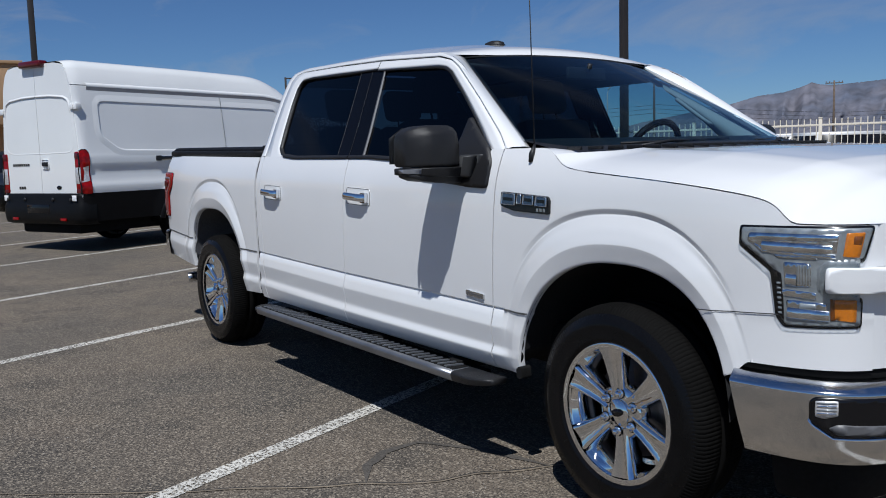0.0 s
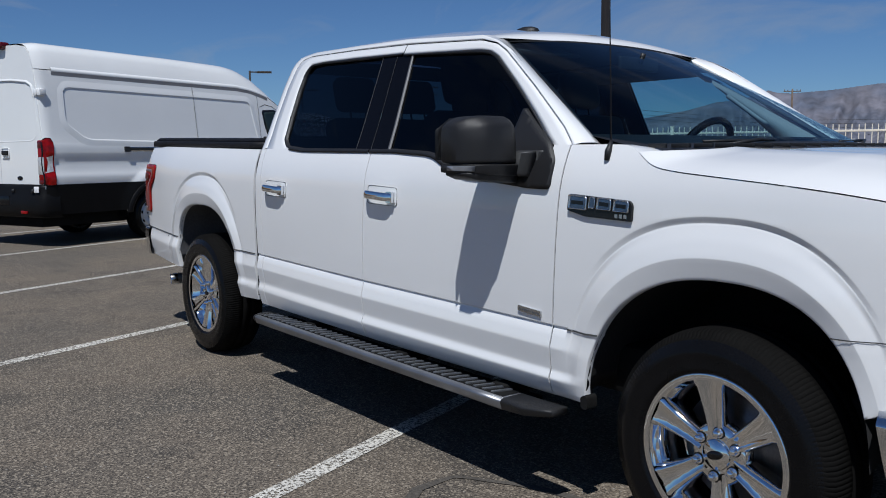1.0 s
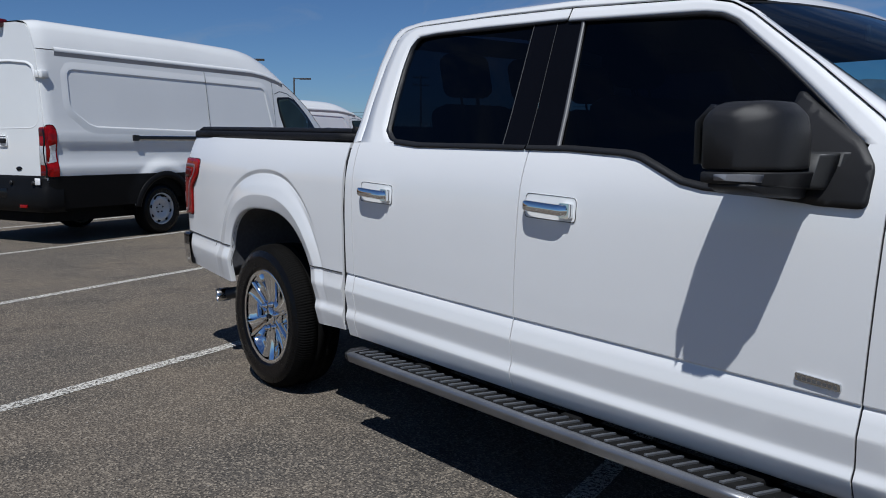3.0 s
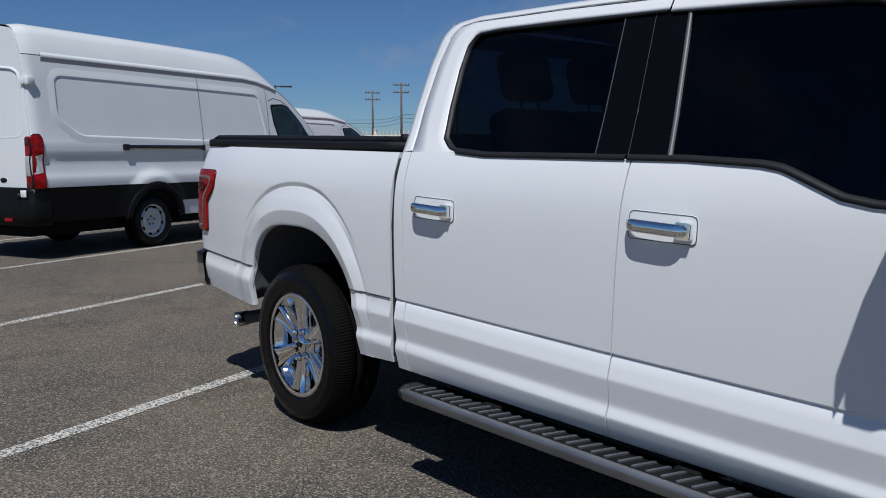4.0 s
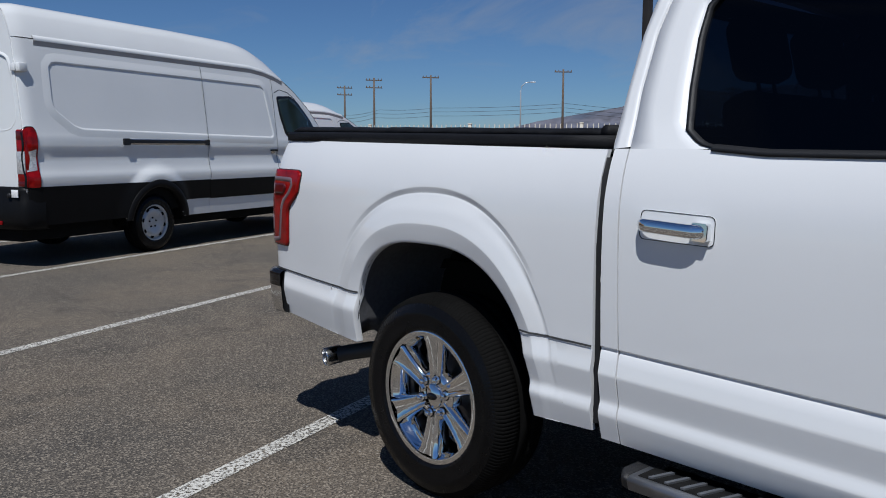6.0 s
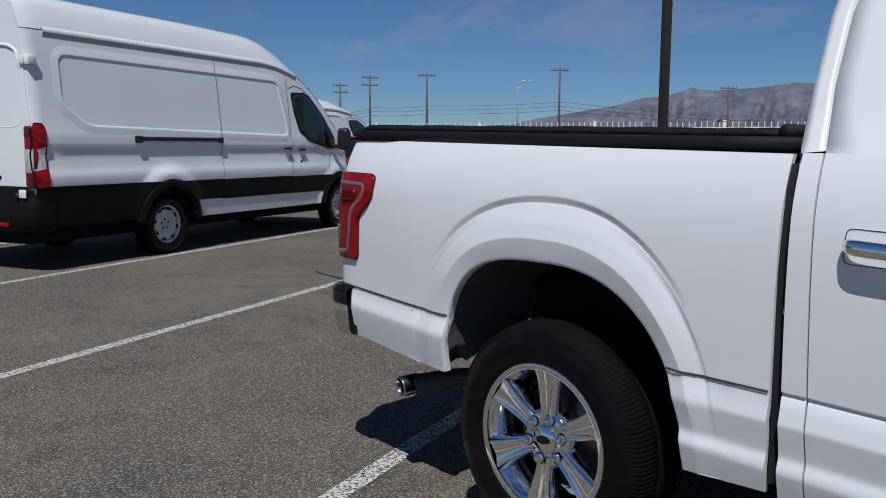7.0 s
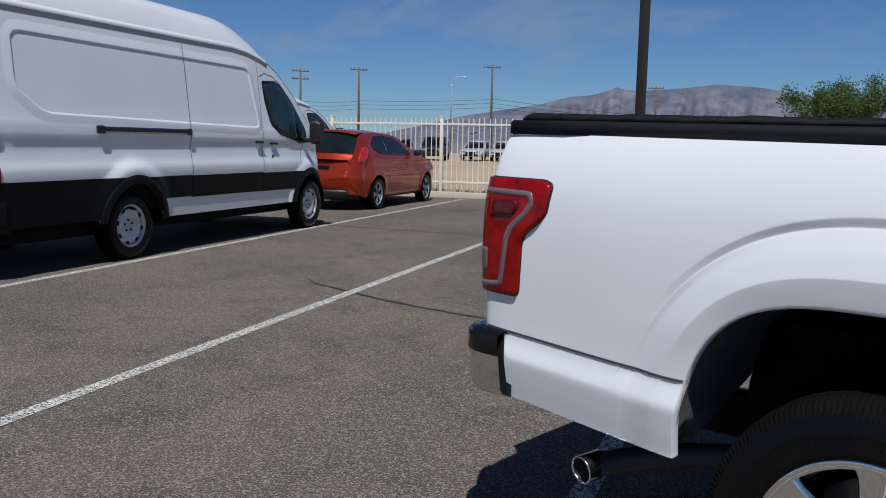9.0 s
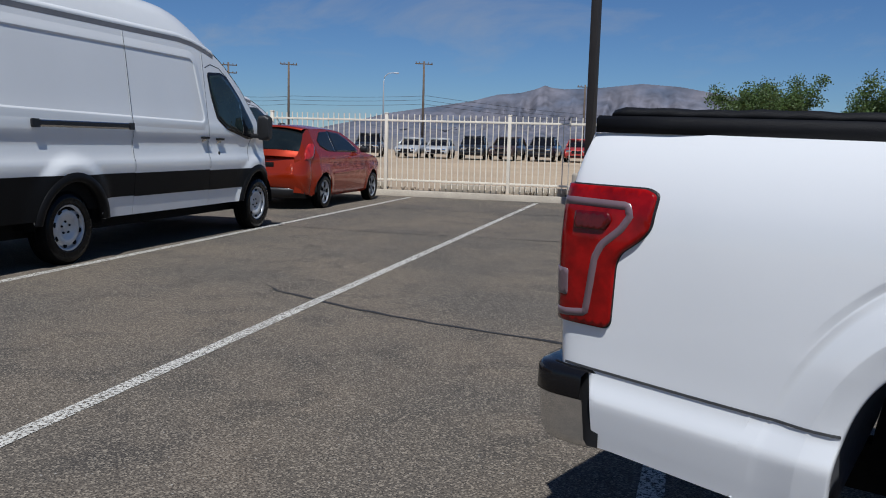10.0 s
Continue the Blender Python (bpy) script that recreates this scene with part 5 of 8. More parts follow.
def tail_lamp(bed, P):
    """Red lamp of a hooked outline that wraps the bed's corner, with a pale band inside it."""
    o = rounded([(-4.86, 0.858), (-4.86, 1.190), (-4.57, 1.186), (-4.542, 1.174), (-4.553, 1.095), (-4.575, 1.068), (-4.620, 1.035), (-4.632, 1.010), (-4.640, 0.868), (-4.652, 0.855)], 0.012, 3)
    bm = bmesh.new()
    prism(bm, o, P, -0.006, 0.011, 0.02)
    lamp = part("tail_lamp", bm, REDLENS, bed, "red tail lamp with a pale hooked band")
    bm = bmesh.new()
    prism(bm, [(-4.70 + (x + 4.70) * 1.045, 1.02 + (z - 1.02) * 1.022) for x, z in o], P, -0.006, 0.002, 0.02)
    part("lamp_gasket", bm, BLACK, lamp)
    bm = bmesh.new()
    path = [(-4.85, 1.150), (-4.75, 1.150), (-4.608, 1.146), (-4.600, 1.122), (-4.622, 1.090), (-4.668, 1.052), (-4.684, 1.020), (-4.692, 0.96), (-4.704, 0.885), (-4.76, 0.878), (-4.85, 0.878)]
    pts = resample(path, 60)
    rows = []
    for i, (x, z) in enumerate(pts):
        a, b = pts[max(0, i - 1)], pts[min(59, i + 1)]
        tx, tz = b[0] - a[0], b[1] - a[1]
        L = math.hypot(tx, tz)
        nx, nz = -tz / L, tx / L
        rows.append([P(x + nx * s, z + nz * s, d) for s, d in ((-0.0095, 0.010), (-0.009, 0.0118), (0.009, 0.0118), (0.0095, 0.010))])
    grid(bm, rows)
    part("lamp_band", bm, GREYLENS, lamp, "pale grey light guide")
    bm = bmesh.new()
    prism(bm, rounded([(-4.745, 1.085), (-4.745, 1.128), (-4.655, 1.128), (-4.645, 1.110), (-4.665, 1.085)], 0.006, 2), P, 0.008, 0.0165, 0.02)
    part("lamp_chamber", bm, DARKRED, lamp)
    bm = bmesh.new()
    prism(bm, rounded([(-4.84, 0.92), (-4.84, 0.985), (-4.755, 0.985), (-4.755, 0.92)], 0.006, 2), P, 0.008, 0.0128, 0.02)
    part("reversing_lamp", bm, GREYLENS, lamp)


def headlamp(fender, P, side):
    """Tall clear lamp cut by the grille bar, with bright reflectors and two amber corners."""
    shape = [(0.476, 1.046), (0.474, 0.990), (0.568, 0.918), (0.582, 0.79), (0.604, 0.762), (0.806, 0.770), (0.806, 0.855), (0.716, 0.860), (0.700, 0.876), (0.700, 0.930), (0.718, 0.946), (0.806, 0.950), (0.834, 1.050)]
    o = rounded(shape, 0.012, 3)
    bm = bmesh.new()
    prism(bm, o, P, -0.006, 0.0015, 0.02)
    body = part("headlamp", bm, GLOSSBLACK, fender, "clear headlamp with chrome reflectors and amber corners")

    def piece(name, pts, d0, d1, mat, label="", r=0.008, grow=1.0):
        b = bmesh.new()
        pts = [(0.65 + (x - 0.65) * grow, 0.91 + (z - 0.91) * grow) for x, z in pts]
        prism(b, rounded(pts, r, 3), P, d0 * 0.4, d1 * 0.4, 0.02)
        part(name, b, mat, body, label)
    piece("lamp_bowl", [(0.488, 1.036), (0.487, 0.996), (0.580, 0.925), (0.594, 0.80), (0.612, 0.774), (0.797, 0.780), (0.797, 0.846), (0.712, 0.850), (0.690, 0.872), (0.690, 0.934), (0.714, 0.956), (0.798, 0.960), (0.822, 1.040)], 0.003, 0.006, LAMPGREY, "", 0.008, 1.03)
    piece("reflector", [(0.505, 1.026), (0.500, 1.002), (0.560, 0.972), (0.735, 0.966), (0.742, 1.026)], 0.005, 0.009, BOWL)
    piece("reflector", [(0.604, 0.948), (0.608, 0.880), (0.676, 0.880), (0.676, 0.946)], 0.005, 0.010, BOWL)
    piece("reflector", [(0.612, 0.842), (0.616, 0.790), (0.716, 0.786), (0.716, 0.838)], 0.005, 0.009, BOWL)
    for k in range(9):
        a = 0.640 + k * 0.004
        piece("reflector_rib", [(a, 0.884 + 0.004 * (k % 2)), (a, 0.942), (a + 0.002, 0.942), (a + 0.002, 0.884)], 0.009, 0.0115, LAMPGREY, "", 0.001)

    def trough(name, x0, x1, z0, z1, depth, mat, slope=0.0):
        """A lying half-round reflector between x0 and x1, its middle proud by depth."""
        b = bmesh.new()
        rows = []
        for i in range(13):
            u = math.pi * i / 12
            rows.append([P(x, 0.5 * (z0 + z1) + 0.5 * (z1 - z0) * math.cos(u) + slope * (x - x0), 0.0035 + depth * math.sin(u)) for x in np.linspace(x0, x1, 14)])
        grid(b, rows)
        part(name, b, mat, body, "", 60)
    trough("reflector_tube", 0.545, 0.726, 0.976, 1.004, 0.0070, BOWL, -0.03)
    trough("reflector_tube", 0.528, 0.738, 1.006, 1.027, 0.0050, BOWL, 0.0)
    trough("reflector_tube", 0.616, 0.722, 0.788, 0.820, 0.0070, BOWL, -0.02)
    trough("reflector_tube", 0.612, 0.640, 0.884, 0.915, 0.0065, BOWL, -0.05)
    piece("lamp_trim", [(0.520, 0.994), (0.545, 0.972), (0.735, 0.960), (0.735, 0.966), (0.548, 0.979)], 0.006, 0.0125, CHROME, "", 0.002)
    piece("lamp_trim", [(0.575, 0.968), (0.590, 0.958), (0.690, 0.956), (0.690, 0.966)], 0.006, 0.011, DULLCHROME, "", 0.003)
    piece("lamp_trim", [(0.600, 0.872), (0.604, 0.852), (0.690, 0.846), (0.690, 0.866)], 0.006, 0.011, CHROME, "", 0.003)
    piece("lamp_side", [(0.579, 0.925), (0.592, 0.80), (0.606, 0.782), (0.604, 0.85), (0.598, 0.915)], 0.006, 0.0105, GLOSSBLACK, "dark inner edge of the lamp", 0.003)
    for k in range(7):
        z = 0.80 + k * 0.014
        piece("lamp_fin", [(0.5915 - 0.0008 * k, z), (0.5905 - 0.0008 * k, z + 0.006), (0.600 - 0.0006 * k, z + 0.006), (0.601 - 0.0006 * k, z)], 0.009, 0.0125, LAMPGREY, "", 0.001)
    piece("lamp_bulb", [(0.648, 0.812), (0.646, 0.834), (0.690, 0.834), (0.690, 0.818)], 0.008, 0.0115, LAMPGREY, "", 0.004)
    piece("amber_corner", [(0.752, 0.966), (0.760, 1.030), (0.806, 1.032), (0.792, 0.964)], 0.005, 0.012, AMBER, "amber turn reflector", 0.004)
    piece("amber_corner", [(0.736, 0.792), (0.734, 0.848), (0.790, 0.848), (0.790, 0.786)], 0.005, 0.012, AMBER, "amber turn reflector", 0.004)
    piece("amber_window", [(0.776, 1.000), (0.778, 1.022), (0.800, 1.022), (0.796, 0.998)], 0.010, 0.0128, DARKAMBER, "", 0.002)
    piece("amber_edge", [(0.726, 0.790), (0.724, 0.850), (0.735, 0.849), (0.737, 0.791)], 0.005, 0.0122, DARKAMBER, "", 0.002)
    bm = bmesh.new()
    prism(bm, [(0.65 + (x - 0.65) * 0.975, 0.91 + (z - 0.91) * 0.975) for x, z in o], P, 0.001, 0.0095, 0.02)
    part("lens", bm, CLEAR, body, "clear lamp cover")


def running_board(side):
    """Flat step bar with slanted treads and black end caps."""
    x0, x1 = -2.74, -0.79
    rake = lambda x: -0.009 + (-1.27 - x) * 0.006
    bm = bmesh.new()
    sec = rounded([(1.082, 0.360), (1.092, 0.394), (1.078, 0.403), (0.978, 0.403), (0.974, 0.362)], 0.008, 3)
    vs = grid(bm, [[Vector((x, side * y, z + rake(x))) for y, z in sec] for x in np.linspace(x0, x1, 12)], True)
    cap(bm, vs[0][::-1])
    cap(bm, vs[-1])
    board = part("running_board", bm, STEPMETAL, truck, "satin metal side step with slanted treads")
    bm = bmesh.new()
    grid(bm, [[Vector((x, side * y, z + rake(x))) for y, z in ((1.066, 0.402), (1.066, 0.4055), (0.985, 0.4055), (0.985, 0.402))] for x in np.linspace(x0 + 0.02, x1 - 0.01, 12)])
    part("step_pad", bm, DARK, board)
    bm = bmesh.new()
    grid(bm, [[Vector((x, side * y, z + rake(x))) for y, z in ((0.985, 0.362), (0.985, 0.376), (0.88, 0.376), (0.88, 0.362))] for x in np.linspace(x0, x1, 12)], True)
    part("step_mount", bm, DARK, board)
    me = None
    for i in range(38):
        x = x0 + 0.05 + i * (x1 - x0 - 0.08) / 38
        if me is None:
            bm = bmesh.new()
            prism(bm, [(0.0, 1.064), (0.012, 1.064), (0.034, 0.988), (0.022, 0.988)], lambda a, b, d: Vector((a, side * b, d)), 0.402, 0.4105)
            ob = part("tread", bm, STEPMETAL, board)
            me = ob.data
        else:
            ob = new("tread", me)
            ob.parent = board
        ob.location.x, ob.location.z = x, rake(x)
    for xa, xb, s in ((x1, x1 + 0.22, 1), (x0, x0 - 0.04, -1)):
        bm = bmesh.new()
        rows = []
        for t in (0, 0.5, 0.85, 1):
            x = xa + (xb - xa) * t
            k = 1 - 0.35 * t * t
            rows.append([Vector((x, side * (0.974 + (y - 0.974) * (1.0 if t < 0.6 else k + 0.05)), rake(x) + 0.405 - (0.407 - z) * (1.02 - 0.45 * t * t) + 0.003)) for y, z in sec])
        vs = grid(bm, rows, True)
        cap(bm, vs[0][::-1])
        cap(bm, vs[-1])
        part("step_cap", bm, BLACK, board, "black plastic step end cap")
    for x in (-2.4, -1.6, -0.95):
        bm = bmesh.new()
        block(bm, x - 0.04, x + 0.04, *sorted((side * 0.96, side * 0.6)), 0.36 + rake(x), 0.40 + rake(x), 0.006)
        part("step_bracket", bm, DARK, board)


def wheel_parts(parent, rad, width, rim_r, m, style):
    """A wheel about the local y axis, its outer face towards -y: tyre, rim, spokes, nuts and cap."""
    h = width / 2
    bm = bmesh.new()
    lathe(bm, [(rim_r - 0.012, -h + 0.03), (rim_r + 0.006, -h + 0.012), (rim_r + 0.008, -h + 0.020), (rim_r - 0.022, -h + 0.045), (rim_r - 0.035, 0.0), (rim_r - 0.03, h - 0.03), (rim_r + 0.004, h - 0.01)], 56)
    wheel = part("wheel", bm, CHROME if style == "chrome" else STEEL, parent, "chrome six-spoke wheel" if style == "chrome" else "silver wheel")
    wheel.matrix_local = m
    bm = bmesh.new()
    s = rad - rim_r
    profile = [(rim_r - 0.004, -h + 0.03), (rim_r + 0.002, -h + 0.016), (rim_r + 0.10 * s, -h + 0.004), (rim_r + 0.16 * s, -h + 0.001), (rim_r + 0.2 * s, -h + 0.003), (rim_r + 0.45 * s, -h - 0.004), (rim_r + 0.60 * s, -h - 0.002),
               (rim_r + 0.63 * s, -h + 0.002), (rim_r + 0.78 * s, -h + 0.006), (rad - 0.022, -h + 0.016), (rad - 0.009, -h + 0.026), (rad - 0.003, -h + 0.045), (rad, -h + 0.07), (rad, -0.032), (rad - 0.010, -0.030), (rad - 0.010, -0.022), (rad + 0.001, -0.02),
               (rad + 0.001, 0.02), (rad - 0.010, 0.022), (rad - 0.010, 0.030), (rad, 0.032), (rad, h - 0.07), (rad - 0.009, h - 0.026), (rad - 0.03, h - 0.01), (rim_r + 0.45 * s, h), (rim_r, h - 0.02)]
    lugs = 168
    rows = []
    for i, (r, y) in enumerate(profile):
        shoulder = r > rad - 0.024 and abs(y) > 0.034
        slant = 0.012 * math.copysign(1, y) * max(0.0, 1 - (h - abs(y)) / 0.07)
        row = []
        for k in range(lugs):
            for j, o in enumerate((0.0, 0.07, 0.52, 0.93)):
                a = 2 * math.pi * (k + o + (0.5 if y > 0 else 0)) / lugs + (slant if shoulder else 0)
                cut = (0.0040 if k % 3 == 0 else 0.0018) if shoulder and j == 0 else 0.0
                row.append(Vector(((r - cut) * math.cos(a), y, (r - cut) * math.sin(a))))
        rows.append(row)
    grid(bm, rows, True)
    tyre = part("tyre", bm, RUBBER, wheel, "black rubber tyre with worn tread blocks", 28)
    tyre.data.materials.append(TREAD)
    for f in tyre.data.polygons:
        if math.hypot(f.center.x, f.center.z) > rad - 0.027:
            f.material_index = 1
    bm = bmesh.new()
    lathe(bm, [(0.03, -0.0), (rim_r * 0.72, 0.0), (rim_r * 0.72, 0.03), (0.03, 0.03)], 40)
    part("brake_disc", bm, DISC, wheel)
    bm = bmesh.new()
    lathe(bm, [(0.01, 0.05), (rim_r - 0.04, 0.05)], 40)
    part("dust_shield", bm, DARK, wheel)
    if style == "chrome":
        face = lambda r: -h + 0.040 - 0.022 * (r / rim_r) ** 2
        bm = bmesh.new()
        lathe(bm, [(0.0, face(0.0)), (0.060, face(0.06) + 0.001), (0.082, face(0.08) + 0.003), (0.094, face(0.09) + 0.016), (0.094, 0.0)], 48)
        part("hub_face", bm, CHROME, wheel)
        me = None
        for k in range(6):
            if me is None:
                bm = bmesh.new()
                rows = []
                for r, w in ((0.055, 0.026), (0.085, 0.026), (0.12, 0.030), (0.16, 0.036), (0.20, 0.043), (rim_r - 0.018, 0.049), (rim_r + 0.002, 0.052)):
                    y = face(r)
                    rows.append([Vector((x, yy, r - 0.15 * abs(x) * (1 if r > 0.2 else 0))) for x, yy in ((-w - 0.007, y + 0.055), (-w - 0.004, y + 0.014), (-w + 0.001, y + 0.004), (-w + 0.009, y - 0.006), (-w * 0.60, y - 0.002), (0.0, y + 0.0035), (w * 0.60, y - 0.002),
                                                                  (w - 0.009, y - 0.006), (w - 0.001, y + 0.004), (w + 0.004, y + 0.014), (w + 0.007, y + 0.055))])
                grid(bm, rows)
                sp = part("spoke", bm, CHROME, wheel, "", 50)
                me = sp.data
            else:
                sp = new("spoke", me)
                sp.parent = wheel
            sp.matrix_local = pose(0, 0, 0, 0, 60 * k + 9, 0)
        me = None
        for k in range(6):
            a = radians(60 * k + 39 + 90)
            if me is None:
                bm = bmesh.new()
                lathe(bm, [(0.0155, 0.012), (0.0155, -0.004), (0.013, -0.004), (0.0115, -0.006), (0.011, -0.016), (0.008, -0.020), (0.0, -0.021)], 12)
                nut = part("lug_nut", bm, CHROME, wheel, "", 40)
                me = nut.data
                # flat dark disc paints the shade of the hole round each nut
                pit = bmesh.new()
                lathe(pit, [(0.019, -0.0008), (0.0, -0.0010)], 16)
                pm = part("nut_hole_shade", pit, DARK, wheel)
                pme = pm.data
            else:
                nut = new("lug_nut", me)
                nut.parent = wheel
                pm = new("nut_hole_shade", pme)
                pm.parent = wheel
            nut.location = (0.0675 * math.cos(a), face(0.067) - 0.001, 0.0675 * math.sin(a))
            pm.location = (0.0675 * math.cos(a), face(0.067), 0.0675 * math.sin(a))
        bm = bmesh.new()
        lathe(bm, [(0.046, 0.006), (0.046, -0.004), (0.043, -0.008), (0.0, -0.010)], 40, pose(0, face(0.03), 0))
        part("centre_cap", bm, CHROME, wheel, "chrome centre cap with a plain oval")
        bm = bmesh.new()
        lathe(bm, [(0.028, 0.0), (0.026, -0.0025), (0.0, -0.003)], 32, pose(0, face(0.03) - 0.0095, 0) @ Matrix.Diagonal((1, 1, 0.48, 1)))
        part("cap_oval", bm, GLOSSBLACK, wheel)
        bm = bmesh.new()
        lathe(bm, [(rim_r - 0.012, -h + 0.012), (rim_r + 0.004, -h + 0.008), (rim_r + 0.010, -h + 0.012), (rim_r + 0.010, -h + 0.02)], 64)
        part("rim_lip", bm, CHROME, wheel)
    else:
        bm = bmesh.new()
        n, rows = 64, []
        for r, y in ((0.0, -h + 0.055), (0.05, -h + 0.055), (0.062, -h + 0.06), (0.10, -h + 0.035), (rim_r * 0.72, -h + 0.028), (rim_r * 0.80, -h + 0.034), (rim_r * 0.86, -h + 0.05), (rim_r - 0.02, -h + 0.05)):
            rows.append((r, y))
        lathe(bm, rows, n)
        part("rim_face", bm, STEEL, wheel, "pressed rim face")
        me = None
        holes = 8 if style == "steel" else 5
        for k in range(holes):
            if me is None:
                bm = bmesh.new()
                if style == "steel":
                    lathe(bm, [(0.026, 0.004), (0.024, -0.0015), (0.0, -0.002)], 14)
                else:
                    prism(bm, rounded([(-0.026, -0.055), (-0.040, 0.045), (0.040, 0.045), (0.026, -0.055)], 0.012, 3), lambda a, b, d: Vector((a, d, b)), 0.003, -0.002)
                ho = part("rim_opening", bm, DARK, wheel)
                me = ho.data
            else:
                ho = new("rim_opening", me)
                ho.parent = wheel
            a = 360 * k / holes + 12
            rr = rim_r * (0.80 if style == "steel" else 0.62)
            yy = -h + 0.032 if style == "steel" else -h + 0.026
            ho.matrix_local = pose(0, 0, 0, 0, a, 0) @ pose(0, yy, rr, 10 if style == "steel" else 0)
        for k in range(5):
            bm = bmesh.new()
            a = radians(72 * k + 20)
            lathe(bm, [(0.011, 0.01), (0.011, -0.008), (0.007, -0.012), (0.0, -0.012)], 8, pose(0.056 * math.cos(a), -h + 0.055, 0.056 * math.sin(a)))
            part("lug_nut", bm, DARK, wheel)
    return wheel


def truck_centre():
    # roof
    rail = [p for p in RAIL if p[1] > 1.69]
    rx, rz = [p[0] for p in rail], [p[1] for p in rail]
    bm = bmesh.new()
    rows = []
    for x in [*np.linspace(-2.925, -1.42, 26), -1.38, -1.34, -1.31, -1.29, -1.272]:
        ze = float(np.interp(x, rx, rz))
        we = -flank_point(x, ze).y
        crown = float(np.interp(x, [-2.925, -2.7, -2.2, -1.65, -1.38, -1.30, -1.272], [0.065, 0.080, 0.089, 0.082, 0.056, 0.034, 0.010]))
        f = max(0.0, (x + 1.9) / 0.8)
        bk = max(0.0, (-2.6 - x) / 0.33)
        row = []
        for v in np.linspace(-1, 1, 25):
            row.append(Vector((x + 0.10 * f * f * (1 - v * v) - 0.03 * bk * (1 - v * v), v * we, ze - 0.004 + crown * (1 - abs(v) ** 2.3))))
        rows.append(row)
    grid(bm, rows)
    part("roof", bm, WHITE, truck, "white cab roof")
    # windscreen
    top = [Vector((-1.268 + 0.06 * (1 - v * v), v * 0.622, 1.720 + 0.018 * (1 - abs(v) ** 2.3))) for v in np.linspace(-1, 1, 25)]
    foot = [Vector((-0.558 + 0.34 * (1 - abs(v) ** 2.2), v * 0.846, 1.278 + 0.012 * (1 - v * v))) for v in np.linspace(-1, 1, 25)]
    bm = bmesh.new()
    grid(bm, [[a.lerp(b, t) + Vector((0.006, 0, 0.010)) * math.sin(math.pi * t) for a, b in zip(top, foot)] for t in np.linspace(0, 1, 9)])
    wind = part("windscreen", bm, SHIELD, truck, "clear windscreen with a shaded top")
    bm = bmesh.new()
    for i0, sgn in ((0, 1), (24, -1)):
        rows = []
        for t in np.linspace(0, 1, 9):
            a = Vector((-0.004, 0, -0.010)) + top[i0].lerp(foot[i0], t) + Vector((0.006, 0, 0.010)) * math.sin(math.pi * t)
            rows.append([a + Vector((0.004, -sgn * 0.006, 0.006)), a + Vector((0.006, sgn * 0.012, 0.006)), a + Vector((0.0, sgn * 0.02, -0.006))])
        grid(bm, rows)
    grid(bm, [[p + Vector((-0.003, 0, 0.004)), p + Vector((0.006, 0, 0.001)), p + Vector((0.010, 0, -0.006))] for p in top])
    part("windscreen_seal", bm, BLACK, wind)
    # cowl and wipers
    bm = bmesh.new()
    rows = []
    for t, dz in ((0, 0.004), (0.35, -0.006), (0.7, -0.012), (1.0, -0.02)):
        rows.append([p + Vector((0.20 * t + 0.02 * t * (1 - (i / 12 - 1) ** 2), 0, dz)) for i, p in enumerate(foot)])
    grid(bm, rows)
    cowl = part("cowl", bm, BLACK, truck, "black plastic cowl below the windscreen")
    for k in range(26):
        bm = bmesh.new()
        v = -0.9 + 1.8 * k / 25
        x = -0.53 + 0.33 * (1 - abs(v) ** 2.2)
        block(bm, x + 0.08, x + 0.15, v * 0.9 - 0.006, v * 0.9 + 0.006, 1.272, 1.286, 0.002)
        part("cowl_rib", bm, BLACK, cowl)
    for y0, y1 in ((-0.55, 0.02), (0.15, 0.72)):
        bm = bmesh.new()
        pts = []
        for t in np.linspace(0, 1, 8):
            y = y0 + (y1 - y0) * t
            v = y / 0.86
            pts.append((-0.55 + 0.34 * (1 - abs(v) ** 2.2) - 0.02 - 0.05 * t, y, 1.294 + 0.010 * t))
        tube(bm, pts, 0.0055, 6)
        tube(bm, [(pts[0][0] + 0.10, y0 - 0.04, 1.278), (pts[2][0] + 0.06, pts[2][1], 1.300), pts[4]], 0.0065, 6)
        part("wiper", bm, BLACK, truck, "black wiper arm and blade")
    # hood
    bm = bmesh.new()
    rows = []
    for t in np.linspace(0, 1, 64):
        row = []
        for v in np.linspace(-1, 1, 41):
            av = abs(v)
            q_edge = -0.318 + (0.84 + 0.318) * t
            edge_z = min(1.268, float(np.interp(q_edge, HOOD_LINE[:, 0], HOOD_LINE[:, 1])) + 0.004)
            e = flank_point(q_edge, edge_z, 0.002)
            xc0 = -0.452 + 0.31 * (1 - av ** 2.2) + 0.125
            front = float(np.interp(av * 0.80, [0, 0.25, 0.5, 0.7, 0.8], [0.885, 0.88, 0.865, 0.835, 0.80]))
            x = xc0 + (front - xc0) * t
            if av > 0.9:
                x = x + (e.x - x) * ((av - 0.9) / 0.1)
            crest = float(np.interp(t, [0, 0.1, 0.4, 0.7, 0.88, 0.95, 1.0], [1.270, 1.272, 1.262, 1.232, 1.185, 1.13, 1.048]))
            zz = edge_z + (crest - edge_z) * (1 - av ** 4.5) + 0.006 * math.exp(-((av - 0.70) / 0.05) ** 2) * (1 - t ** 6)
            row.append(Vector((x, v * -e.y, zz)))
        rows.append(row)
    grid(bm, rows)
    part("hood", bm, WHITE, truck, "white hood with a raised centre")
    # nose behind lamps and grille
    bm = bmesh.new()
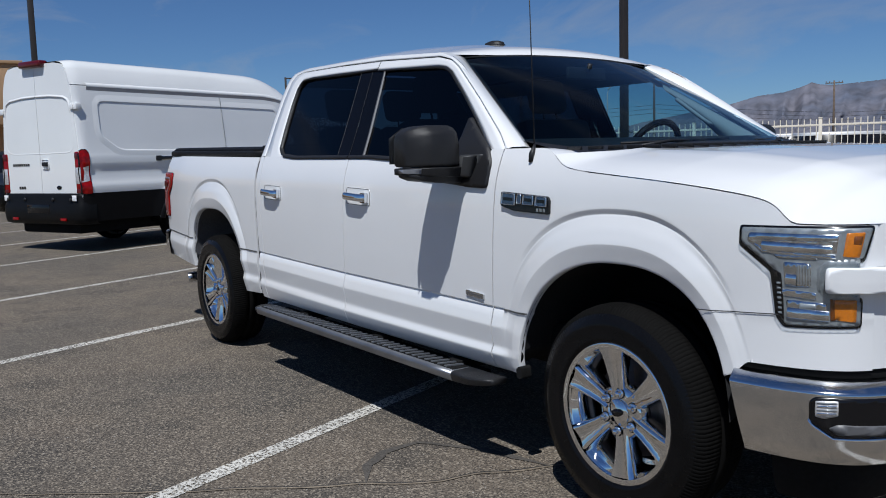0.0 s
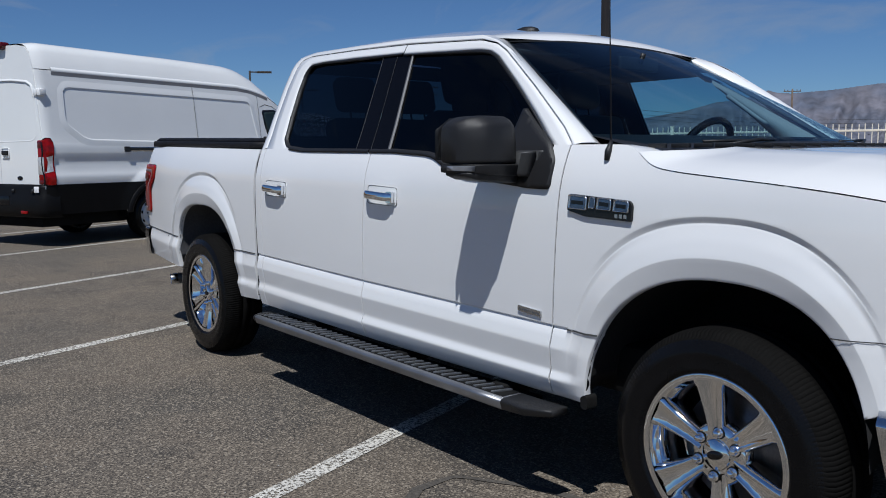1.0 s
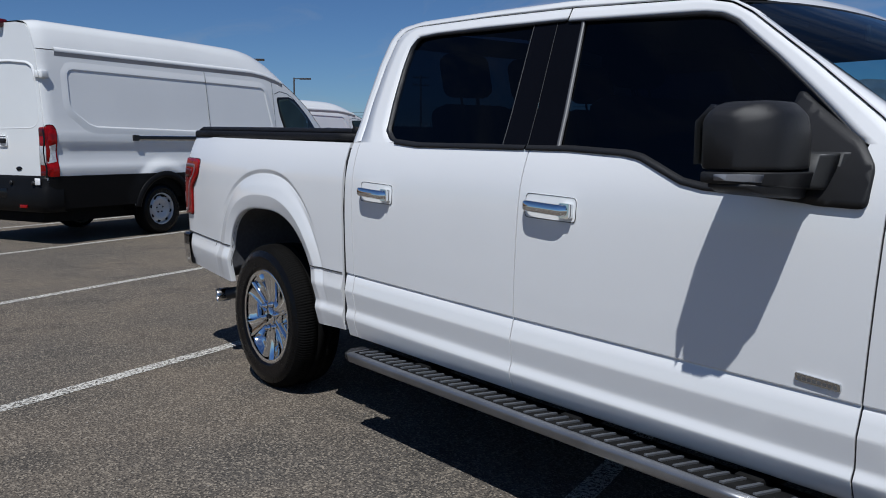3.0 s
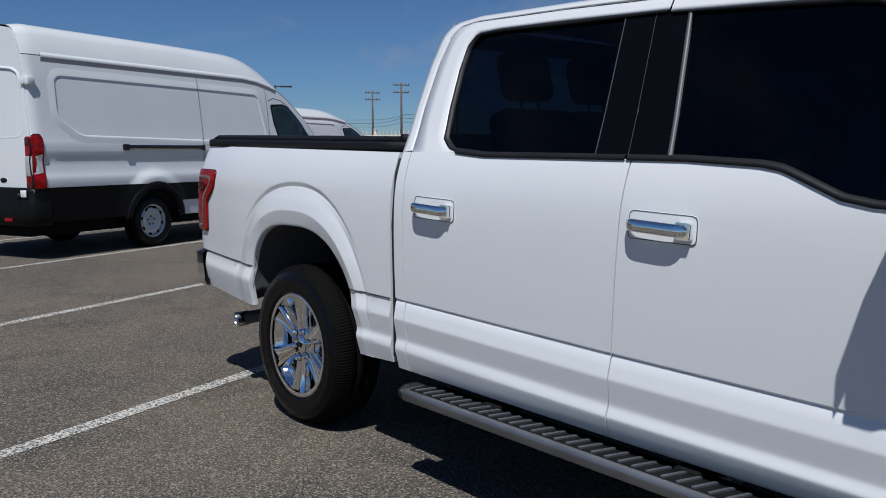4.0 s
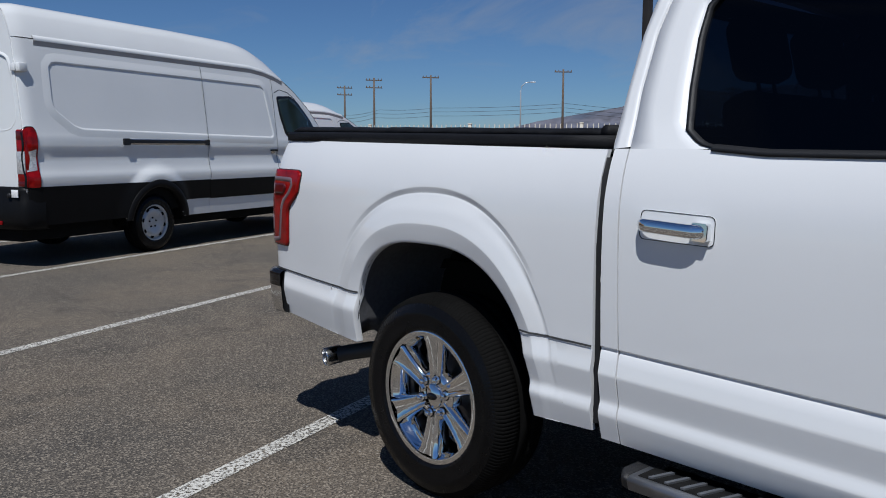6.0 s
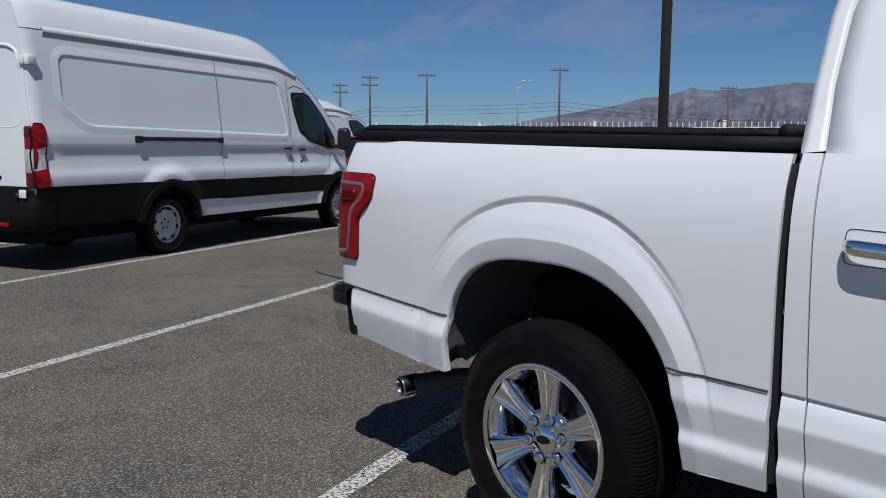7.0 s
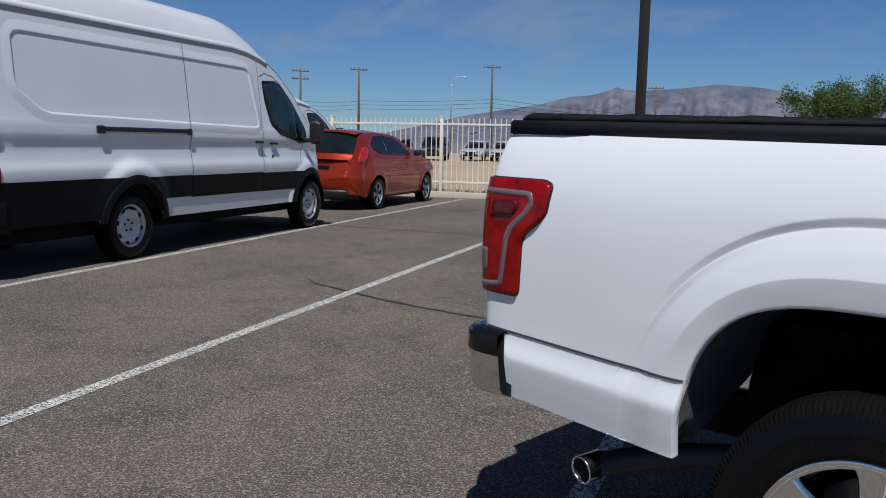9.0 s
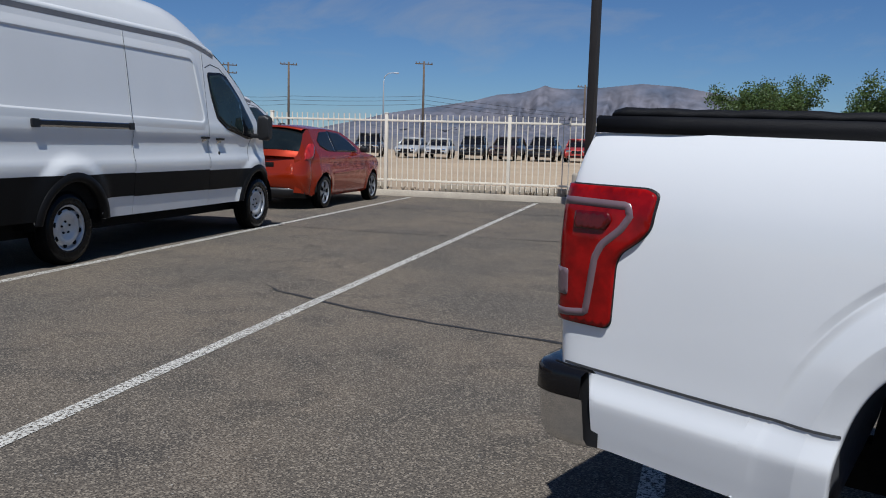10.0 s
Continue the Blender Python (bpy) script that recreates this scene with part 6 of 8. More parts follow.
    for s in (-1, 1):
        rows = [[flank_point(q, z, -0.003, s) for z in (0.655, 0.70, 0.772, 0.87, 0.97, 1.046, 1.055)] for q in np.linspace(0.82, ARC[-1], 24)]
        grid(bm, rows)
    nose = part("nose", bm, WHITE, truck, "white nose panel")
    bm = bmesh.new()
    for s in (-1, 1):
        prism(bm, rounded([(1.15, 0.73), (1.15, 1.03), (ARC[-1], 1.03), (ARC[-1], 0.73)], 0.03, 3), lambda a, b, d: flank_point(a, b, d, s), -0.002, 0.004, 0.03)
    part("grille", bm, BLACK, nose, "black grille mesh")
    bm = bmesh.new()
    for s in (-1, 1):
        prism(bm, rounded([(0.712, 0.869), (0.712, 0.937), (ARC[-1] + 0.01, 0.937), (ARC[-1] + 0.01, 0.869)], 0.012, 3), lambda a, b, d: flank_point(a, b, d, s), 0.0, 0.03, 0.03)
    part("grille_bar", bm, WHITE, nose, "white grille bar")
    # front bumper
    bm = bmesh.new()
    for s in (-1, 1):
        rows = []
        for q in np.linspace(0.46, ARC[-1], 34):
            lean = 0.20 * max(0.0, 1 - (q - 0.46) / 0.3)
            rows.append([flank_point(q + lean * (0.62 - z), z, d, s) for z, d in ((0.385, -0.02), (0.390, 0.014), (0.394, 0.019), (0.44, 0.0265), (0.50, 0.0345), (0.56, 0.0385), (0.590, 0.0395), (0.5955, 0.0385), (0.599, 0.035), (0.620, 0.008), (0.624, -0.002), (0.624, -0.03))])
        grid(bm, rows)
    bumper = part("front_bumper", bm, BUMPERCHROME, truck, "chrome front bumper")
    bm = bmesh.new()
    for s in (-1, 1):
        rows = [[flank_point(q, z, d, s) for z, d in ((0.622, -0.03), (0.627, -0.010), (0.648, -0.010), (0.672, -0.025))] for q in np.linspace(0.475, ARC[-1], 24)]
        grid(bm, rows)
    part("bumper_seal", bm, DARK, bumper)
    bm = bmesh.new()
    for s in (-1, 1):
        rows = [[flank_point(q, z, d, s) for z, d in ((0.22, -0.13), (0.26, -0.10), (0.34, -0.08), (0.392, -0.07), (0.395, 0.0))] for q in np.linspace(0.54, ARC[-1], 24)]
        grid(bm, rows)
    part("valance", bm, DARK, bumper, "black lower valance")
    for s in (-1, 1):
        bm = bmesh.new()
        on = lambda a, b, d: flank_point(a, b, d, s)
        rim = [(0.682, 0.510), (0.682, 0.572), (0.696, 0.585), (1.10, 0.585), (1.10, 0.490), (1.06, 0.472), (0.735, 0.472)]
        prism(bm, rounded(rim, 0.010, 3), on, 0.0, 0.0415, 0.03)
        pocket = part("lamp_pocket", bm, GLOSSBLACK, bumper, "black fog lamp pocket")
        bm = bmesh.new()
        tube(bm, [on(a, b, 0.040) for a, b in resample([(0.682, 0.520), (0.684, 0.508), (0.735, 0.470), (0.90, 0.470), (1.06, 0.470), (1.10, 0.488)], 30)], 0.0045, 8)
        part("pocket_lip", bm, CHROME, pocket, "chrome lip of the pocket")
        bm = bmesh.new()
        prism(bm, rounded([(0.725, 0.500), (0.745, 0.512), (0.90, 0.508), (0.96, 0.484), (0.745, 0.482)], 0.006, 3), on, 0.039, 0.0425, 0.03)
        part("pocket_ramp", bm, TRIMGREY, pocket, "grey sloping floor of the pocket")
        bm = bmesh.new()
        prism(bm, rounded([(0.696, 0.530), (0.696, 0.574), (0.746, 0.578), (0.746, 0.536), (0.716, 0.526)], 0.004, 3), on, 0.039, 0.043, 0.03)
        lamp = part("fog_lamp", bm, CLEARLENS, pocket, "clear fog lamp")
        for k in range(4):
            bm = bmesh.new()
            z = 0.537 + 0.010 * k
            prism(bm, [(0.700, z), (0.700, z + 0.004), (0.742, z + 0.007), (0.742, z + 0.002)], on, 0.0425, 0.0445, 0.03)
            part("lamp_rib", bm, LAMPGREY if k % 2 else CHROME, lamp)
    # cab back wall and its window
    bm = bmesh.new()
    back = [(-2.935, 0.90), (-2.94, 1.30), (-2.947, 1.45), (-2.947, 1.62), (-2.93, 1.745), (-2.905, 1.79)]
    P = lambda x, z, v: Vector((x - 0.03 * (1 - v * v), v * (-flank_point(-2.5, z).y - 0.003), z))
    grid(bm, [[P(x, z, v) for v in np.linspace(-1, 1, 13)] for x, z in back[:2] + [(-2.944, 1.36)]])
    grid(bm, [[P(x, z, v) for v in np.linspace(-1, 1, 13)] for x, z in ((-2.936, 1.71), (-2.93, 1.745), (-2.905, 1.79))])
    for v0, v1 in ((-1, -0.84), (0.84, 1)):
        grid(bm, [[P(x, z, v) for v in np.linspace(v0, v1, 4)] for x, z in ((-2.944, 1.36), (-2.947, 1.45), (-2.947, 1.62), (-2.936, 1.71))])
    back_wall = part("cab_back", bm, WHITE, truck)
    bm = bmesh.new()
    grid(bm, [[P(x + 0.004, z, v) for v in np.linspace(-0.86, 0.86, 9)] for x, z in ((-2.944, 1.35), (-2.947, 1.45), (-2.947, 1.62), (-2.936, 1.72))])
    part("rear_window", bm, VANGLASS, back_wall, "clear rear window")
    # bed: floor, front wall, tailgate, cover
    bm = bmesh.new()
    block(bm, -4.76, -2.965, -0.55, 0.55, 0.78, 0.82)
    block(bm, -3.02, -2.975, -0.90, 0.90, 0.50, 1.27, 0.005)
    part("bed_floor", bm, DARK, truck)
    bm = bmesh.new()
    rows = [[Vector((-4.80 - o, y, z)) for z, o in ((0.56, -0.02), (0.60, 0.0), (0.80, 0.005), (1.10, 0.004), (1.25, 0.012), (1.30, 0.018), (1.315, 0.0), (1.315, -0.06))] for y in np.linspace(-0.66, 0.66, 9)]
    grid(bm, rows)
    part("tailgate", bm, WHITE, truck)
    bm = bmesh.new()
    z_at = lambda x: float(np.interp(x, [-4.7, -2.96], [1.314, 1.284]))
    sec = [(-0.897, 0.0), (-0.897, 0.032), (-0.885, 0.040), (0.885, 0.040), (0.897, 0.032), (0.897, 0.0)]
    vs = grid(bm, [[Vector((x, y * (1 if x > -4.6 else 0.985), z_at(x) + dz)) for y, dz in sec] for x in np.linspace(-4.735, -2.965, 10)], True)
    cap(bm, vs[0][::-1])
    cap(bm, vs[-1])
    cover = part("bed_cover", bm, VINYL, truck, "black vinyl roll-up bed cover")
    bm = bmesh.new()
    rows = []
    xs = np.linspace(-4.70, -2.99, 60)
    for i, x in enumerate(xs):
        wob = 0.0016 * math.sin(i * 1.7) + 0.0012 * math.sin(i * 0.6)
        b = 0.0 if 0 < i < 59 else -0.006
        rows.append([Vector((x, y, z_at(x) + 0.038 + (dz + b if dz > 0.01 else dz) + (wob if dz > 0.01 else 0))) for y, dz in ((-0.872, 0.0), (-0.872, 0.012), (-0.858, 0.021), (-0.78, 0.023), (0.78, 0.023), (0.858, 0.021), (0.872, 0.012), (0.872, 0.0))])
    vs = grid(bm, rows, True)
    cap(bm, vs[0][::-1])
    cap(bm, vs[-1])
    part("cover_top", bm, VINYL, cover)
    bm = bmesh.new()
    tube(bm, [(-2.995, -0.878, 1.334), (-2.995, 0.878, 1.334)], 0.022, 14)
    part("cover_roll", bm, VINYL, cover)
    # rear bumper
    bm = bmesh.new()
    out = [(-4.70, 0.957), (-4.80, 0.952), (-4.852, 0.915), (-4.875, 0.82), (-4.885, 0.0)]
    line = chaikin(out, 2) + [(x, -y) for x, y in reversed(chaikin(out, 2)[:-1])]
    prof = ((0.548, 0.04), (0.550, 0.018), (0.57, 0.008), (0.668, 0.0))
    grid(bm, [[Vector((x + o, y * (1 - o * 0.6), z)) for x, y in line] for z, o in prof])
    rb = part("rear_bumper", bm, BUMPERCHROME, truck, "chrome rear bumper with a black step pad")
    bm = bmesh.new()
    prof = ((0.664, 0.004), (0.670, -0.006), (0.725, -0.004), (0.738, 0.006), (0.742, 0.025), (0.742, 0.11))
    grid(bm, [[Vector((x + o, y * (1 - max(o, 0) * 0.9), z)) for x, y in line] for z, o in prof])
    part("bumper_pad", bm, GLOSSBLACK, rb, "black step pad")
    # exhaust
    bm = bmesh.new()
    path = [(-3.3, -0.60, 0.52), (-3.98, -0.64, 0.47), (-4.25, -0.73, 0.435), (-4.375, -0.81, 0.405), (-4.42, -0.875, 0.392)]
    pts = resample(chaikin(path, 2), 14)
    tube(bm, pts, [0.034] * 14, 18, False)
    pipe = part("exhaust_pipe", bm, ARMGREY, truck, "dark steel exhaust tailpipe")
    bm = bmesh.new()
    d = (Vector(pts[-1]) - Vector(pts[-2])).normalized()
    d = Vector((-0.28, -0.95, -0.12)).normalized()
    aim = Matrix.Translation(Vector(pts[-1]) + d * 0.035) @ Vector((0, -1, 0)).rotation_difference(d).to_matrix().to_4x4()
    lathe(bm, [(0.035, 0.075), (0.0385, 0.070), (0.0400, 0.0), (0.0395, -0.004), (0.036, -0.004), (0.035, 0.0), (0.033, 0.06)], 28, aim)
    part("exhaust_tip", bm, DULLCHROME, pipe, "polished round exhaust tip")
    bm = bmesh.new()
    lathe(bm, [(0.0345, 0.016), (0.0, 0.016)], 24, aim)
    part("pipe_bore", bm, DARK, pipe)
    # underbody
    bm = bmesh.new()
    block(bm, -2.95, 0.55, -0.80, 0.80, 0.42, 0.60, 0.03)
    block(bm, -4.05, -2.9, -0.48, 0.48, 0.50, 0.66, 0.03)
    block(bm, -4.6, 0.7, -0.46, -0.38, 0.43, 0.56, 0.01)
    block(bm, -4.6, 0.7, 0.38, 0.46, 0.43, 0.56, 0.01)
    part("underbody", bm, DARK, truck)
    bm = bmesh.new()
    tube(bm, [(-3.683, -0.8, 0.39), (-3.683, -0.2, 0.39), (-3.683, -0.1, 0.39), (-3.683, 0.1, 0.39), (-3.683, 0.2, 0.39), (-3.683, 0.8, 0.39)], [0.045, 0.045, 0.13, 0.13, 0.045, 0.045], 16)
    part("rear_axle", bm, DARK, truck)
    bm = bmesh.new()
    tube(bm, [(0, -0.8, 0.385), (0, 0.8, 0.385)], 0.04, 12)
    block(bm, -0.10, 0.10, -0.55, 0.55, 0.45, 0.75, 0.03)
    part("front_axle", bm, DARK, truck)
    # mast and roof antenna
    bm = bmesh.new()
    base = Vector((-0.44, -0.915, 1.262))
    tube(bm, [base + Vector((0.0, -0.03, -0.03)), base + Vector((0, -0.025, 0.0)), base + Vector((0, -0.01, 0.035))], [0.010, 0.012, 0.005], 10)
    mast = part("antenna_base", bm, BLACK, truck, "black antenna foot on the fender")
    bm = bmesh.new()
    tube(bm, [base + Vector((0, -0.012, 0.03)), base + Vector((-0.045, 0.01, 0.8))], [0.0028, 0.0016], 6)
    part("mast", bm, BLACK, mast, "thin black whip antenna")
    bm = bmesh.new()
    lathe(bm, [(0.06, 0.0), (0.062, -0.012), (0.052, -0.028), (0.03, -0.036), (0.0, -0.038)], 20, pose(-1.80, 0.0, 1.852, -90) @ Matrix.Diagonal((1.2, 1, 0.8, 1)))
    part("roof_antenna", bm, BLACK, truck, "low black roof antenna puck")
    # interior
    bm = bmesh.new()
    rows = [[Vector((x, y, z)) for x, z in ((-0.28, 1.22), (-0.46, 1.285), (-0.64, 1.322), (-0.84, 1.326), (-0.93, 1.27), (-0.90, 0.95), (-0.80, 0.7))] for y in np.linspace(-0.84, 0.84, 9)]
    grid(bm, rows)
    part("dashboard", bm, BLACK, truck)
    bm = bmesh.new()
    R, c = 0.19, Vector((-1.03, 0.40, 1.235))
    tilt = pose(c.x, c.y, c.z, 0, -62, 0)
    ring = []
    for k in range(28):
        a = 2 * math.pi * k / 28
        ring.append([tilt @ Vector(((R + 0.017 * math.cos(b)) * math.cos(a), (R + 0.017 * math.cos(b)) * math.sin(a), 0.017 * math.sin(b))) for b in (2 * math.pi * j / 8 for j in range(8))])
    grid(bm, ring + [ring[0]], True)
    block(bm, -0.06, 0.06, -0.05, 0.05, -0.03, 0.02, 0.015, tilt)
    for s in (-1, 1):
        block(bm, -0.02, 0.02, s * 0.04, s * 0.19, -0.008, 0.008, 0.004, tilt)
    part("steering_wheel", bm, GLOSSBLACK, truck)
    for x, y in ((-1.35, -0.40), (-1.35, 0.40), (-2.30, -0.42), (-2.30, 0.42), (-2.30, 0.0)):
        wide = 0.26 if x > -2 else 0.21
        bm = bmesh.new()
        block(bm, x - 0.30, x + 0.28, y - wide, y + wide, 0.70, 0.88, 0.05)
        m = pose(x - 0.28, y, 0.85, 0, -14, 0)
        block(bm, -0.07, 0.07, -wide, wide, 0.0, 0.62, 0.05, m)
        seat = part("seat", bm, CLOTH, truck, "dark cloth seat")
        bm = bmesh.new()
        block(bm, -0.05, 0.05, -0.13, 0.13, 0.66, 0.86, 0.045, m, 3)
        for s in (-0.05, 0.05):
            tube(bm, [m @ Vector((0, s, 0.58)), m @ Vector((0, s, 0.70))], 0.006, 6)
        part("headrest", bm, CLOTH, seat)
    bm = bmesh.new()
    block(bm, -2.9, -0.6, -0.80, 0.80, 0.60, 0.66)
    part("cabin_floor", bm, DARK, truck)
    bm = bmesh.new()
    rows = []
    for x in np.linspace(-2.86, -1.30, 10):
        rows.append([Vector((x, y, 1.745 + 0.05 * (1 - (y / 0.7) ** 2) - (0.03 if x > -1.4 else 0))) for y in np.linspace(-0.70, 0.70, 9)])
    grid(bm, rows)
    part("headliner", bm, CLOTH, truck, "dark cabin headliner")
    # trim of the windscreen pillars, grab handle, header over the doors
    for side in (-1, 1):
        top, foot = GLASS_TOP + Vector((-0.03, -0.012, -0.02)), GLASS_FOOT + Vector((-0.03, -0.012, -0.01))
        inner_top, inner_foot = Vector((-1.17, 0.69, 1.60)), Vector((-0.82, 0.745, 1.29))
        flip = lambda v: Vector((v.x, side * v.y, v.z))
        bm = bmesh.new()
        rows = []
        for t in np.linspace(0.20, 1.0, 14):
            o, i = top.lerp(foot, t), inner_top.lerp(inner_foot, t)
            rows.append([flip(o.lerp(i, u) + Vector((0, -0.035 * math.sin(math.pi * u), 0))) for u in np.linspace(0, 1, 8)] + [flip(i + Vector((-0.01, 0.09, 0.0)))])
        grid(bm, rows)
        trim = part("pillar_trim", bm, CABINTRIM, truck, "grey trim inside the windscreen pillar")
        on = lambda t, u, d: flip(top.lerp(foot, t).lerp(inner_top.lerp(inner_foot, t), u) + Vector((0.01 * d, -0.035 * math.sin(math.pi * u) - 0.05 * d, 0.012 * d)))
        bm = bmesh.new()
        tube(bm, [on(t, 0.72, 0.7 * d) for t, d in ((0.30, 0.0), (0.32, 0.8), (0.40, 1.0), (0.62, 1.0), (0.70, 0.8), (0.72, 0.0))], [0.010, 0.011, 0.010, 0.010, 0.011, 0.010], 10)
        part("grab_handle", bm, CABINTRIM, trim, "grey grab handle")
        if side < 0:
            continue
        bm = bmesh.new()
        grid(bm, [[Vector((x, side * y, min(z, 1.70 - (x + 1.33) * 0.62))) for y, z in ((0.625, 1.725), (0.69, 1.68), (0.735, 1.645), (0.775, 1.645))] for x in np.linspace(-2.72, -1.17, 16)])
        part("door_header", bm, CLOTH, truck)
    bm = bmesh.new()
    block(bm, -1.10, -1.08, -0.13, 0.13, 1.615, 1.675, 0.008, None, 3)
    tube(bm, [(-1.08, 0, 1.65), (-1.06, 0, 1.69)], 0.012, 8)
    part("rear_view_mirror", bm, BLACK, truck)
    for y in (-0.40, 0.40):
        bm = bmesh.new()
        block(bm, -1.40, -1.25, y - 0.2, y + 0.2, 1.695, 1.712, 0.006, pose(-1.32, 0, 1.70, 0, 20, 0) @ pose(1.32, 0, -1.70))
        part("sun_visor", bm, CLOTH, truck)
    # wheels
    first = wheel_parts(truck, 0.372, 0.255, 0.236, pose(0.004, -0.869, 0.380, 0, -16, 0), "chrome")
    copy_thing(first, pose(-3.676, -0.869, 0.392, 0, -5, 0))
    copy_thing(first, pose(0.004, 0.869, 0.380, 0, 25, 180))
    copy_thing(first, pose(-3.676, 0.869, 0.392, 0, 40, 180))


truck_side(-1)
truck_side(1)
truck_centre()


# ---- the high-roofed van ----
def shell_point(W, k, x, z, d, side):
    return Vector((x, side * (float(np.interp(z, [p[0] for p in W], [p[1] for p in W])) * k(x) + d), z))


VAN_W = [(0.30, 0.90), (0.40, 0.975), (0.60, 0.995), (0.83, 1.015), (0.90, 1.022), (0.95, 1.020), (1.02, 0.998), (1.10, 0.986), (1.15, 0.982), (1.255, 1.001), (1.275, 1.002), (1.36, 0.998), (1.42, 0.985), (2.12, 0.905), (2.34, 0.872), (2.36, 0.868)]


def build_van(name, at, gutter, label):
    van = thing(name, label, "van", Matrix.Translation(at) @ pose(0, 0, 0, 0, 0, math.degrees(math.atan2(U.y, U.x))), "white vans")
    van.scale = (1, 0.965, 1)

    W = [(z if z < 1.5 else 1.5 + (z - 1.5) * (gutter - 1.5) / 0.86, w) for z, w in VAN_W]
    up = lambda z: z if z < 1.5 else 1.5 + (z - 1.5) * (gutter - 1.5) / 0.86
    k = lambda x: float(np.interp(x, [-1.78, -1.74, -1.68, -1.5, 2.4, 3.2, 3.8, 4.1, 4.28, 4.36], [0.955, 0.982, 0.995, 1.0, 1.0, 0.99, 0.955, 0.90, 0.80, 0.70]))
    zs = lambda x: up(float(np.interp(x, [-1.8, 2.0, 2.3, 2.6, 2.75, 3.0, 3.4, 3.8, 4.05, 4.25, 4.36], [2.36, 2.36, 2.335, 2.275, 2.23, 2.10, 1.83, 1.46, 1.20, 1.02, 0.80])))
    crown = lambda x: float(np.interp(x, [-1.78, -1.6, 1.3, 1.8, 2.2, 2.6, 3.0, 3.4, 4.0, 4.2, 4.36], [0.34, 0.37, 0.37, 0.37, 0.365, 0.335, 0.25, 0.155, 0.12, 0.10, 0.02])) * (1.0 if gutter > 2.2 else 0.55)
    wr, wf, ar = 0.0, 3.75, 0.44
    arch = lambda x: max(0.345 + math.sqrt(max(0.0, ar * ar - (x - wr) ** 2)) if abs(x - wr) < ar else 0, 0.345 + math.sqrt(max(0.0, ar * ar - (x - wf) ** 2)) if abs(x - wf) < ar else 0)
    low = lambda x: max(0.40 if x > -0.5 else 0.46, arch(x))
    levels = [0.5, 0.6, 0.7, 0.83, 0.86, 0.90, 0.93, 0.95, 0.985, 1.02, 1.06, 1.10, 1.15, 1.20, 1.255, 1.275, 1.32, 1.36, 1.39, 1.42] + [up(z) for z in (1.6, 1.8, 2.0, 2.12, 2.2, 2.3)]
    for side in (-1, 1):
        P = lambda x, z, d=0.0: shell_point(W, k, x, z, d, side)
        # bulge over the rear wheel
        def Q(x, z, d=0.0):
            r = math.hypot((x - wr) / 0.62, (z - 0.345) / 0.70)
            b = 0.042 * max(0.0, 1 - max(0.0, (r - 0.84) / 0.16)) if r < 1 else 0
            r2 = math.hypot((x - wf) / 0.60, (z - 0.345) / 0.66)
            b2 = 0.034 * max(0.0, 1 - max(0.0, (r2 - 0.84) / 0.16)) if r2 < 1 else 0
            return P(x, z, d + max(b, b2))
        bm = bmesh.new()
        panel(bm, Q, -1.78, 0.955, low, zs, levels, 100)
        flank = part("side_panel", bm, VANWHITE, van)
        bm = bmesh.new()
        panel(bm, Q, 0.961, 2.458, low, zs, levels, 40)
        slide = part("sliding_door", bm, VANWHITE, van)
        bm = bmesh.new()
        panel(bm, Q, 2.464, 4.36, low, zs, levels, 90)
        door = part("cab_side", bm, VANWHITE, van)
        bm = bmesh.new()
        grid(bm, [[P(x, z, -0.03) for z in (0.5, 1.0, 1.5, up(2.0), up(2.3))] for x in np.linspace(-1.6, 2.2, 12)])
        part("inner_shell", bm, DARK, van)
        # pressed grooves round the blank side windows
        def groove(parent, pts, mat=DARK, wdt=0.007, d=0.0012, nm="groove"):
            bm = bmesh.new()
            p = resample(pts, 70)
            rows = []
            for i, (x, z) in enumerate(p):
                a, b = p[max(0, i - 1)], p[min(69, i + 1)]
                t = (b[0] - a[0], b[1] - a[1])
                n = math.hypot(*t)
                nx, nz = -t[1] / n * wdt, t[0] / n * wdt
                rows.append([P(x - nx, z - nz, d), P(x, z, d + 0.001), P(x + nx, z + nz, d)])
            grid(bm, rows)
            part(nm, bm, mat, parent)
        def relief(parent, pts, h, wdt, n=80):
            """A raised bead that follows pts, lit on its upper face and shaded on its lower."""
            bm = bmesh.new()
            p = resample(pts, n)
            rows = []
            for i, (x, z) in enumerate(p):
                a, b = p[max(0, i - 1)], p[min(n - 1, i + 1)]
                t = (b[0] - a[0], b[1] - a[1])
                m = math.hypot(*t)
                nx, nz = -t[1] / m * wdt, t[0] / m * wdt
                rows.append([P(x + nx * o, z + nz * o, d) for o, d in ((-5.5, -0.001), (-2.6, h * 0.55), (-0.4, h), (0.0, h), (1.0, -0.002))])
            grid(bm, rows)
            part("pressed_bead", bm, VANWHITE, parent)
        # dark gaps before and behind the sliding door
        for par, x in ((slide, 0.958), (door, 2.461)):
            groove(par, [(x, 0.85), (x, 1.2), (x, zs(x) - 0.07)], SHUTLINE, 0.0035, 0.0125, "door_gap")
        z1, z0 = up(2.13), 1.415
        relief(flank, [(0.95, z1 + 0.01), (-1.36, z1 + 0.02), (-1.42, z1 - 0.02), (-1.43, up(1.72)), (-1.40, up(1.64)), (-1.17, z0 + 0.06), (-1.06, z0 + 0.03), (0.95, z0)], 0.011, 0.018)
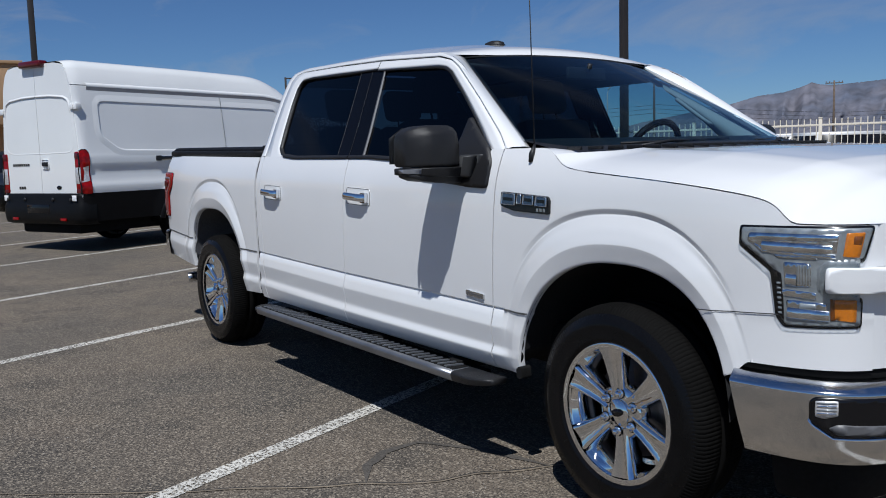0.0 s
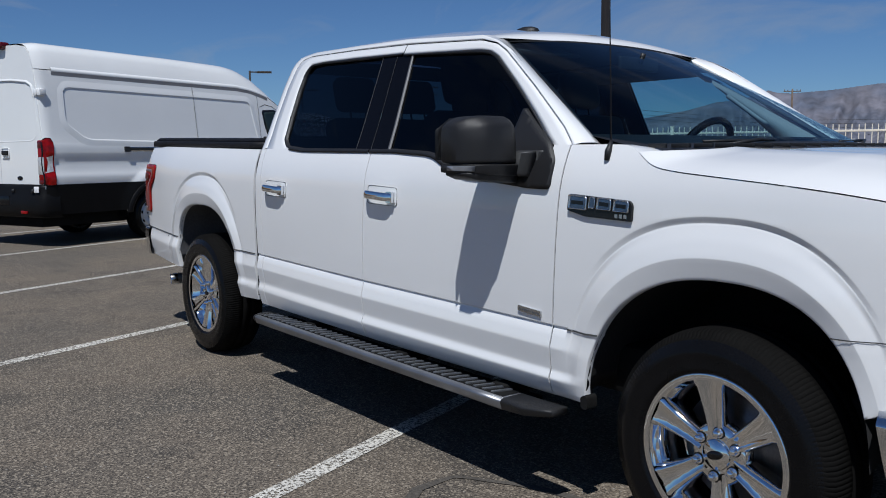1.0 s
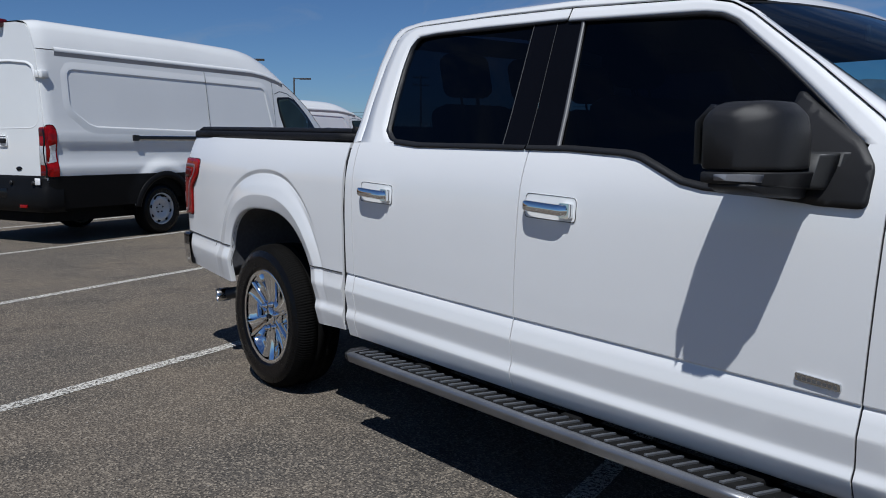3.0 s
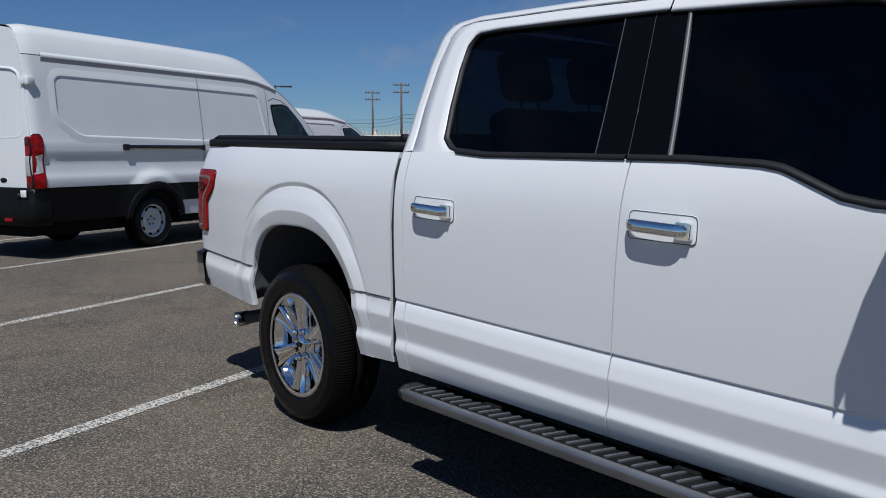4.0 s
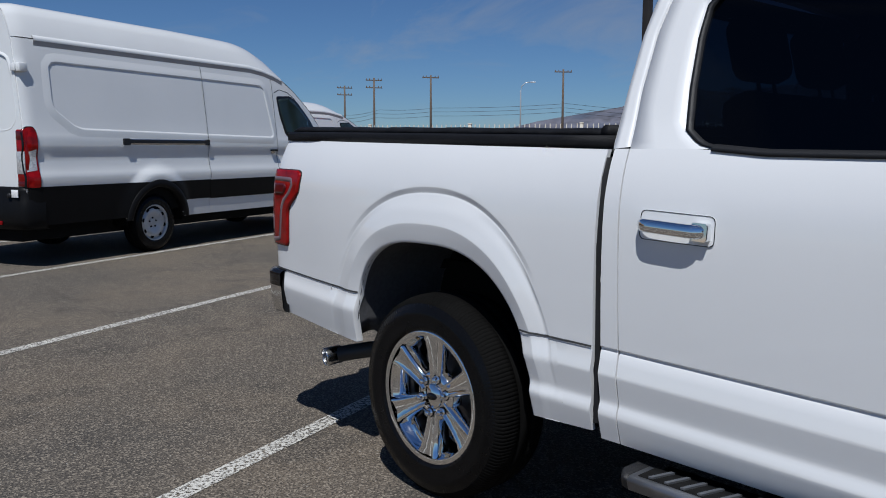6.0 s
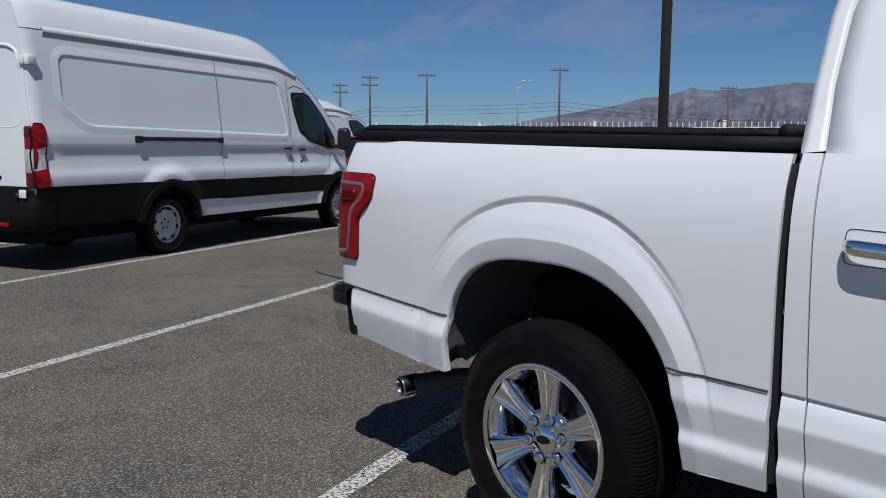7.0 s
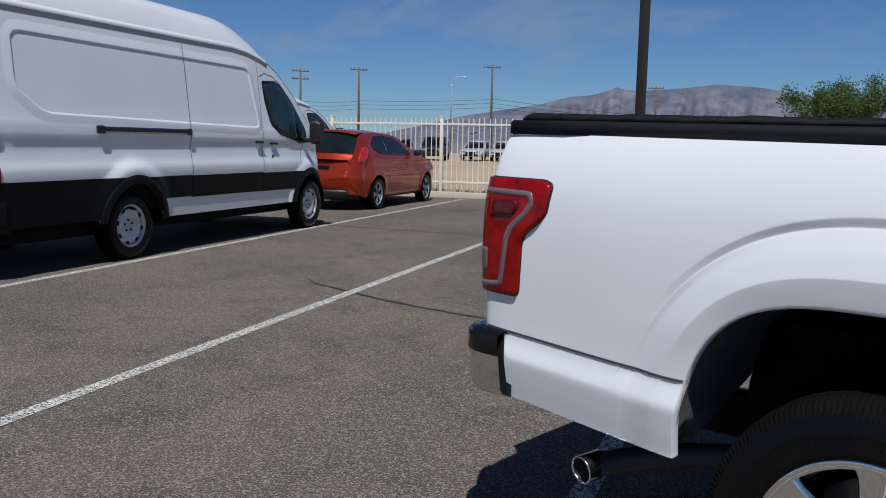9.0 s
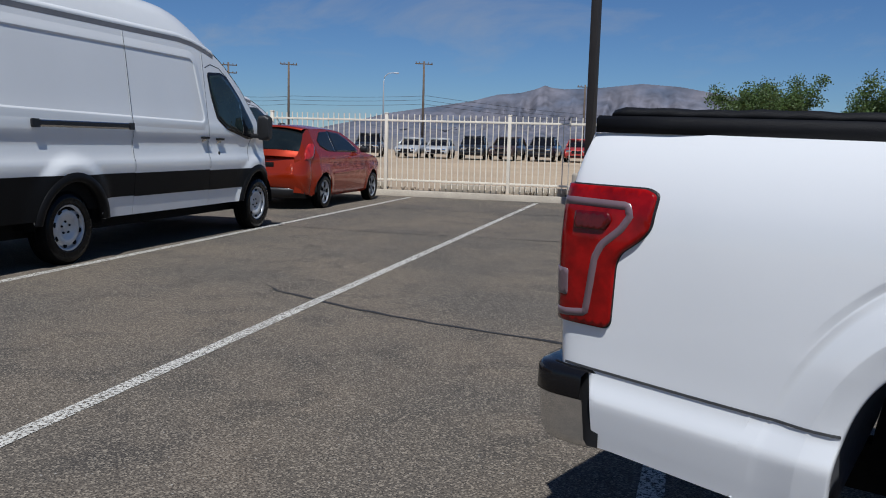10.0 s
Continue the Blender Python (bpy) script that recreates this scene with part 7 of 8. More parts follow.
        relief(slide, [(0.965, z1 + 0.01), (2.20, z1), (2.27, z1 - 0.05), (2.40, z0 + 0.03), (2.38, z0 - 0.01), (2.33, z0 - 0.02), (0.965, z0)][::-1], 0.011, 0.018)
        # gutter
        bm = bmesh.new()
        rows = []
        for x in np.linspace(-1.56, 2.72, 60):
            z = zs(x)
            rows.append([P(x, z - 0.050, -0.001), P(x, z - 0.008, 0.015), P(x, z + 0.008, 0.016), P(x, z + 0.03, 0.006), P(x, z + 0.045, -0.02)])
        grid(bm, rows)
        part("roof_gutter", bm, VANWHITE, flank)
        # grey strip paints the shade under the roof overhang
        bm = bmesh.new()
        rows = [[P(x, zs(x) - 0.062, 0.0015), P(x, zs(x) - 0.040, 0.0060), P(x, zs(x) - 0.012, 0.0135)] for x in np.linspace(-1.56, 2.74, 60)]
        grid(bm, rows)
        part("gutter_shade", bm, GUTTERSHADE, flank)
        # sliding rail
        bm = bmesh.new()
        grid(bm, [[P(x, z, d) for z, d in ((1.284, 0.0), (1.287, 0.011), (1.318, 0.013), (1.347, 0.011), (1.350, 0.0))] for x in np.linspace(-0.46, 0.95, 20)])
        rail = part("slide_rail", bm, DULLCHROME, flank, "sliding door rail")
        bm = bmesh.new()
        grid(bm, [[P(x, z, 0.0138) for z in (1.302, 1.340)] for x in np.linspace(-0.46, 0.95, 20)])
        part("rail_slot", bm, BLACK, rail)
        bm = bmesh.new()
        prism(bm, rounded([(-0.51, 1.278), (-0.51, 1.356), (-0.41, 1.356), (-0.41, 1.278)], 0.016, 3), P, -0.002, 0.022)
        part("rail_cap", bm, BLACK, rail)
        bm = bmesh.new()
        prism(bm, rounded([(0.89, 1.282), (0.89, 1.352), (0.968, 1.352), (0.968, 1.282)], 0.010, 3), P, -0.002, 0.02)
        part("rail_cap", bm, BLACK, rail)
        # black cladding and arches
        for nm, x0, x1, z0c, z1c, par in (("cladding", -1.78, -0.18, 0.44, 0.845, flank), ("cladding", 0.18, 0.955, 0.60, 0.84, flank), ("cladding", 0.963, 2.456, 0.59, 0.835, slide), ("cladding", 2.466, 3.56, 0.585, 0.825, door)):
            bm = bmesh.new()
            panel(bm, lambda x, z, d=0.0: Q(x, z, d + 0.008), x0, x1, lambda x: max(z0c, arch(x) + 0.01), lambda x: z1c, [0.5, 0.6, 0.7, 0.78, 0.82], 24)
            part(nm, bm, CLADDING, par, "black plastic side cladding")
        for cx, par in ((wr, flank), (wf, door)):
            bm = bmesh.new()
            rows = []
            for i in range(33):
                a = math.pi * i / 32 * 1.04 - 0.06
                row = []
                for rr, d in ((ar - 0.004, -0.05), (ar - 0.002, 0.024), (ar + 0.03, 0.028), (ar + 0.075, 0.022), (ar + 0.085, 0.0)):
                    x, z = cx + rr * math.cos(a), 0.345 + rr * math.sin(a)
                    x = min(x, 4.34)
                    row.append(Q(x, max(z, 0.40), d))
                rows.append(row)
            grid(bm, rows)
            part("arch_trim", bm, CLADDING, par, "black wheel arch trim")
            bm = bmesh.new()
            rows = []
            for i in range(25):
                a = math.pi * i / 24
                x, z = cx + (ar + 0.02) * math.cos(a), 0.345 + (ar + 0.02) * math.sin(a)
                rows.append([Vector((x, side * y, z)) for y in (0.97, 0.55)] + [Vector((cx, side * 0.55, 0.345))])
            grid(bm, rows)
            part("wheel_well", bm, DARK, van)
        # front bumper corner
        bm = bmesh.new()
        panel(bm, lambda x, z, d=0.0: P(x, z, d + 0.012), 4.14, 4.36, lambda x: 0.24, lambda x: 0.62, [0.3, 0.4, 0.5, 0.58], 8)
        part("bumper_end", bm, BLACK, door)
        # cab window
        o = rounded([(2.56, up(2.00)), (2.60, up(1.72)), (2.70, 1.45), (2.92, 1.32), (3.50, 1.20), (3.68, 1.22), (3.665, 1.40), (3.36, up(1.72)), (3.06, up(1.96)), (2.90, up(2.02))], 0.05, 4)
        bm = bmesh.new()
        prism(bm, o, P, -0.004, 0.006, 0.06)
        win = part("door_window", bm, GLOSSBLACK, door, "cab side window")
        bm = bmesh.new()
        o2 = rounded([(2.60, up(1.96)), (2.64, up(1.73)), (2.73, 1.48), (2.93, 1.36), (3.36, 1.265), (3.34, up(1.68)), (3.03, up(1.93)), (2.88, up(1.99))], 0.05, 4)
        prism(bm, o2, P, 0.003, 0.009, 0.06)
        part("pane", bm, GREENPANE, win, "greenish side glass")
        # handles, fuel flap lock
        for x, z in ((2.30, 1.215), (2.66, 1.20)):
            bm = bmesh.new()
            prism(bm, rounded([(x, z - 0.012), (x, z + 0.014), (x + 0.15, z + 0.010), (x + 0.15, z - 0.016)], 0.01, 3), P, 0.0, 0.035)
            hd = part("handle", bm, BLACK, slide if x < 2.4 else door, "black door handle")
            bm = bmesh.new()
            prism(bm, rounded([(x + 0.03, z - 0.05), (x + 0.03, z - 0.015), (x + 0.13, z - 0.018), (x + 0.13, z - 0.045)], 0.012, 3), P, -0.001, 0.002)
            part("handle_cup", bm, DULLCHROME, hd)
        bm = bmesh.new()
        lathe(bm, [(0.022, 0.0), (0.02, -0.006), (0.0, -0.007)], 14, Matrix.Translation(P(2.72, 1.03, 0.0)) @ pose(0, 0, 0, 0, 0, 0 if side < 0 else 180))
        part("lock", bm, BLACK, door)
        groove(door, [(3.42, 0.62), (3.46, 0.9), (3.52, 1.1), (3.62, 1.22)], DARK, 0.004)
        groove(door, [(2.52, up(2.05)), (2.66, up(2.10)), (2.86, up(2.07)), (3.05, up(1.97))], DARK, 0.005)
        # mirror
        bm = bmesh.new()
        rows = []
        for y, x0, x1, za, zb in ((1.06, 3.60, 3.70, 1.26, 1.46), (1.09, 3.57, 3.74, 1.20, 1.52), (1.18, 3.57, 3.74, 1.19, 1.53), (1.235, 3.585, 3.71, 1.22, 1.50)):
            rows.append([Vector((a, side * y, b)) for a, b in rounded([(x0, za), (x0, zb), (x1, zb), (x1, za)], 0.05, 4)])
        vs = grid(bm, rows, True)
        cap(bm, vs[0][::-1])
        cap(bm, vs[-1])
        block(bm, 3.57, 3.68, *sorted((side * 0.93, side * 1.10)), 1.22, 1.28, 0.02)
        part("door_mirror", bm, BLACK, van, "tall black door mirror")
        # tail lamp
        bm = bmesh.new()
        o = rounded([(-1.80, 0.84), (-1.80, 1.40), (-1.765, 1.455), (-1.70, 1.455), (-1.672, 1.40), (-1.672, 0.84)], 0.02, 3)
        prism(bm, o, P, -0.02, 0.014, 0.03)
        block(bm, -1.805, -1.70, *sorted((side * 0.83, side * 0.975)), 0.845, 1.44, 0.03)
        lamp = part("tail_lamp", bm, REDLENS, van, "tall red tail lamp with a clear middle")
        bm = bmesh.new()
        prism(bm, [(-1.735 + (x + 1.735) * 1.16, 1.145 + (z - 1.145) * 1.035) for x, z in o], P, -0.02, 0.005, 0.03)
        part("lamp_gasket", bm, GLOSSBLACK, lamp)
        bm = bmesh.new()
        prism(bm, [(-1.79, 1.0), (-1.79, 1.20), (-1.69, 1.23), (-1.69, 1.02)], P, 0.010, 0.0165, 0.03)
        block(bm, -1.809, -1.80, *sorted((side * 0.845, side * 0.968)), 0.98, 1.21, 0.004)
        part("clear_section", bm, CLEARLENS, lamp, "clear reversing section")
        for za, zb in ((0.85, 0.905), (1.33, 1.42)):
            bm = bmesh.new()
            block(bm, -1.8085, -1.80, *sorted((side * 0.85, side * 0.96)), za, zb, 0.004)
            part("lamp_chamber", bm, DARKRED, lamp)
        # hinges
        for z in (up(2.06),):
            bm = bmesh.new()
            block(bm, -1.80, -1.70, *sorted((side * 0.87, side * 0.955)), z - 0.045, z + 0.045, 0.012)
            block(bm, -1.815, -1.79, *sorted((side * 0.83, side * 0.90)), z - 0.04, z + 0.04, 0.008)
            part("door_hinge", bm, VANWHITE, van, "white rear door hinge")
        # reflector sticker at the bumper corner
        bm = bmesh.new()
        block(bm, -1.858, -1.85, *sorted((side * 0.80, side * 0.90)), 0.74, 0.82, 0.003)
        part("sticker", bm, STICKER, van, "small white sticker")
    # roof, windscreen, hood
    def cap_rows(xs, n=25):
        rows = []
        for x in xs:
            e = shell_point(W, k, x, zs(x), 0, 1).y - (0.012 if x < 2.7 else 0)
            c = crown(x)
            p = float(np.interp(x, [0.6, 1.8, 2.8], [11.0, 7.5, 2.8]))
            rows.append([Vector((x + (0.12 * (1 - v * v) * min(1, max(0, (x - 2.3) / 1.2)) if x < 4.1 else 0.12 * (1 - v * v) * max(0, (4.36 - x) / 0.26)), v * e, zs(x) + 0.012 + c * (1 - abs(v) ** p))) for v in np.linspace(-1, 1, n)])
        return rows
    bm = bmesh.new()
    grid(bm, cap_rows(np.linspace(-1.78, 2.95, 54)))
    for cut in (slice(0, 3), slice(22, 25)):
        grid(bm, [r[cut] for r in cap_rows(np.linspace(2.95, 3.98, 14))])
    part("roof", bm, VANWHITE, van, "white high roof" if gutter > 2.2 else "white low roof")
    bm = bmesh.new()
    grid(bm, [r[2:23] for r in cap_rows(np.linspace(2.95, 3.98, 14))])
    part("windscreen", bm, GLOSSBLACK, van)
    bm = bmesh.new()
    grid(bm, cap_rows(np.linspace(3.98, 4.36, 10)))
    part("hood", bm, VANWHITE, van)
    bm = bmesh.new()
    rows = [[Vector((4.36 + 0.08 * (1 - v * v), v * 0.72, z)) for v in np.linspace(-1, 1, 9)] for z in (0.25, 0.5, 0.8, 0.82)]
    grid(bm, rows)
    part("front_grille", bm, BLACK, van)
    # rear doors
    prof = [(float(np.interp(z, [p[0] for p in W], [p[1] for p in W])) * 0.955 - 0.012, z) for z in (0.62, 0.84, 0.95, 1.1, 1.3, 1.5, up(1.8), up(2.1), up(2.34))]
    kr = 1.0 if gutter > 2.2 else 0.55
    tops = [(0.815 * v, up(2.36) + 0.335 * kr * (1 - v ** 11)) for v in (0.997, 0.99, 0.98, 0.96, 0.93, 0.88, 0.80, 0.6, 0.3, 0.005)]
    for s in (-1, 1):
        bm = bmesh.new()
        out = [(0.004, 0.62)] + prof + tops
        prism(bm, out, lambda a, b, d: Vector((d, s * a, b)), -1.70, -1.79)
        door = part("rear_door", bm, VANWHITE, van, "white rear door with a pressed panel")
        bm = bmesh.new()
        path = resample([(0.006, up(2.235)), (0.35, up(2.23)), (0.66, up(2.20)), (0.76, up(2.16)), (0.80, up(2.05)), (0.845, up(1.66)), (0.84, 1.52), (0.76, 1.44), (0.66, 1.425), (0.006, 1.42)], 60)
        rows = []
        for i, (y, z) in enumerate(path):
            p0, p1 = path[max(0, i - 1)], path[min(59, i + 1)]
            ty, tz = p1[0] - p0[0], p1[1] - p0[1]
            n = math.hypot(ty, tz)
            ny, nz = -tz / n, ty / n
            wide = 0.030 if z > up(2.0) else 0.016
            rows.append([Vector((-1.79 - d, s * (y + ny * o), z + nz * o)) for o, d in ((wide, -0.003), (wide * 0.3, 0.014 if z > up(2.0) else 0.003), (-0.004, 0.015 if z > up(2.0) else 0.003), (-0.012, -0.003))])
        grid(bm, rows)
        part("pressed_panel", bm, VANWHITE, door)
    bm = bmesh.new()
    block(bm, -1.83, -1.79, -0.20, -0.08, 1.24, 1.30, 0.012)
    hd = part("rear_handle", bm, BLACK, van, "black rear door handle")
    bm = bmesh.new()
    block(bm, -1.80, -1.788, -0.22, -0.06, 1.20, 1.33, 0.02)
    part("handle_plate", bm, VANWHITE, hd)
    for y0, y1, z in ((0.28, 0.72, 1.265), (0.42, 0.60, 0.93)):
        n = 8 if z > 1 else 3
        for i in range(n):
            bm = bmesh.new()
            d = (y1 - y0) / n
            block(bm, -1.796, -1.789, y0 + i * d, y0 + (i + 0.7) * d, z - 0.018, z + 0.018)
            part("badge_bar", bm, GLOSSBLACK, van)
    bm = bmesh.new()
    lathe(bm, [(0.06, 0.0), (0.055, -0.008), (0.0, -0.009)], 20, pose(-1.79, -0.42, 0.93, 0, 0, -90) @ Matrix.Diagonal((1, 1, 0.45, 1)))
    part("badge_oval", bm, GLOSSBLACK, van)
    bm = bmesh.new()
    block(bm, -1.87, -1.72, -0.27, 0.27, up(2.36) + 0.285 * kr, up(2.36) + 0.385 * kr, 0.035, None, 3)
    part("brake_lamp", bm, DARKRED, van, "dark red high brake lamp")
    # rear bumper
    bm = bmesh.new()
    line = [(-1.62, 1.015), (-1.78, 1.0), (-1.86, 0.93), (-1.88, 0.7), (-1.88, 0.0)]
    line = chaikin(line, 2)
    line = line + [(x, -y) for x, y in reversed(line[:-1])]
    grid(bm, [[Vector((x + o, y * (1 - abs(o) * 0.5), z)) for x, y in line] for z, o in ((0.40, 0.08), (0.42, 0.02), (0.50, 0.0), (0.66, 0.0), (0.70, 0.02), (0.80, 0.03), (0.845, 0.04), (0.85, 0.14))])
    rb = part("rear_bumper", bm, CLADDING, van, "black plastic rear bumper")
    bm = bmesh.new()
    block(bm, -1.884, -1.87, -0.28, 0.28, 0.56, 0.69, 0.006)
    part("plate_recess", bm, GLOSSBLACK, rb, "empty number plate recess")
    for s in (-1, 1):
        bm = bmesh.new()
        block(bm, -1.888, -1.87, s * 0.60 - 0.07, s * 0.60 + 0.07, 0.455, 0.495, 0.004)
        part("reflector", bm, REDLENS, rb, "red reflector")
        for y in (0.35, 0.78):
            bm = bmesh.new()
            lathe(bm, [(0.028, 0.0), (0.025, -0.008), (0.0, -0.01)], 14, pose(-1.868, s * y, 0.76, 0, 0, -90))
            part("parking_sensor", bm, BLACK, rb)
    bm = bmesh.new()
    block(bm, -1.7, 4.2, -0.72, 0.72, 0.26, 0.48, 0.03)
    part("underbody", bm, DARK, van)
    first = wheel_parts(van, 0.352, 0.22, 0.212, pose(-0.03, -0.885, 0.348), "steel")
    copy_thing(first, pose(3.75, -0.885, 0.345, 0, 33, 0))
    copy_thing(first, pose(0, 0.885, 0.345, 0, 20, 180))
    copy_thing(first, pose(3.75, 0.885, 0.345, 0, 50, 180))
    return van


GREENPANE = shader("greenish_side_glass", (0.022, 0.036, 0.034), 0.05, 0, 0.1, 3, 0.4, 2.0, 0, 0.0, None, 0, 0.3)
STICKER = shader("white_sticker", (0.75, 0.75, 0.75), 0.5, 0, 0.15, 60, 0.2, 20)
build_van("cargo_van", Vector((-12.30, 1.09, 0)), 2.36, "white high-roof cargo van with black cladding, parked in a marked bay")


# ---- the hatchback ----
def hatchback():
    at = Vector((-15.518, 7.717, 0))
    car = thing("hatchback_car", "copper-red five-door hatchback car parked facing the fence", "car", Matrix.Translation(at) @ pose(0, 0, 0, 0, 0, math.degrees(math.atan2(U.y, U.x))))
    W = [(0.18, 0.74), (0.26, 0.82), (0.40, 0.845), (0.55, 0.862), (0.70, 0.860), (0.82, 0.838), (0.86, 0.842), (0.93, 0.828), (0.98, 0.795), (1.40, 0.595), (1.46, 0.52)]
    k = lambda x: float(np.interp(x, [-0.72, -0.66, -0.55, -0.2, 2.3, 2.8, 3.1, 3.25, 3.32], [0.70, 0.80, 0.885, 0.975, 1.0, 0.96, 0.88, 0.76, 0.6]))
    zs = lambda x: float(np.interp(x, [-0.72, -0.66, -0.55, -0.42, -0.28, -0.1, 0.4, 1.0, 1.3, 1.6, 2.0, 2.12, 2.5, 2.9, 3.15, 3.32], [0.90, 1.00, 1.16, 1.30, 1.375, 1.395, 1.405, 1.385, 1.34, 1.22, 1.02, 0.965, 0.92, 0.84, 0.72, 0.5]))
    crown = lambda x: float(np.interp(x, [-0.72, -0.5, -0.1, 0.5, 1.2, 2.0, 2.6, 3.32], [0.02, 0.05, 0.06, 0.065, 0.065, 0.07, 0.07, 0.02]))
    ar = 0.345
    arch = lambda x: max([0.295 + math.sqrt(max(0.0, ar * ar - (x - c) ** 2)) if abs(x - c) < ar else 0 for c in (0, 2.489)])
    low = lambda x: max(float(np.interp(x, [-0.72, -0.5, -0.3, 2.8, 3.3], [0.30, 0.26, 0.20, 0.20, 0.26])), arch(x))
    levels = [0.26, 0.33, 0.4, 0.47, 0.55, 0.62, 0.70, 0.76, 0.82, 0.84, 0.86, 0.895, 0.93, 0.955, 0.98, 1.05, 1.15, 1.25, 1.33]
    for side in (-1, 1):
        P = lambda x, z, d=0.0: shell_point(W, k, x, z, d, side)
        def Q(x, z, d=0.0):
            b = 0
            for c in (0, 2.489):
                r = math.hypot(x - c, z - 0.295)
                b = max(b, 0.018 * max(0.0, 1 - abs(r - 0.36) / 0.10))
            return P(x, z, d + b)
        for nm, x0, x1, n in (("rear_quarter", -0.72, 0.25, 44), ("rear_door", 0.256, 1.02, 30), ("front_door", 1.026, 2.05, 40), ("front_fender", 2.056, 3.32, 50)):
            bm = bmesh.new()
            panel(bm, Q, x0, x1, low, zs, levels, n)
            part(nm, bm, ORANGE, car)
        for nm, o in (("side_window", [(0.02, 1.10), (-0.02, 1.20), (0.22, 1.345), (0.60, 1.362), (0.60, 1.005), (0.25, 1.02)]), ("side_window", [(0.66, 1.005), (0.66, 1.362), (1.10, 1.335), (1.45, 1.205), (1.72, 1.05), (1.70, 0.985)])):
            bm = bmesh.new()
            prism(bm, rounded(o, 0.03, 3), P, -0.003, 0.008, 0.05)
            part(nm, bm, HATCHGLASS, car, "tinted side window")
        bm = bmesh.new()
        prism(bm, rounded([(0.58, 1.0), (0.58, 1.37), (0.68, 1.37), (0.68, 1.0)], 0.01, 2), P, 0.0, 0.006)
        part("pillar_cover", bm, GLOSSBLACK, car)
        bm = bmesh.new()
        o = rounded([(-0.62, 0.86), (-0.58, 0.97), (-0.48, 1.07), (-0.35, 1.14), (-0.26, 1.14), (-0.25, 1.08), (-0.33, 0.98), (-0.46, 0.88)], 0.015, 3)
        prism(bm, o, P, -0.01, 0.028, 0.04)
        lamp = part("tail_lamp", bm, LAMPPINK, car, "pointed pale red tail lamp")
        for x in (0.42, 1.20):
            bm = bmesh.new()
            prism(bm, rounded([(x, 0.868), (x, 0.89), (x + 0.17, 0.884), (x + 0.17, 0.862)], 0.008, 3), P, 0.0, 0.03)
            part("handle", bm, ORANGE, car)
        bm = bmesh.new()
        grid(bm, [[P(x, z, d) for z, d in ((0.58 + 0.03 * (x - 0.3), 0.0), (0.60 + 0.03 * (x - 0.3), 0.010), (0.63 + 0.03 * (x - 0.3), 0.0))] for x in np.linspace(0.42, 2.0, 16)])
        part("side_bead", bm, ORANGE, car)
        bm = bmesh.new()
        block(bm, 1.70, 1.86, *sorted((side * 0.84, side * 0.99)), 0.98, 1.10, 0.04, None, 3)
        part("door_mirror", bm, BLACK, car)
        for c in (0, 2.489):
            bm = bmesh.new()
            rows = []
            for i in range(21):
                a = math.pi * i / 20
                rows.append([Vector((c + 0.35 * math.cos(a), side * y, 0.295 + 0.35 * math.sin(a))) for y in (0.83, 0.55)] + [Vector((c, side * 0.55, 0.295))])
            grid(bm, rows)
            part("wheel_well", bm, DARK, car)

    def cap_rows(xs):
        rows = []
        for x in xs:
            e = shell_point(W, k, x, zs(x), 0, 1).y
            rows.append([Vector((x - (0.10 * (1 - v * v) if x < -0.2 else 0) + (0.10 * (1 - v * v) if x > 1.2 else 0), v * e, zs(x) + 0.002 + crown(x) * (1 - abs(v) ** 2.4))) for v in np.linspace(-1, 1, 21)])
        return rows
    for nm, a, b, n, mat in (("hatch", -0.72, -0.66, 4, ORANGE), ("rear_window", -0.655, -0.27, 10, HATCHGLASS), ("roof", -0.265, 1.28, 20, ORANGE), ("windscreen", 1.285, 2.08, 14, GREENPANE), ("hood", 2.085, 3.32, 16, ORANGE)):
        bm = bmesh.new()
        grid(bm, cap_rows(np.linspace(a, b, n)))
        part(nm, bm, mat, car)
    # spoiler, hatch face, bumper
    bm = bmesh.new()
    rows = []
    for v in np.linspace(-1, 1, 15):
        y = v * 0.58
        z = 1.395 + 0.055 * (1 - abs(v) ** 2.4)
        rows.append([Vector((x - 0.04 * (1 - v * v), y, z + dz)) for x, dz in ((-0.10, 0.008), (-0.36, -0.005), (-0.44, -0.03), (-0.42, -0.045), (-0.28, -0.05))])
    grid(bm, rows)
    part("spoiler", bm, ORANGE, car)
    bm = bmesh.new()
    kx = lambda z: float(np.interp(z, [0.28, 0.45, 0.60, 0.70, 0.80, 0.92], [-0.70, -0.80, -0.82, -0.79, -0.775, -0.72]))
    rows = []
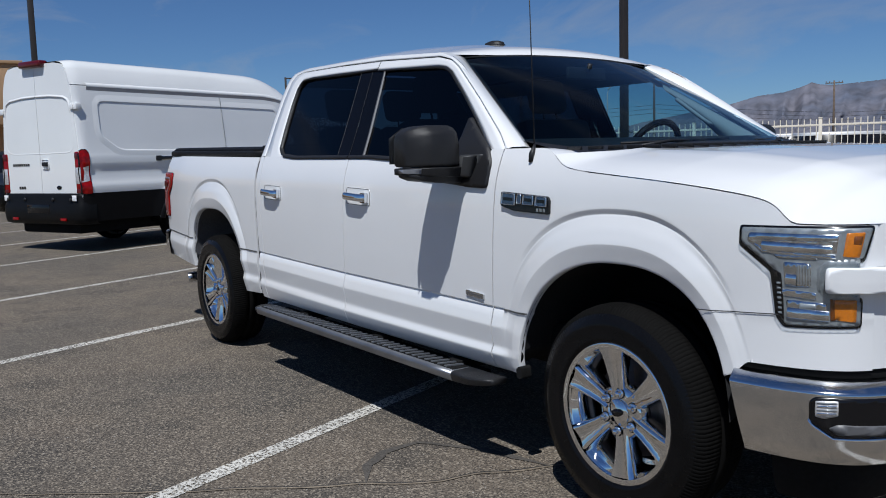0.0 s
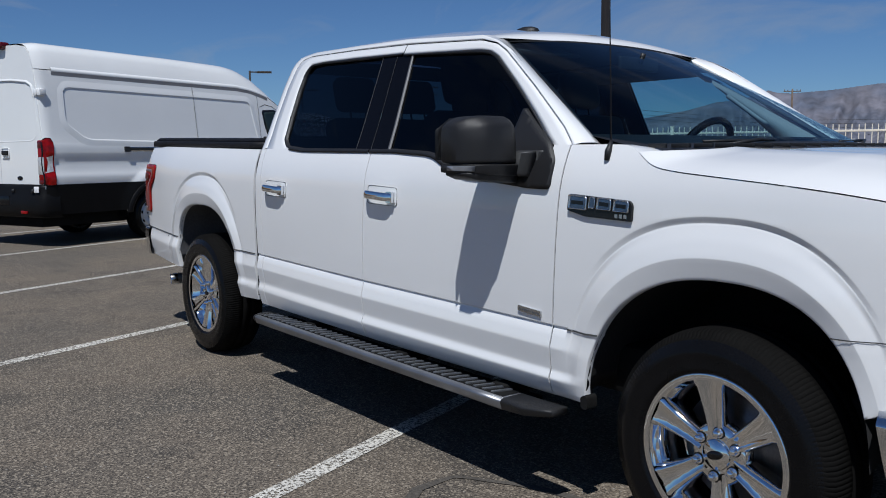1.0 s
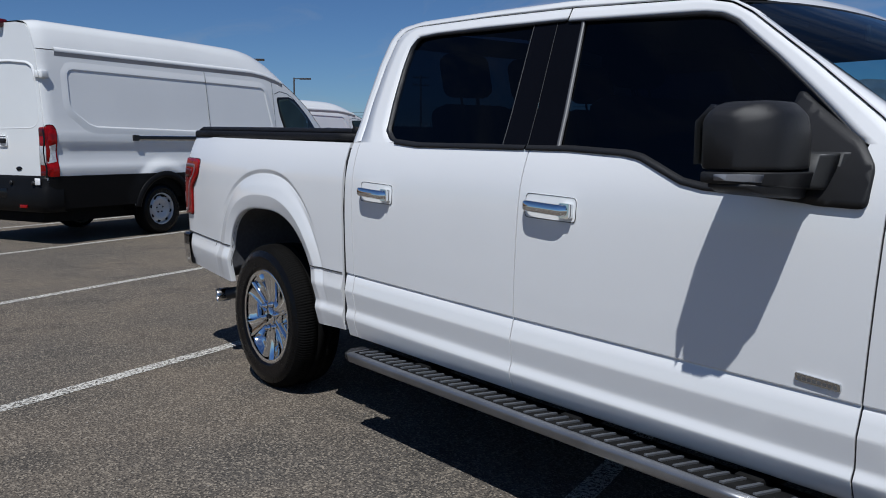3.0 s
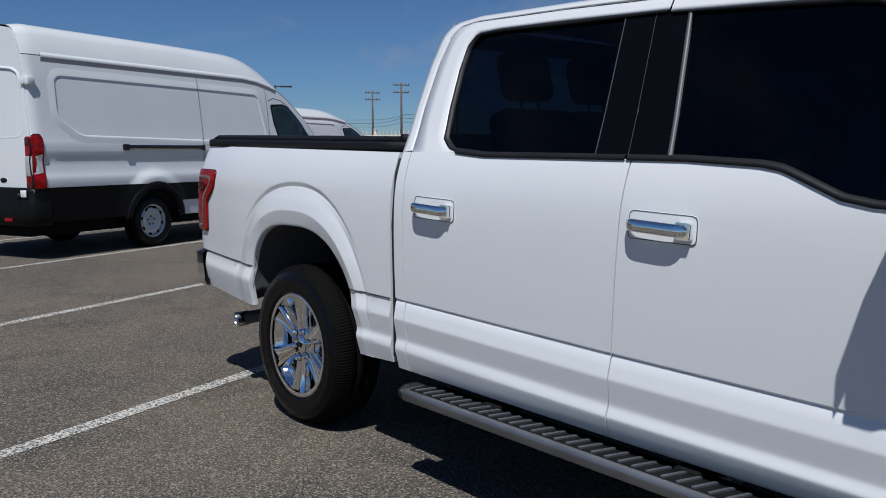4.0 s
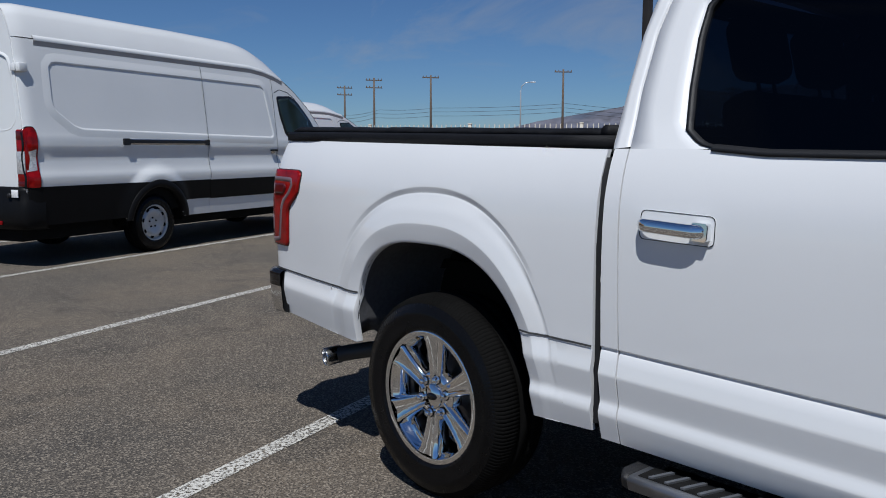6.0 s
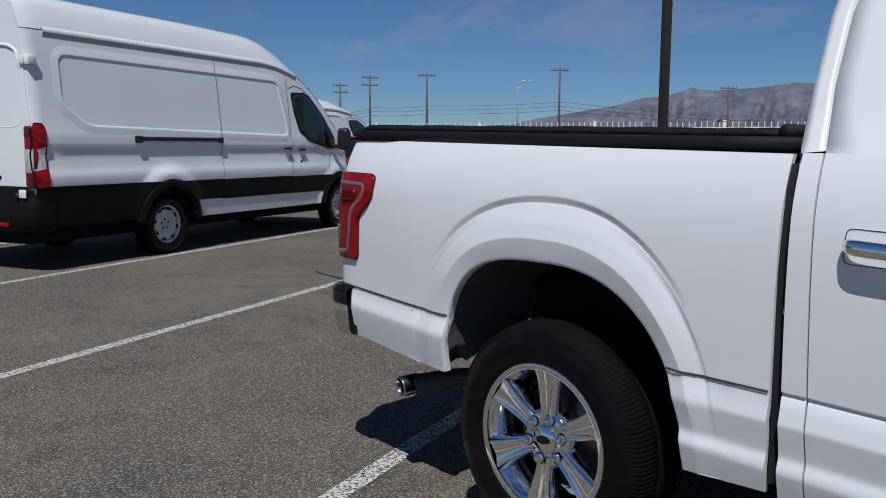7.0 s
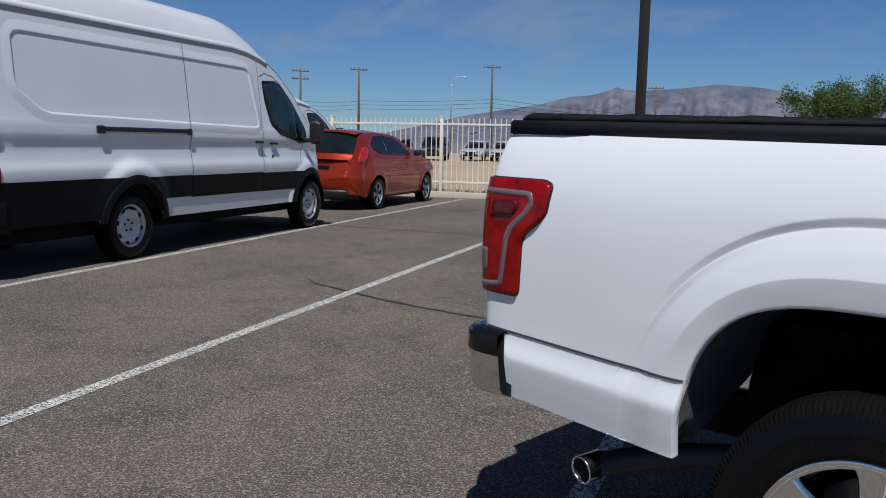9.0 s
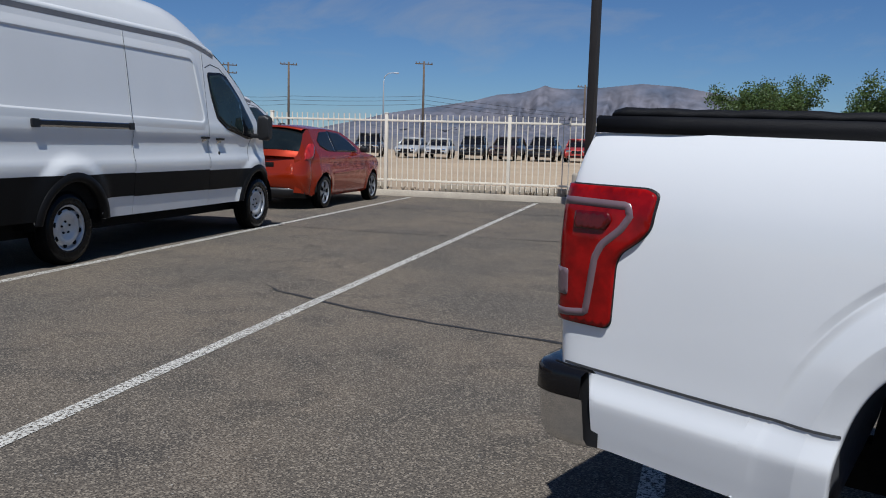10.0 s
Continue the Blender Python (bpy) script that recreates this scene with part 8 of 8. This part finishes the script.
    for z in (0.30, 0.36, 0.45, 0.55, 0.60, 0.64, 0.66, 0.70, 0.80, 0.88, 0.925):
        w0 = shell_point(W, k, -0.44, z, 0, 1).y - 0.004
        row = []
        for v in np.linspace(-1, 1, 33):
            sn, cs = math.sin(v * math.pi / 2), math.cos(v * math.pi / 2)
            row.append(Vector((-0.44 + (kx(z) + 0.44) * abs(cs) ** 0.62, w0 * math.copysign(abs(sn) ** 0.62, sn), z)))
        rows.append(row)
    grid(bm, rows)
    part("rear_bumper", bm, ORANGE, car, "copper-red rear bumper and hatch face")
    bm = bmesh.new()
    rows = []
    for z, o in ((0.20, 0.05), (0.22, 0.0), (0.33, -0.02), (0.37, -0.012), (0.38, 0.03)):
        rows.append([Vector((-0.79 + o + 0.22 * abs(v) ** 2.8, v * 0.72, z)) for v in np.linspace(-1, 1, 21)])
    grid(bm, rows)
    part("diffuser", bm, BLACK, car)
    bm = bmesh.new()
    block(bm, -0.792, -0.765, -0.22, 0.22, 0.73, 0.81, 0.01)
    part("plate_recess", bm, DARK, car)
    bm = bmesh.new()
    block(bm, -0.6, 3.2, -0.65, 0.65, 0.18, 0.34, 0.02)
    part("underbody", bm, DARK, car)
    bm = bmesh.new()
    tube(bm, [(-0.05, 0, 1.455), (-0.22, 0, 1.58)], [0.006, 0.003], 6)
    part("antenna", bm, BLACK, car)
    first = wheel_parts(car, 0.298, 0.19, 0.205, pose(0, -0.755, 0.292), "alloy")
    copy_thing(first, pose(2.489, -0.755, 0.292, 0, 33, 0))
    copy_thing(first, pose(0, 0.755, 0.292, 0, 20, 180))
    copy_thing(first, pose(2.489, 0.755, 0.292, 0, 50, 180))


HATCHGLASS = shader("dark_hatch_glass", (0.008, 0.012, 0.013), 0.04, 0, 0.1, 3, 0.3, 2.0, 0, 0.0, None, 0, 0.45)
LAMPPINK = shader("pale_red_lens", (0.42, 0.022, 0.016), 0.12, 0, 0.05, 60, 0.5, 12, 0, 0.8)
hatchback()
build_van("cargo_van", bay(-13.6, 11.8), 2.02, "white low-roof cargo van parked beside the hatchback")
